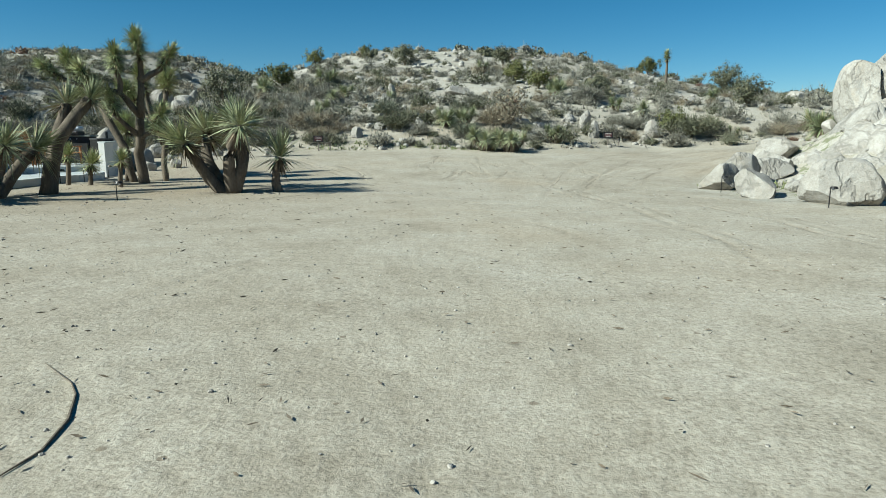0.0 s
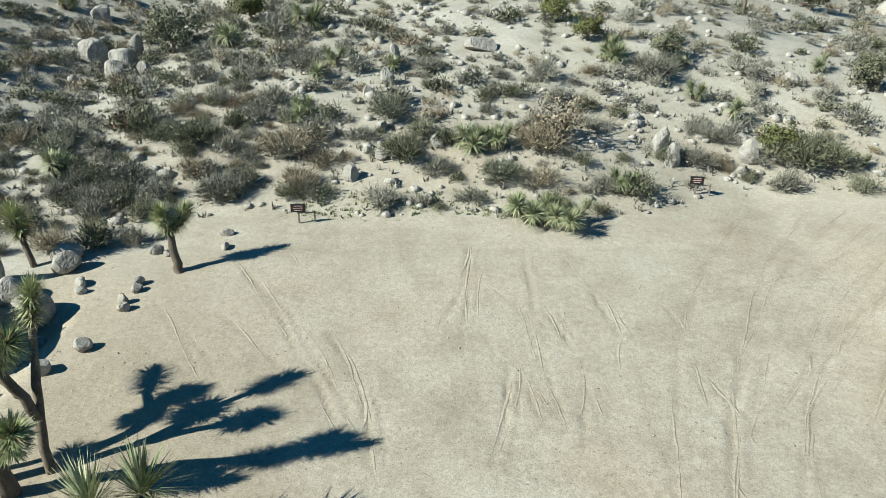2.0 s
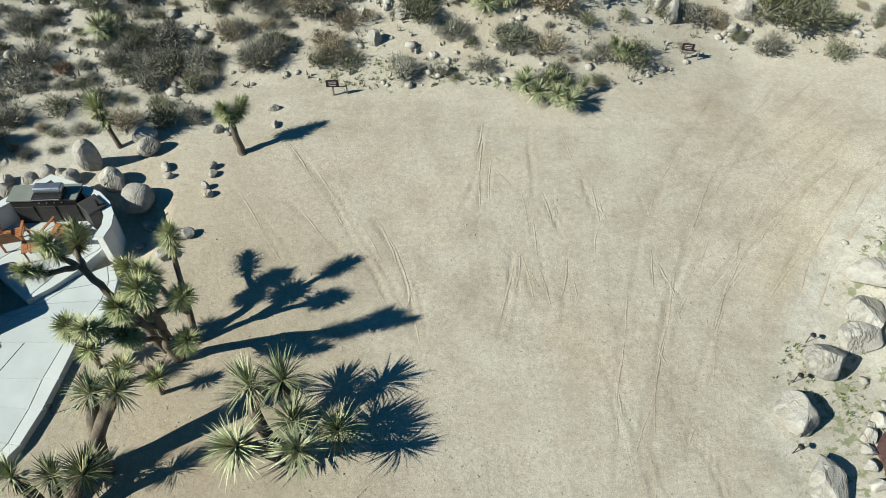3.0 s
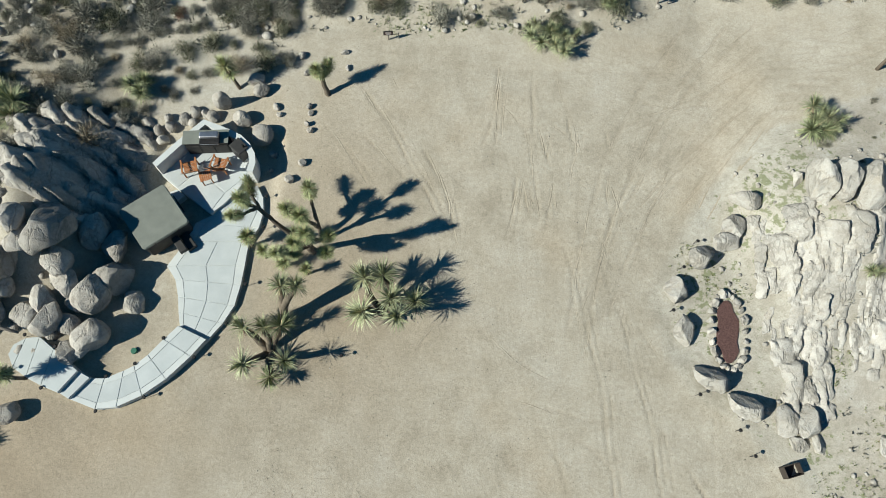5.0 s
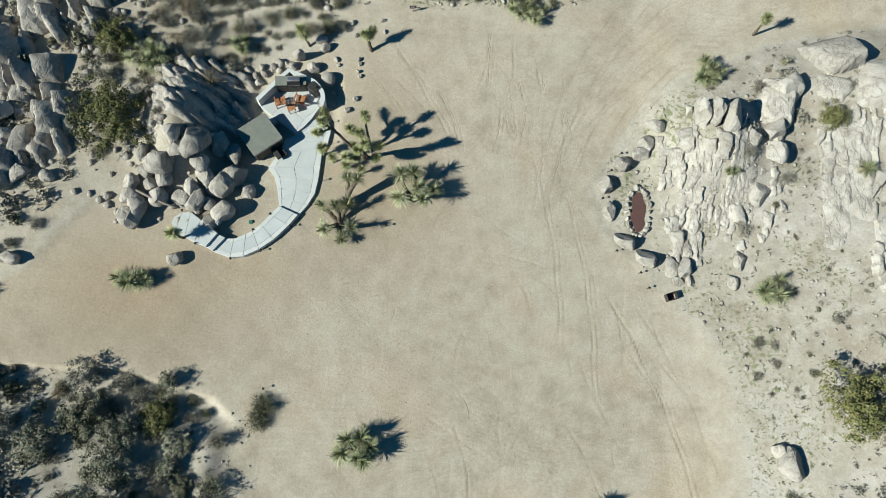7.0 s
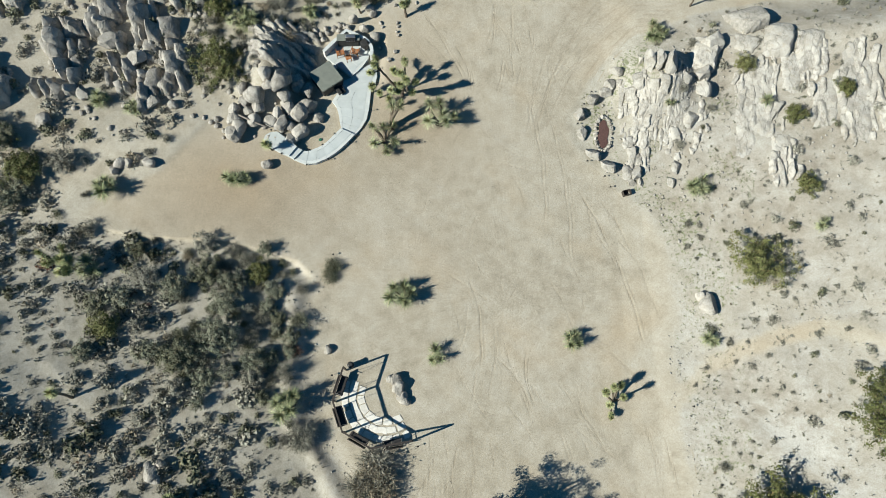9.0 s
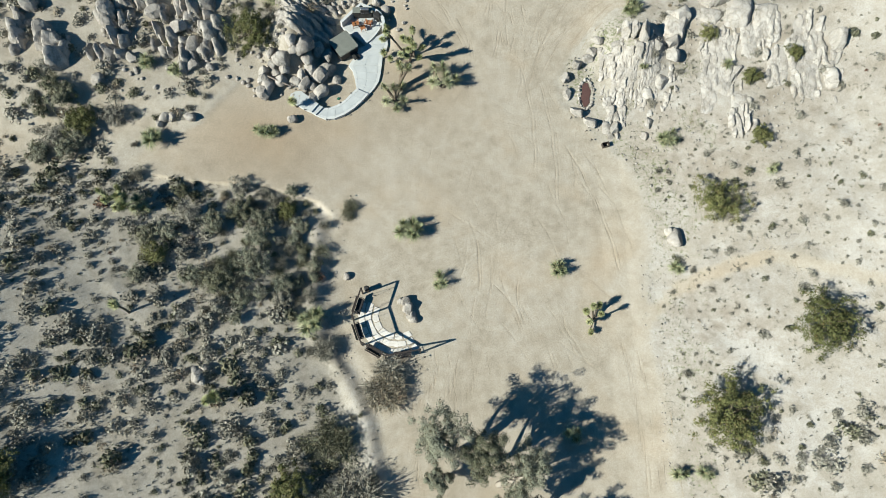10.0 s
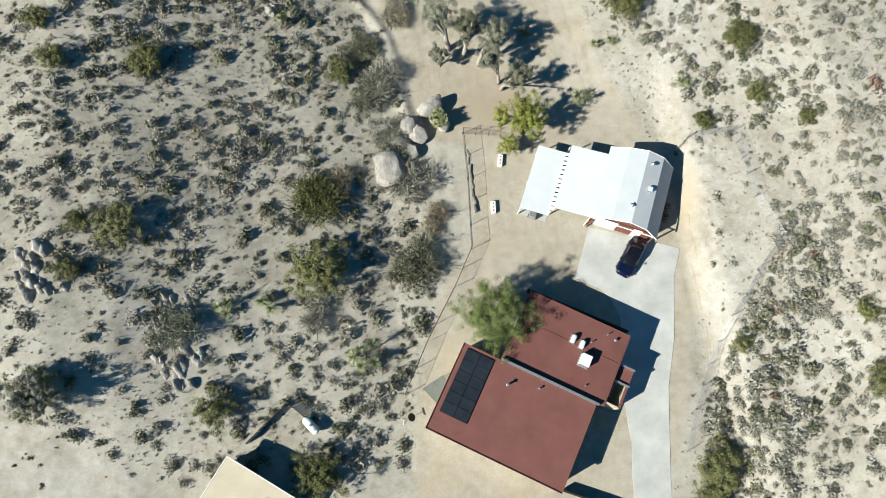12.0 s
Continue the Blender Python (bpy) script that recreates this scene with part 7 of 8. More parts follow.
def outdoor_kitchen():
    k = thing("outdoor_kitchen", pose(-12.3, 22.05, 0.335, 0, 0, 3), "dark outdoor kitchen counter with built-in grill on the patio", "kitchen")
    part("cabinet", boxed((1.75, 0.55, 0.85), None, 0.01), M["black_metal"], k)
    part("countertop", boxed((1.85, 0.62, 0.05), pose(0, 0, 0.85), 0.008), M["tub_cover"], k)
    grill = part("grill", boxed((0.8, 0.45, 0.12), pose(0.2, -0.15, 0.9), 0.02), M["black_metal"], k)
    part("hood", boxed((0.78, 0.3, 0.16), pose(0.2, -0.05, 1.02), 0.06), M["steel"], grill, "brushed steel hood")
    bm = bmesh.new()
    rod(bm, (-0.15, -0.42, 1.0), (0.55, -0.42, 1.0), 0.012)
    part("handle", bm, M["steel"], grill, "steel bar handle")
    for i in range(4):
        bm = bmesh.new()
        rod(bm, (-0.1 + 0.2 * i, -0.28, 0.78), (-0.1 + 0.2 * i, -0.31, 0.78), 0.02)
        part("knob", bm, M["steel"], k)
    for i in range(3):
        part("door", boxed((0.5, 0.02, 0.55), pose(-0.57 + 0.57 * i, -0.285, 0.08), 0.004), M["tub_side"], k)


def smoker():
    s = thing("smoker_cabinet", pose(-10.95, 21.7, 0.335, 0, 0, -42), "black steel smoker cabinet on short legs", "smoker")
    part("body", boxed((0.62, 0.5, 0.62), pose(0, 0, 0.12), 0.03), M["black_metal"], s)
    part("lid", boxed((0.64, 0.52, 0.06), pose(0, 0, 0.74), 0.02), M["tub_side"], s)
    bm = bmesh.new()
    rod(bm, (0.18, 0.1, 0.8), (0.18, 0.1, 1.0), 0.04)
    part("flue", bm, M["black_metal"], s)
    for x, y in itertools.product((-0.25, 0.25), (-0.2, 0.2)):
        part("leg", boxed((0.04, 0.04, 0.12), pose(x, y, 0)), M["black_metal"], s)


def deck_chair():
    c = thing("deck_chair", pose(-12.95, 20.95, 0.335, 0, 0, 195), "orange-brown slatted wooden deck chair on the patio", "chair", "deck chairs")
    me = None
    for i in range(9):
        m = pose(-0.24 + 0.06 * i, 0.26, 0.33, 62, 0, 0)
        ob = part("back_slat", boxed((0.05, 0.78, 0.018), m @ pose(0, 0.39, 0)), M["teak"], c) if me is None else piece("back_slat", me, c, Matrix.Translation((0.06 * i, 0, 0)))
        me = me or ob.data
    me = None
    for i in range(8):
        ob = part("seat_slat", boxed((0.52, 0.05, 0.018), pose(0, -0.22, 0.36)), M["teak"], c) if me is None else piece("seat_slat", me, c, Matrix.Translation((0, 0.062 * i, -0.005 * i)))
        me = me or ob.data
    for sx in (-0.29, 0.29):
        part("armrest", boxed((0.07, 0.6, 0.025), pose(sx, 0.02, 0.55), 0.005), M["teak"], c)
        for y in (-0.22, 0.24):
            part("leg", boxed((0.045, 0.045, 0.56), pose(sx, y, 0)), M["teak"], c)
    return c


outdoor_kitchen()
smoker()
chair = deck_chair()
copy_thing(chair, pose(-11.75, 21.1, 0.335, 0, 0, 165))
table = thing("side_table", pose(-12.27, 20.52, 0.335, 0, 0, 20), "small orange-brown slatted wooden side table", "table")
for i in range(6):
    part("slat", boxed((0.07, 0.46, 0.02), pose(-0.2 + 0.08 * i, 0, 0.42), 0.003), M["teak"], table)
for x, y in itertools.product((-0.18, 0.18), (-0.18, 0.18)):
    part("leg", boxed((0.04, 0.04, 0.42), pose(x, y, 0)), M["teak"], table)


def hot_tub():
    t = thing("hot_tub", pose(-13.95, 18.6, 0.12, 0, 0, 37), "square hot tub in dark cabinet under a grey-green cover", "hot tub")
    bm = boxed((1.9, 1.95, 0.82), None, 0.0)
    edges = [e for e in bm.edges if abs(e.verts[0].co.z - e.verts[1].co.z) > 0.5]
    bmesh.ops.bevel(bm, geom=edges, offset=0.16, segments=4, affect="EDGES", profile=0.5)
    part("cabinet", bm, M["tub_side"], t, "dark slatted cabinet")
    bm = boxed((2.0, 2.05, 0.12), pose(0, 0, 0.82), 0.0)
    edges = [e for e in bm.edges if abs(e.verts[0].co.z - e.verts[1].co.z) > 0.05]
    bmesh.ops.bevel(bm, geom=edges, offset=0.15, segments=5, affect="EDGES", profile=0.5)
    top = [e for e in bm.edges if all(v.co.z > 0.93 for v in e.verts)]
    bmesh.ops.bevel(bm, geom=top, offset=0.025, segments=2, affect="EDGES")
    cover = part("cover", bm, M["tub_cover"], t, "grey-green vinyl cover")
    for x in (-0.5, 0.5):
        part("strap", boxed((0.05, 0.012, 0.2), pose(x, -1.03, 0.72)), M["black_metal"], cover)
    part("lifter", boxed((0.05, 0.9, 0.04), pose(1.03, 0.1, 0.55), 0.01), M["black_metal"], t)
    step = thing("tub_step", pose(-12.75, 17.85, 0.17, 0, 0, 37), "dark two-tread step beside the hot tub", "step")
    part("tread", boxed((0.35, 0.75, 0.2), None, 0.02), M["tub_side"], step)
    part("tread", boxed((0.3, 0.75, 0.2), pose(-0.33, 0, 0.19), 0.02), M["tub_side"], step)


hot_tub()


def path_light(x, y, z=None, first=[]):
    m = pose(x, y, float(land(x, y)) - 0.02 if z is None else z)
    if first:
        return copy_thing(first[0], m)
    p = thing("path_light", m, "black steel path light on a thin stake", "path light", "path lights")
    bm = bmesh.new()
    rod(bm, (0, 0, 0), (0, 0, 0.36), 0.010)
    part("stake", bm, M["black_metal"], p)
    bm = bmesh.new()
    rod(bm, (0.06, 0, 0.36), (0.06, 0, 0.40), 0.075, 0.05, 12)
    part("shade", bm, M["black_metal"], p)
    bm = bmesh.new()
    rod(bm, (0.06, 0, 0.33), (0.06, 0, 0.36), 0.026)
    part("lens", bm, M["steel"], p)
    first.append(p)
    return p


for st, side in ((middle, 0), (middle, 2), (main, 0), (lower, 0), (left_end, 0), (left_end, 2)):
    for i in range(1, len(st), 2):
        a = st[i]
        cx, cy = (a[0] + a[2]) / 2, (a[1] + a[3]) / 2
        k = 1.12
        path_light(cx + (a[side] - cx) * k, cy + (a[side + 1] - cy) * k)
for x, y in ((6.93, 16.92), (6.30, 15.14), (8.43, 18.13), (6.9, 11.9), (8.2, 10.6), (8.6, 9.7), (7.6, 18.0), (-12.9, 4.0), (-12.6, -5.0), (-10.2, -10.6), (-8.2, -10.4), (-6.4, -9.9), (-13.0, -8.2), (-6.5, 13.3), (13.2, -7.2)):
    path_light(x, y)
lid = thing("irrigation_lid", on_land(-14.3, 13.5), "round green plastic irrigation valve lid in sand", "lid")
bm = bmesh.new()
rod(bm, (0, 0, -0.05), (0, 0, 0.09), 0.13, 0.11, 16)
part("cover", bm, M["green_plastic"], lid)
log = thing("log", on_land(-19.3, 14.4, -0.7), "long weathered grey log lying across boulders", "log")
v_, f_ = tube([(-1.2, 0.5, 0), (-0.4, 0.1, 0.06), (0.5, -0.3, 0.04), (1.3, -0.5, -0.05)], [0.07, 0.08, 0.07, 0.05], 8, 0.1, random.Random(4))
ob = new("trunk", raw_mesh("trunk", v_, f_, M["grey_wood"], smooth=True))
ob.parent = log

# gravel bed ringed with stones on the east side
bed = thing("gravel_bed", pose(0, 0, 0), "dark red lava gravel bed ringed by pale stones", "gravel bed", kind="stuff")
n_bed = 18
bed_pts = [(8.45 + (0.42 + 0.08 * math.sin(i * 2.1)) * math.cos(2 * math.pi * i / n_bed) + 0.10 * math.sin(2 * math.pi * i / n_bed),
            14.35 + 1.25 * math.sin(2 * math.pi * i / n_bed)) for i in range(n_bed)]
bz = max(float(land(x, y)) for x, y in bed_pts) + 0.03
part("gravel", slab(bed_pts, bz - 0.6, bz), M["gravel"], bed)
rs = random.Random(8)
for i in range(22):
    a = 2 * math.pi * i / 22
    s = rs.uniform(0.26, 0.44)
    boulder(8.45 + 0.66 * math.cos(a) + 0.1 * math.sin(a), 14.35 + 1.5 * math.sin(a), s, s * 0.8, s * 0.75, "pale", sink=0.1, label="pale stone ringing the gravel bed", group="gravel bed stones")
crate = thing("steel_crate", on_land(9.9, 9.2, 0.02, 15), "open dark steel mesh crate on the sand", "crate")
for dx, dy, w, d in ((0, 0.2, 0.62, 0.02), (0, -0.2, 0.62, 0.02), (0.3, 0, 0.02, 0.4), (-0.3, 0, 0.02, 0.4)):
    part("side", boxed((w, d, 0.4), pose(dx, dy, 0)), M["dark_brown_metal"], crate)
part("floor", boxed((0.58, 0.38, 0.02), pose(0, 0, 0.01)), M["dark_brown_metal"], crate)


def yard_sign(x, y, rz, first=[]):
    if first:
        return copy_thing(first[0], on_land(x, y, 0, rz))
    s = thing("yard_sign", on_land(x, y, 0, rz), "small dark red sign with pale lines on a post", "sign", "yard signs")
    part("post", boxed((0.05, 0.05, 0.5)), M["grey_wood"], s)
    board = part("board", boxed((0.42, 0.03, 0.26), pose(0, -0.04, 0.36), 0.005), M["black_metal"], s)
    part("panel", boxed((0.30, 0.008, 0.17), pose(0, -0.056, 0.405), 0.002), M["sign_red"], board, "dark red panel")
    for i, w in enumerate((0.30, 0.34, 0.26)):
        part("lettering_bar", boxed((w * 0.8, 0.006, 0.012), pose(0, -0.061, 0.55 - 0.065 * i)), M["sign_text"], board)
    part("brace", boxed((0.04, 0.04, 0.36), pose(0.45, 0.05, 0)), M["grey_wood"], s)
    part("rail", boxed((0.5, 0.03, 0.03), pose(0.2, 0.03, 0.3)), M["grey_wood"], s)
    first.append(s)
    return s


yard_sign(-5.05, 27.45, 4)
yard_sign(7.2, 29.55, -8)


# ---------------------------------------------------------------- swing arbor
def swing_arbor():
    ar = thing("swing_arbor", pose(0, 0, 0), "curved dark steel arbor holding four hanging benches", "arbor")
    posts = [(-11.55, -4.6), (-12.2, -6.83), (-11.45, -8.92), (-9.5, -10.0), (-6.72, -9.5)]
    H0 = 2.15
    for x, y in posts:
        part("post", boxed((0.11, 0.11, H0 + 0.1), pose(x, y, float(land(x, y)) - 0.1), 0.008), M["dark_brown_metal"], ar)
    z = float(land(-10.5, -7)) + H0
    for a, b in zip(posts, posts[1:]):
        part("top_beam", beam(bmesh.new(), (*a, z), (*b, z), 0.11, 0.12), M["dark_brown_metal"], ar)
    words = "dark steel hanging bench with black cushion under the arbor"
    first = None
    for i, (a, b) in enumerate(zip(posts, posts[1:])):
        mid = (Vector(a) + Vector(b)) / 2
        d = (Vector(b) - Vector(a)).normalized()
        m = pose(mid.x, mid.y, float(land(mid.x, mid.y)) + 0.42, 0, 0, math.degrees(math.atan2(d.y, d.x)))
        if first:
            copy_thing(first, m)
            continue
        s = first = thing("hanging_bench", m, words, "bench", "hanging benches")
        part("seat", boxed((1.35, 0.5, 0.05), pose(0, 0.1, 0), 0.01), M["dark_brown_metal"], s)
        part("cushion", boxed((1.3, 0.48, 0.10), pose(0, 0.1, 0.05), 0.04), M["cushion"], s)
        part("backrest", boxed((1.35, 0.06, 0.5), pose(0, -0.2, 0.05, 12), 0.015), M["dark_brown_metal"], s)
        for sx in (-0.68, 0.68):
            part("armrest", boxed((0.05, 0.5, 0.04), pose(sx, 0.08, 0.28), 0.01), M["dark_brown_metal"], s)
            bm = bmesh.new()
            rod(bm, (sx, 0.3, 0.3), (sx * 0.95, 0.0, H0 - 0.45), 0.012, None, 6)
            part("chain", bm, M["galv"], s)
            bm = bmesh.new()
            rod(bm, (sx, -0.15, 0.3), (sx * 0.95, 0.0, H0 - 0.45), 0.012, None, 6)
            part("chain", bm, M["galv"], s)
    r = random.Random(6)
    floor = thing("flagstone_floor", pose(0, 0, 0), "pale irregular flagstones laid in sand under the arbor", "paving", kind="structure")
    c = Vector((-8.6, -6.4))
    for ring_i, (r0, r1) in enumerate(((1.55, 2.1), (2.15, 2.7), (2.75, 3.3))):
        n = 7 + 2 * ring_i
        for k in range(n):
            a0 = math.radians(158 + (305 - 158) * k / n + r.uniform(-3, 3))
            a1 = math.radians(158 + (305 - 158) * (k + 1) / n - 1.2 + r.uniform(-2, 2))
            q = [(c.x + rr_ * math.cos(a) , c.y + rr_ * math.sin(a)) for rr_, a in
                 ((r0 + r.uniform(0, 0.1), a0), (r1 - r.uniform(0, 0.1), a0), (r1 + r.uniform(-0.1, 0.05), (a0 + a1) / 2), (r1 - r.uniform(0, 0.1), a1), (r0 + r.uniform(0, 0.1), a1))]
            zz = max(float(land(x, y)) for x, y in q)
            part("flagstone", slab(q, zz - 0.06, zz + 0.035, 0.012), M["flagstone"], floor)
    h = thing("patio_heater", on_land(-11.2, -4.3), "squat black patio heater drum beside the arbor", "heater")
    bm = bmesh.new()
    rod(bm, (0, 0, 0), (0, 0, 0.75), 0.2, 0.2, 16)
    part("drum", bm, M["black_metal"], h)
    bm = bmesh.new()
    rod(bm, (0, 0, 0.75), (0, 0, 0.82), 0.24, 0.12, 16)
    part("lid", bm, M["tub_side"], h)


swing_arbor()


# ---------------------------------------------------------------- barn with carport
def roof_sheet(profile, u0, u1, thick=0.06):
    """A roof skin over a cross-section given as (s, z), from u0 to u1."""
    bm = bmesh.new()
    a = [bm.verts.new((s, u0, z)) for s, z in profile] + [bm.verts.new((s, u0, z - thick)) for s, z in reversed(profile)]
    b = [bm.verts.new((v.co.x, u1, v.co.z)) for v in a]
    bm.faces.new(a)
    bm.faces.new(b[::-1])
    for i in range(len(a)):
        j = (i + 1) % len(a)
        bm.faces.new((a[i], b[i], b[j], a[j]))
    bmesh.ops.recalc_face_normals(bm, faces=bm.faces)
    return bm


def wall_face(profile, u, thick=0.12, base=0.0):
    """An upright wall across the building below a roof profile."""
    bm = bmesh.new()
    pts = [(profile[0][0], base)] + list(profile) + [(profile[-1][0], base)]
    a = [bm.verts.new((s, u, z)) for s, z in pts]
    b = [bm.verts.new((s, u + thick, z)) for s, z in pts]
    bm.faces.new(a)
    bm.faces.new(b[::-1])
    for i in range(len(a)):
        j = (i + 1) % len(a)
        bm.faces.new((a[i], b[i], b[j], a[j]))
    bmesh.ops.recalc_face_normals(bm, faces=bm.faces)
    return bm


def barn():
    b = thing("barn", pose(1.15, -38.6, 0.0, 0, 0, math.degrees(math.atan2(-0.421, 0.907))), "white-roofed gambrel barn with red-brown gable and lean-to carport", "barn")
    car_roof = [(0.0, 2.30), (3.15, 2.55)]
    mid_roof = [(3.45, 2.72), (7.55, 3.25)]
    top = [(7.5, 3.30), (9.4, 4.35), (11.3, 4.95), (13.1, 4.45), (14.75, 2.75)]
    part("carport_roof", roof_sheet(car_roof, 0.0, 7.7), M["white_metal"], b)
    part("lean_to_roof", roof_sheet(mid_roof, 1.0, 8.7), M["white_metal"], b)
    for i in range(13):
        y = 0.9 + 0.55 * i
        part("rafter", boxed((0.62, 0.36, 0.06), pose(3.3, y, 2.56, 0, -20, 0)), M["white_paint"], b)
    for i, (p, q) in enumerate(zip(top, top[1:])):
        part("roof_panel", roof_sheet([p, q], 1.1, 9.6, 0.07), M["roof_grey"], b)
    for u in (1.06, 9.6):
        for p, q in zip(top, top[1:]):
            part("bargeboard", beam(bmesh.new(), (p[0], u, p[1] - 0.06), (q[0], u, q[1] - 0.06), 0.05, 0.16), M["white_paint"], b)
    inner = [(7.8, 3.25), (9.45, 4.22), (11.3, 4.82), (13.0, 4.33), (14.3, 2.95)]
    part("gable_wall", wall_face(inner, 1.75), M["barn_red"], b, "red-brown front gable")
    part("back_wall", wall_face(inner, 8.9), M["barn_red"], b)
    part("side_wall", boxed((0.12, 7.1, 2.95), pose(14.24, 5.35, 0)), M["barn_red"], b)
    part("side_wall", boxed((0.12, 7.1, 3.2), pose(7.86, 5.35, 0)), M["barn_red"], b)
    part("eave_trim", beam(bmesh.new(), (7.6, 1.2, 2.75), (14.6, 1.2, 2.75), 0.08, 0.12), M["white_paint"], b)
    gd = part("garage_door", boxed((2.5, 0.06, 2.1), pose(9.4, 1.70, 0.02)), M["white_paint"], b, "white sectional garage door")
    for i in range(4):
        part("door_section", boxed((2.44, 0.03, 0.49), pose(9.4, 1.66, 0.05 + 0.52 * i), 0.008), M["white_paint"], gd)
    win = part("window", boxed((2.5, 0.05, 0.55), pose(11.3, 1.72, 3.0)), M["white_paint"], b)
    for i in range(3):
        part("pane", boxed((0.74, 0.03, 0.45), pose(10.5 + 0.8 * i, 1.685, 3.05)), M["dark_glass"], win)
    part("door", boxed((0.95, 0.06, 2.05), pose(12.9, 1.70, 0.02), 0.005), M["white_paint"], b)
    part("porch_post", boxed((0.12, 0.12, 2.72), pose(7.75, 1.2, 0)), M["barn_red"], b)
    part("porch_post", boxed((0.12, 0.12, 2.72), pose(14.4, 1.2, 0)), M["barn_red"], b)
    for x, y, z in ((0.1, 0.12, 2.3), (0.1, 3.8, 2.3), (0.1, 7.5, 2.3), (3.35, 1.1, 2.5), (3.35, 4.6, 2.5), (3.35, 8.5, 2.5), (7.4, 1.2, 3.2)):
        part("carport_post", boxed((0.10, 0.10, z), pose(x, y, 0)), M["white_paint"], b)
    part("carport_slab", boxed((3.2, 7.2, 0.06), pose(1.7, 3.8, 0.02)), M["drive"], b)
    part("slat_screen", boxed((3.0, 0.06, 1.5), pose(5.6, 8.6, 0.1)), M["tub_side"], b, "dark louvred screen")
    for s, y in ((10.9, 2.9), (12.0, 8.2)):
        z = 4.83 if s < 11 else 4.72
        v = part("roof_vent", rod(bmesh.new(), (s, y, z - 0.05), (s, y, z + 0.35), 0.13, 0.13, 12), M["galv"], b)
        part("vent_cap", rod(bmesh.new(), (s, y, z + 0.35), (s, y, z + 0.46), 0.22, 0.05, 12), M["galv"], v)
    ch = part("chimney_box", boxed((0.42, 0.42, 0.5), pose(12.3, 5.3, 4.55), 0.02), M["galv"], b)
    part("chimney_cap", boxed((0.52, 0.52, 0.05), pose(12.3, 5.3, 5.05), 0.01), M["white_metal"], ch)
    bm = bmesh.new()
    rod(bm, (13.2, 6.4, 4.35), (13.2, 6.4, 5.2), 0.015)
    rod(bm, (12.8, 6.2, 5.2), (13.6, 6.6, 5.2), 0.012)
    part("aerial", bm, M["galv"], b)
    cart = thing("utility_cart", b.matrix_basis @ pose(1.7, 0.6, 0.08), "small dark utility cart parked under the carport", "cart")
    part("body", boxed((0.8, 1.3, 0.5), pose(0, 0, 0.25), 0.08), M["galv"], cart)
    part("seat", boxed((0.7, 0.4, 0.3), pose(0, 0.2, 0.75), 0.08), M["black_metal"], cart)
    for x, y in itertools.product((-0.4, 0.4), (-0.4, 0.4)):
        part("wheel", rod(bmesh.new(), (x - 0.06, y, 0.2), (x + 0.06, y, 0.2), 0.2, 0.2, 14), M["rubber"], cart)
    pile = thing("firewood_pile", b.matrix_basis @ pose(15.6, 5.6, 0.0), "stacked split firewood in the barn's shade", "firewood")
    r = random.Random(2)
    me = None
    for i in range(46):
        m = pose(r.uniform(-0.35, 0.35), -1.2 + 0.19 * (i % 13) + r.uniform(-0.05, 0.05), 0.09 + 0.15 * (i // 13), 0, 0, r.uniform(-12, 12))
        if me is None:
            me = part("log", rod(bmesh.new(), (-0.22, 0, 0), (0.22, 0, 0), 0.085, 0.08, 6), M["firewood"], pile).data
        else:
            piece("log", me, pile, m)


barn()


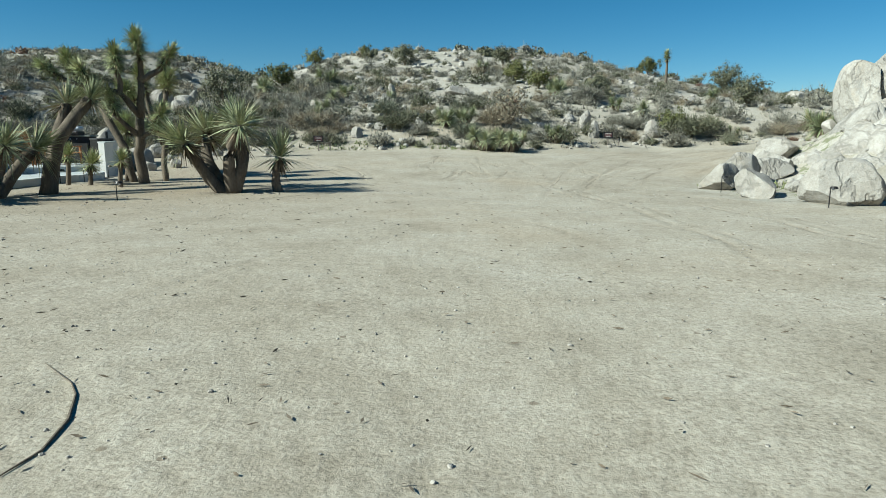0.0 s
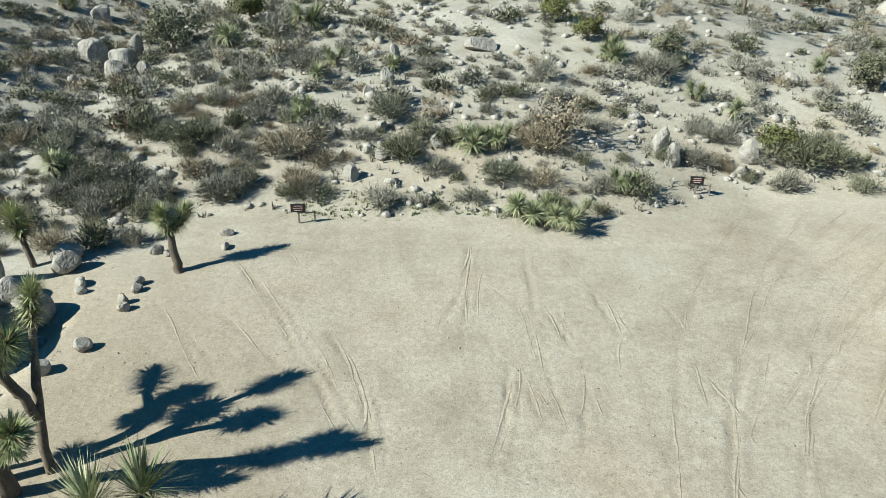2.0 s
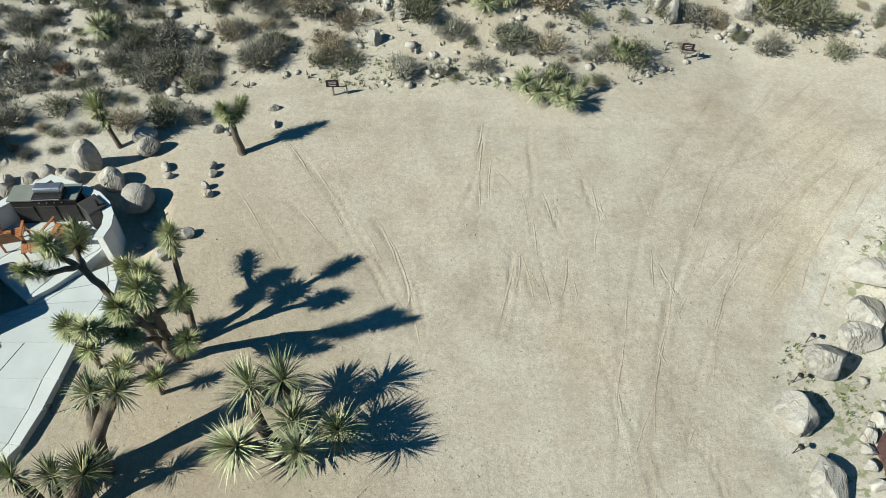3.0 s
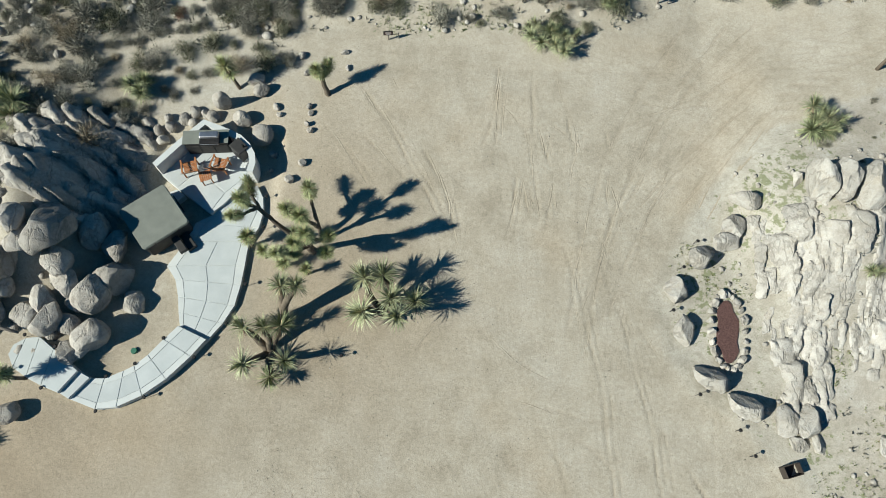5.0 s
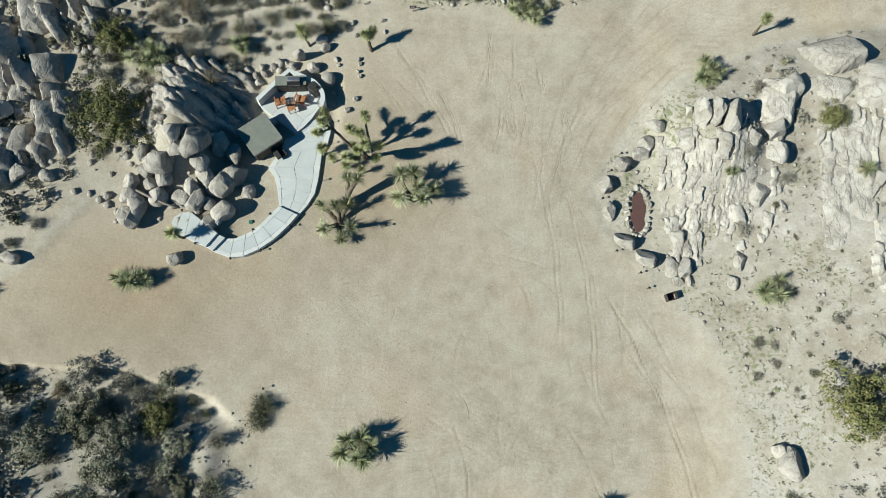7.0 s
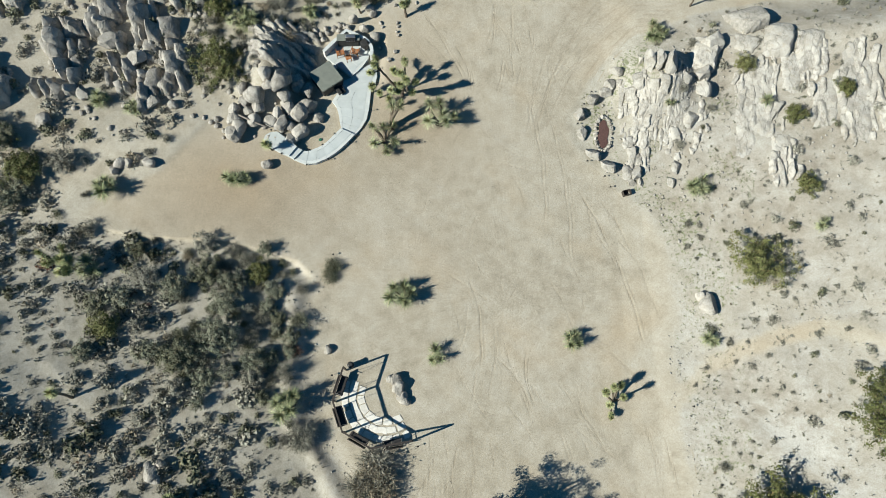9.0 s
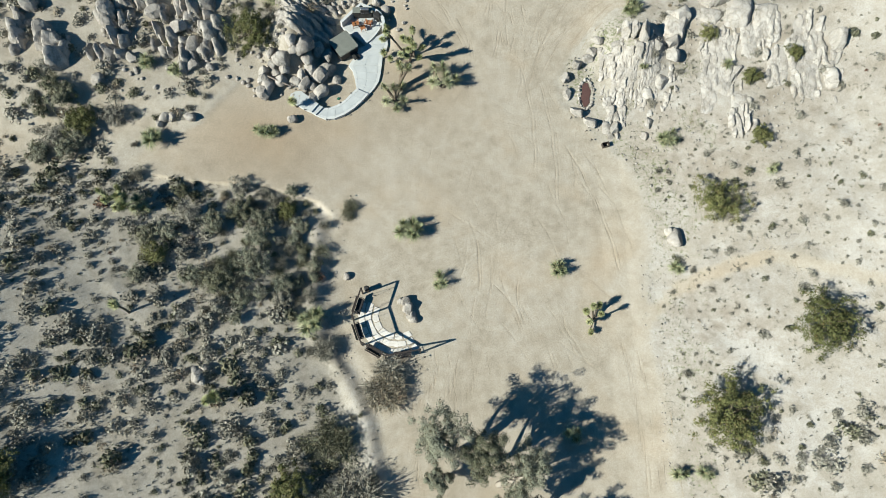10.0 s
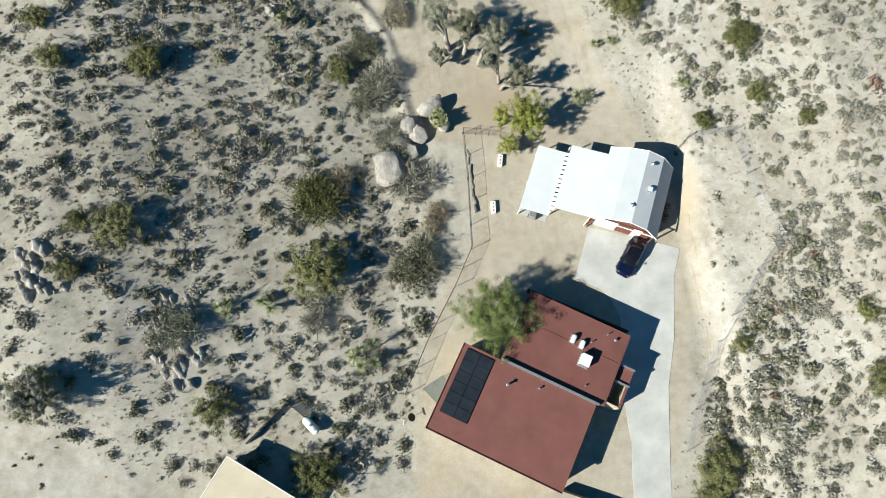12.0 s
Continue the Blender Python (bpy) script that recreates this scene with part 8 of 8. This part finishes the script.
# ---------------------------------------------------------------- house
def house():
    h = thing("house", pose(-11.26, -60.02, 0.0, 0, 0, math.degrees(math.atan2(-0.528, 0.849))), "single-storey house with flat dark red roofs and pale parapets", "house")

    def wing(x0, x1, y0, y1, z, tilt):
        t = 0.15
        part("wall", boxed((x1 - x0, t, z), pose((x0 + x1) / 2, y0 + t, 0)), M["beige_wall"], h)
        part("wall", boxed((x1 - x0, t, z), pose((x0 + x1) / 2, y1 - t, 0)), M["beige_wall"], h)
        part("wall", boxed((t, y1 - y0 - 4 * t, z), pose(x0 + t, (y0 + y1) / 2, 0)), M["beige_wall"], h)
        part("wall", boxed((t, y1 - y0 - 4 * t, z), pose(x1 - t, (y0 + y1) / 2, 0)), M["beige_wall"], h)
        return part("roof", boxed((x1 - x0 + 0.3, y1 - y0 + 0.2, 0.16), pose((x0 + x1) / 2, (y0 + y1) / 2, z, tilt)), M["red_roof"], h, "dark red coated roof")
    wing(0.0, 13.6, 0.0, 8.7, 3.7, 0.8)
    wing(3.9, 14.4, 9.05, 16.4, 3.45, -0.8)
    part("parapet", boxed((10.3, 0.22, 0.62), pose(8.9, 8.88, 3.5), 0.01), M["galv"], h, "pale metal parapet")
    for a, b in (((-0.16, -0.1, 3.78), (13.78, -0.1, 3.78)), ((-0.16, -0.1, 3.8), (-0.16, 8.8, 3.9)), ((13.78, -0.1, 3.8), (13.78, 8.8, 3.9)), ((14.6, 9.0, 3.55), (14.6, 16.5, 3.5)), ((3.74, 16.52, 3.46), (14.6, 16.52, 3.46))):
        part("fascia", beam(bmesh.new(), a, b, 0.05, 0.24), M["barn_red"], h)
    part("roof_seam", boxed((10.4, 0.08, 0.03), pose(9.1, 13.4, 3.62)), M["red_roof"], h)
    # entry porch
    part("porch_wall", boxed((0.15, 4.1, 2.75), pose(16.2, 11.6, 0)), M["beige_wall"], h)
    part("porch_wall", boxed((1.6, 0.15, 2.75), pose(15.35, 9.6, 0)), M["beige_wall"], h)
    part("porch_roof", boxed((1.6, 1.7, 0.12), pose(15.5, 12.75, 2.75)), M["red_roof"], h)
    for y in (11.9, 13.6):
        part("porch_parapet", boxed((1.7, 0.16, 0.35), pose(15.5, y, 2.75)), M["galv"], h)
    part("porch_cap", boxed((0.25, 4.1, 0.06), pose(16.2, 11.6, 2.75)), M["red_roof"], h)
    # windows and doors in the outer walls
    for x, y, rz in ((3.0, 0.06, 0), (7.0, 0.06, 0), (11.0, 0.06, 0), (13.62, 3.0, 90), (13.62, 6.0, 90), (14.42, 15.0, 90), (8.0, 16.36, 0)):
        w = part("window", boxed((1.5, 0.08, 1.1), pose(x, y, 1.0, 0, 0, rz)), M["white_paint"], h)
        for dx in (-0.36, 0.36):
            part("pane", boxed((0.66, 0.10, 1.0), pose(x, y, 1.05, 0, 0, rz) @ pose(dx, 0, 0)), M["dark_glass"], w)
    part("door", boxed((0.95, 0.1, 2.05), pose(14.42, 11.0, 0.02, 0, 0, 90)), M["barn_red"], h)
    # roof fittings
    for x, y, r, ln, words in ((5.25, 6.8, 0.14, 0.75, "galvanised flue"), (8.2, 7.8, 0.09, 0.4, ""), (13.3, 15.4, 0.12, 0.35, ""), (12.4, 15.6, 0.06, 0.4, ""), (11.2, 14.2, 0.06, 0.4, ""), (12.2, 10.0, 0.07, 0.3, ""), (10.8, 11.6, 0.05, 0.4, "")):
        z = 3.85 if y < 9 else 3.58
        v = part("flue", rod(bmesh.new(), (x, y, z - 0.05), (x, y, z + ln), r * 0.7, r * 0.7, 10), M["galv"], h, words)
        part("flue_cap", rod(bmesh.new(), (x, y, z + ln), (x, y, z + ln + 0.1), r * 1.3, r * 0.6, 10), M["galv"], v)
    for x, y in ((9.45, 13.75), (10.45, 13.6)):
        v = part("roof_fan", boxed((0.45, 0.85, 0.55), pose(x, y, 3.65), 0.18), M["white_paint"], h, "white domed roof fan")
        part("fan_base", boxed((0.6, 0.95, 0.1), pose(x, y, 3.58)), M["galv"], v)
    ac = part("cooler", boxed((1.0, 1.15, 0.85), pose(11.25, 12.2, 3.75), 0.05), M["white_paint"], h, "boxy white roof cooler")
    part("cooler_base", boxed((1.15, 1.35, 0.18), pose(11.25, 12.2, 3.57)), M["galv"], ac)
    for i in range(5):
        part("louvre", boxed((0.9, 0.02, 0.08), pose(11.25, 11.61, 3.85 + 0.13 * i)), M["galv"], ac)
    arr = part("solar_array", boxed((2.86, 6.6, 0.04), pose(1.8, 5.15, 3.92, 0.8)), M["black_metal"], h)
    for i, j in itertools.product(range(2), range(6)):
        part("solar_panel", boxed((1.38, 1.05, 0.035), pose(1.8, 5.15, 3.975, 0.8) @ pose(-0.71 + 1.42 * i, -2.72 + 1.09 * j, 0), 0.006), M["solar"], arr)
    # dark sheet on added poles, in place of a triangular shadow off the west corner
    shadow_tri = thing("shade_sail", h.matrix_basis @ pose(-1.0, 2.9, 0), "dark sheet on poles standing in for a triangular shadow beside the house wall", "awning")
    part("shadow_sheet", slab([(-1.0, 0.3), (0.3, 2.4), (0.9, 2.0), (0.9, -0.4)], 2.2, 2.22), M["tub_cover"], shadow_tri)
    for x, y in ((-0.95, 0.3), (0.3, 2.35), (0.85, -0.35)):
        part("pole", rod(bmesh.new(), (x, y, -0.1), (x, y, 2.25), 0.03), M["galv"], shadow_tri)


house()

driveway = tagged(part("driveway", slab([(8.9, -40.9), (6.4, -46.4), (8.9, -47.9), (9.9, -49.3), (10.4, -51.2), (10.1, -54.0), (9.2, -58.0), (9.05, -61.2), (9.05, -64.1), (8.5, -66.8), (8.2, -70.0), (11.6, -70.5), (12.1, -68.5), (14.0, -58.9), (15.7, -54.0), (17.1, -47.6), (18.5, -44.4), (14.9, -43.0)], -0.2, 0.045, 0.01), M["drive"]),
                  "pale stained concrete driveway slab", "driveway", kind="structure")
for i, (a, b) in enumerate((((13.6, -43.4), (11.4, -51.5)), ((8.0, -43.5), (17.7, -46.4)), ((9.6, -49.0), (16.8, -49.5)), ((10.0, -55.0), (15.3, -55.3)), ((9.1, -61.5), (13.3, -61.8)))):
    part("joint", beam(bmesh.new(), (*a, 0.047), (*b, 0.047), 0.025, 0.008), M["concrete"], driveway)


def parked_car():
    c = thing("car", pose(12.65, -44.95, 0.045, 0, 0, math.degrees(math.atan2(-0.8, -0.6)) - 90), "dark blue crossover car parked on the concrete driveway", "car")
    L, W = 4.7, 1.86
    stations = [(-0.5, 0.62, 0.50, 0.70), (-0.47, 0.80, 0.38, 0.86), (-0.40, 0.94, 0.28, 0.95), (-0.25, 0.99, 0.24, 0.98), (0.0, 1.0, 0.24, 0.98), (0.22, 0.99, 0.24, 0.96), (0.36, 0.95, 0.26, 0.92), (0.45, 0.84, 0.32, 0.84), (0.5, 0.60, 0.42, 0.72)]
    bm = bmesh.new()
    rows = []
    for y, w, z0, z1 in stations:
        hw = W / 2 * w
        rows.append([bm.verts.new((x, y * L, z)) for x, z in ((-hw * 0.9, z0), (-hw, z0 + 0.12), (-hw, z1 - 0.16), (-hw * 0.93, z1), (-hw * 0.45, z1 + 0.04), (hw * 0.45, z1 + 0.04), (hw * 0.93, z1), (hw, z1 - 0.16), (hw, z0 + 0.12), (hw * 0.9, z0))])
    for a, b in zip(rows, rows[1:]):
        for k in range(10):
            bm.faces.new((a[k], a[(k + 1) % 10], b[(k + 1) % 10], b[k]))
    bm.faces.new(rows[0])
    bm.faces.new(rows[-1][::-1])
    bmesh.ops.recalc_face_normals(bm, faces=bm.faces)
    body = part("body", bm, M["car_paint"], c, "glossy dark blue body", True)
    cab = [(-0.44, 0.66, 1.0), (-0.33, 0.72, 1.40), (-0.18, 0.75, 1.50), (0.02, 0.74, 1.50), (0.10, 0.72, 1.44), (0.26, 0.62, 0.98)]
    bm = bmesh.new()
    rows = []
    for y, w, z in cab:
        hb, ht = W / 2 * 0.92, W / 2 * w
        rows.append([bm.verts.new(p) for p in ((-hb, y * L, 0.93), (-ht, y * L, z - 0.05), (-ht * 0.85, y * L, z), (ht * 0.85, y * L, z), (ht, y * L, z - 0.05), (hb, y * L, 0.93))])
    for a, b in zip(rows, rows[1:]):
        for k in range(5):
            bm.faces.new((a[k], a[k + 1], b[k + 1], b[k]))
    bmesh.ops.recalc_face_normals(bm, faces=bm.faces)
    part("cabin_glass", bm, M["car_glass"], c, "tinted windows and windscreen", True)
    roof = part("roof", boxed((1.22, 1.15, 0.03), pose(0, -0.42, 1.495), 0.012), M["car_glass"], c, "black glass sunroof")
    for sx in (-0.66, 0.66):
        part("roof_rail", beam(bmesh.new(), (sx, -1.5, 1.47), (sx, 0.35, 1.48), 0.07, 0.05), M["car_paint"], roof)
    part("hood", boxed((1.45, 0.9, 0.03), pose(0, 1.62, 0.985, -4), 0.012), M["car_paint"], c)
    for sx in (-0.98, 0.98):
        part("wing_mirror", boxed((0.22, 0.14, 0.14), pose(sx, 0.82, 0.98), 0.04), M["car_paint"], c)
    for sx, y in itertools.product((-0.84, 0.84), (-1.42, 1.40)):
        w = part("wheel", rod(bmesh.new(), (sx - 0.11, y, 0.34), (sx + 0.11, y, 0.34), 0.34, 0.34, 20), M["rubber"], c)
        part("rim", rod(bmesh.new(), (sx - 0.118, y, 0.34), (sx + 0.118, y, 0.34), 0.22, 0.22, 14), M["steel"], w)
    for sx in (-0.62, 0.62):
        part("headlight", boxed((0.42, 0.16, 0.12), pose(sx, 2.14, 0.72), 0.03), M["steel"], body)
        part("tail_light", boxed((0.36, 0.10, 0.14), pose(sx, -2.2, 0.80), 0.03), M["sign_red"], body)
    part("grille", boxed((0.8, 0.08, 0.22), pose(0, 2.3, 0.46), 0.02), M["black_metal"], body)
    part("bumper", boxed((1.5, 0.12, 0.2), pose(0, -2.3, 0.5), 0.05), M["black_metal"], body)


parked_car()


def pot_bench(x, y, rz, first=[]):
    m = pose(x, y, float(land(x, y)), 0, 0, rz)
    if first:
        return copy_thing(first[0], m)
    b = thing("concrete_bench", m, "white concrete bench block with small holes in its top", "bench", "white benches")
    part("slab", boxed((0.5, 1.35, 0.42), None, 0.03), M["white_paint"], b)
    for i in range(3):
        part("hole", rod(bmesh.new(), (0, -0.4 + 0.4 * i, 0.40), (0, -0.4 + 0.4 * i, 0.427), 0.10, 0.10, 12), M["firewood"], b)
    first.append(b)
    return b


pot_bench(0.25, -32.2, -12)
pot_bench(-1.3, -37.6, -6)


# ---------------------------------------------------------------- fences
def wire_fence(name, points, h, label, rails=4, step=2.4, material="galv"):
    f = thing(name, pose(0, 0, 0), label, "fence")
    me = None
    for (x0, y0), (x1, y1) in zip(points, points[1:]):
        ln = math.hypot(x1 - x0, y1 - y0)
        n = max(1, round(ln / step))
        pts = [(x0 + (x1 - x0) * i / n, y0 + (y1 - y0) * i / n) for i in range(n + 1)]
        for i, (x, y) in enumerate(pts):
            z = float(land(x, y))
            if me is None:
                me = part("post", rod(bmesh.new(), (0, 0, -0.15), (0, 0, h), 0.03, 0.03, 7), M[material], f)
                me.matrix_basis = pose(x, y, z)
                me = me.data
            else:
                piece("post", me, f, pose(x, y, z))
            if i < n:
                q = pts[i + 1]
                z2 = float(land(*q))
                for k in range(rails):
                    d = h * (k + 1) / rails - 0.02
                    top = k == rails - 1
                    part("rail" if top else "wire", rod(bmesh.new(), (x, y, z + d), (*q, z2 + d), 0.016 if top else 0.006, None, 5), M[material], f)
    return f


wire_fence("yard_fence", [(-3.5, -28.4), (-3.7, -34.0), (-4.3, -42.0), (-6.6, -46.0), (-10.2, -51.5), (-13.0, -56.5)], 1.65, "grey chain-link fence with a dark top rail along the sandy yard", 9, 2.3, "dark_brown_metal")
wire_fence("gate_fence", [(-3.5, -28.4), (-0.6, -28.9), (1.9, -29.8), (3.8, -30.8)], 1.6, "wire gate fence across the sandy drive", 9, 1.5, "dark_brown_metal")
wire_fence("slope_fence", [(19.9, -33.4), (21.0, -32.5), (25.6, -32.8), (25.7, -34.2), (25.9, -38.0), (26.0, -40.7), (27.4, -45.4), (25.1, -48.0), (21.2, -52.7), (19.9, -55.0), (16.3, -61.4), (14.4, -65.4)], 1.5, "chain-link fence climbing the pale slope", 12, 2.2, "galv")
# Beams of uneven height, added to cast the irregular shadow of a cut bank.
bank_beams = thing("retaining_wall", pose(0, 0, 0), "low uneven beams along the fence, added to cast a cut bank's shadow", "wall", kind="structure")
rw = random.Random(8)
for i in range(8):
    y = -30.4 - 0.95 * i
    part("timber", beam(bmesh.new(), (-3.25 + rw.uniform(-0.12, 0.12), y, 0.08), (-3.2 + rw.uniform(-0.15, 0.15), y - 0.9, 0.08), 0.14, rw.uniform(0.25, 0.75)), M["grey_wood"], bank_beams)
curb = thing("yard_wall", pose(0, 0, 0), "low dark block wall beside the house", "wall", kind="structure")
part("wall", beam(bmesh.new(), (0.9, -47.3, 0.6), (10.6, -52.9, 0.6), 0.16, 1.2), M["tub_side"], curb)
part("wall", beam(bmesh.new(), (1.2, -67.4, 0.55), (9.8, -71.4, 0.55), 0.16, 1.1), M["tub_side"], curb)

# ---------------------------------------------------------------- small buildings and yard things to the south-west
shed = thing("shed", pose(-30.4, -63.6, float(land(-29, -62)), 0, 0, -36.5), "flat tan-roofed outbuilding with pale eaves", "shed")
part("body", boxed((7.0, 7.0, 2.7), pose(2.2, -0.9, -0.4)), M["beige_wall"], shed)
part("roof", boxed((7.5, 7.5, 0.18), pose(2.2, -0.9, 2.3)), M["tan_roof"], shed, "tan coated roof")
for x, y, w, d in ((2.2, 2.9, 7.6, 0.08), (-1.6, -0.9, 0.08, 7.6), (6.0, -0.9, 0.08, 7.6)):
    part("eave_trim", boxed((w, d, 0.25), pose(x, y, 2.27)), M["white_paint"], shed)
for x, y in ((3.5, 1.4), (4.1, 0.4), (4.4, 0.2)):
    part("roof_vent", rod(bmesh.new(), (x, y, 2.45), (x, y, 2.75), 0.06, 0.06, 8), M["galv"], shed)
part("door", boxed((0.9, 0.06, 2.0), pose(3.8, 2.64, -0.35)), M["grey_wood"], shed)
tank = thing("propane_tank", pose(-22.4, -58.4, float(land(-22.4, -58.4)), 0, 0, -52), "white horizontal propane tank on short legs", "tank")
bm = bmesh.new()
rod(bm, (-0.75, 0, 0.65), (0.75, 0, 0.65), 0.42, 0.42, 20)
rod(bm, (0.75, 0, 0.65), (0.98, 0, 0.65), 0.42, 0.18, 20)
rod(bm, (-0.98, 0, 0.65), (-0.75, 0, 0.65), 0.18, 0.42, 20)
part("vessel", bm, M["white_paint"], tank, "", True)
part("valve_cover", rod(bmesh.new(), (0, 0, 1.05), (0, 0, 1.2), 0.14, 0.12, 12), M["galv"], tank)
for x in (-0.6, 0.6):
    part("saddle", boxed((0.12, 0.6, 0.35), pose(x, 0, 0)), M["galv"], tank)
dish = thing("satellite_dish", on_land(-13.4, -59.0), "dark round satellite dish on a pale tripod", "dish")
part("reflector", rod(bmesh.new(), (0.75, 0.2, 0.9), (0.80, 0.21, 0.98), 0.32, 0.42, 20), M["black_metal"], dish)
part("mast", rod(bmesh.new(), (0, 0, 0), (0.75, 0.2, 0.9), 0.03), M["galv"], dish)
for a in (0.3, 2.4, 4.5):
    part("foot", rod(bmesh.new(), (0, 0, 0.25), (0.4 * math.cos(a), 0.4 * math.sin(a), 0.0), 0.02), M["white_paint"], dish)
wood_fence = thing("board_fence", pose(0, 0, 0), "leaning weathered board fence round a dry yard", "fence")
me = None
for (x0, y0), (x1, y1) in (((-28.6, -59.4), (-24.5, -56.0)), ((-24.5, -56.0), (-22.9, -57.6))):
    n = int(math.hypot(x1 - x0, y1 - y0) / 0.26)
    for i in range(n):
        u = (i + 0.5) / n
        x, y = x0 + (x1 - x0) * u, y0 + (y1 - y0) * u
        m = pose(x, y, float(land(x, y)) - 0.1, 0, random.uniform(-4, 4), math.degrees(math.atan2(y1 - y0, x1 - x0)))
        if me is None:
            ob = part("board", boxed((0.2, 0.03, 1.2)), M["grey_wood"], wood_fence)
            ob.matrix_basis, me = m, ob.data
        else:
            piece("board", me, wood_fence, m)

# ---------------------------------------------------------------- far off: poles and a house on the ridge
def utility_pole(x, y, first=[]):
    if first:
        return copy_thing(first[0], on_land(x, y, 0.3))
    p = thing("utility_pole", on_land(x, y, 0.3), "tall wooden utility pole with a crossarm on the skyline", "utility pole", "utility poles")
    part("pole", rod(bmesh.new(), (0, 0, 0), (0, 0, 9.5), 0.17, 0.12, 8), M["grey_wood"], p)
    part("crossarm", boxed((2.2, 0.12, 0.12), pose(0, 0, 8.6)), M["grey_wood"], p)
    for x_ in (-0.95, 0, 0.95):
        part("insulator", rod(bmesh.new(), (x_, 0, 8.72), (x_, 0, 8.95), 0.05), M["galv"], p)
    first.append(p)
    return p


for x, y in ((-49.0, 150.0), (-38.0, 165.0), (62.0, 150.0), (47.0, 150.0), (42.0, 138.0)):
    utility_pole(x, y)
ridge_house = thing("ridge_house", pose(-33.0, 118.0, float(land(-33, 118)), 0, 0, 6), "low beige house with a tan roof far on the ridge", "house")
part("wall", boxed((13.0, 7.0, 2.7), pose(0, 0, -0.5)), M["beige_wall"], ridge_house)
bm = roof_sheet([(-6.9, 2.2), (0, 3.6), (6.9, 2.2)], -3.9, 3.9, 0.2)
part("roof", bm, M["tan_roof"], ridge_house)
for x in (-4.0, -0.8, 2.6):
    w_ = part("window", boxed((1.6, 0.1, 1.1), pose(x, -3.52, 0.6)), M["white_paint"], ridge_house)
    part("pane", boxed((1.4, 0.12, 0.9), pose(x, -3.53, 0.7)), M["dark_glass"], w_)
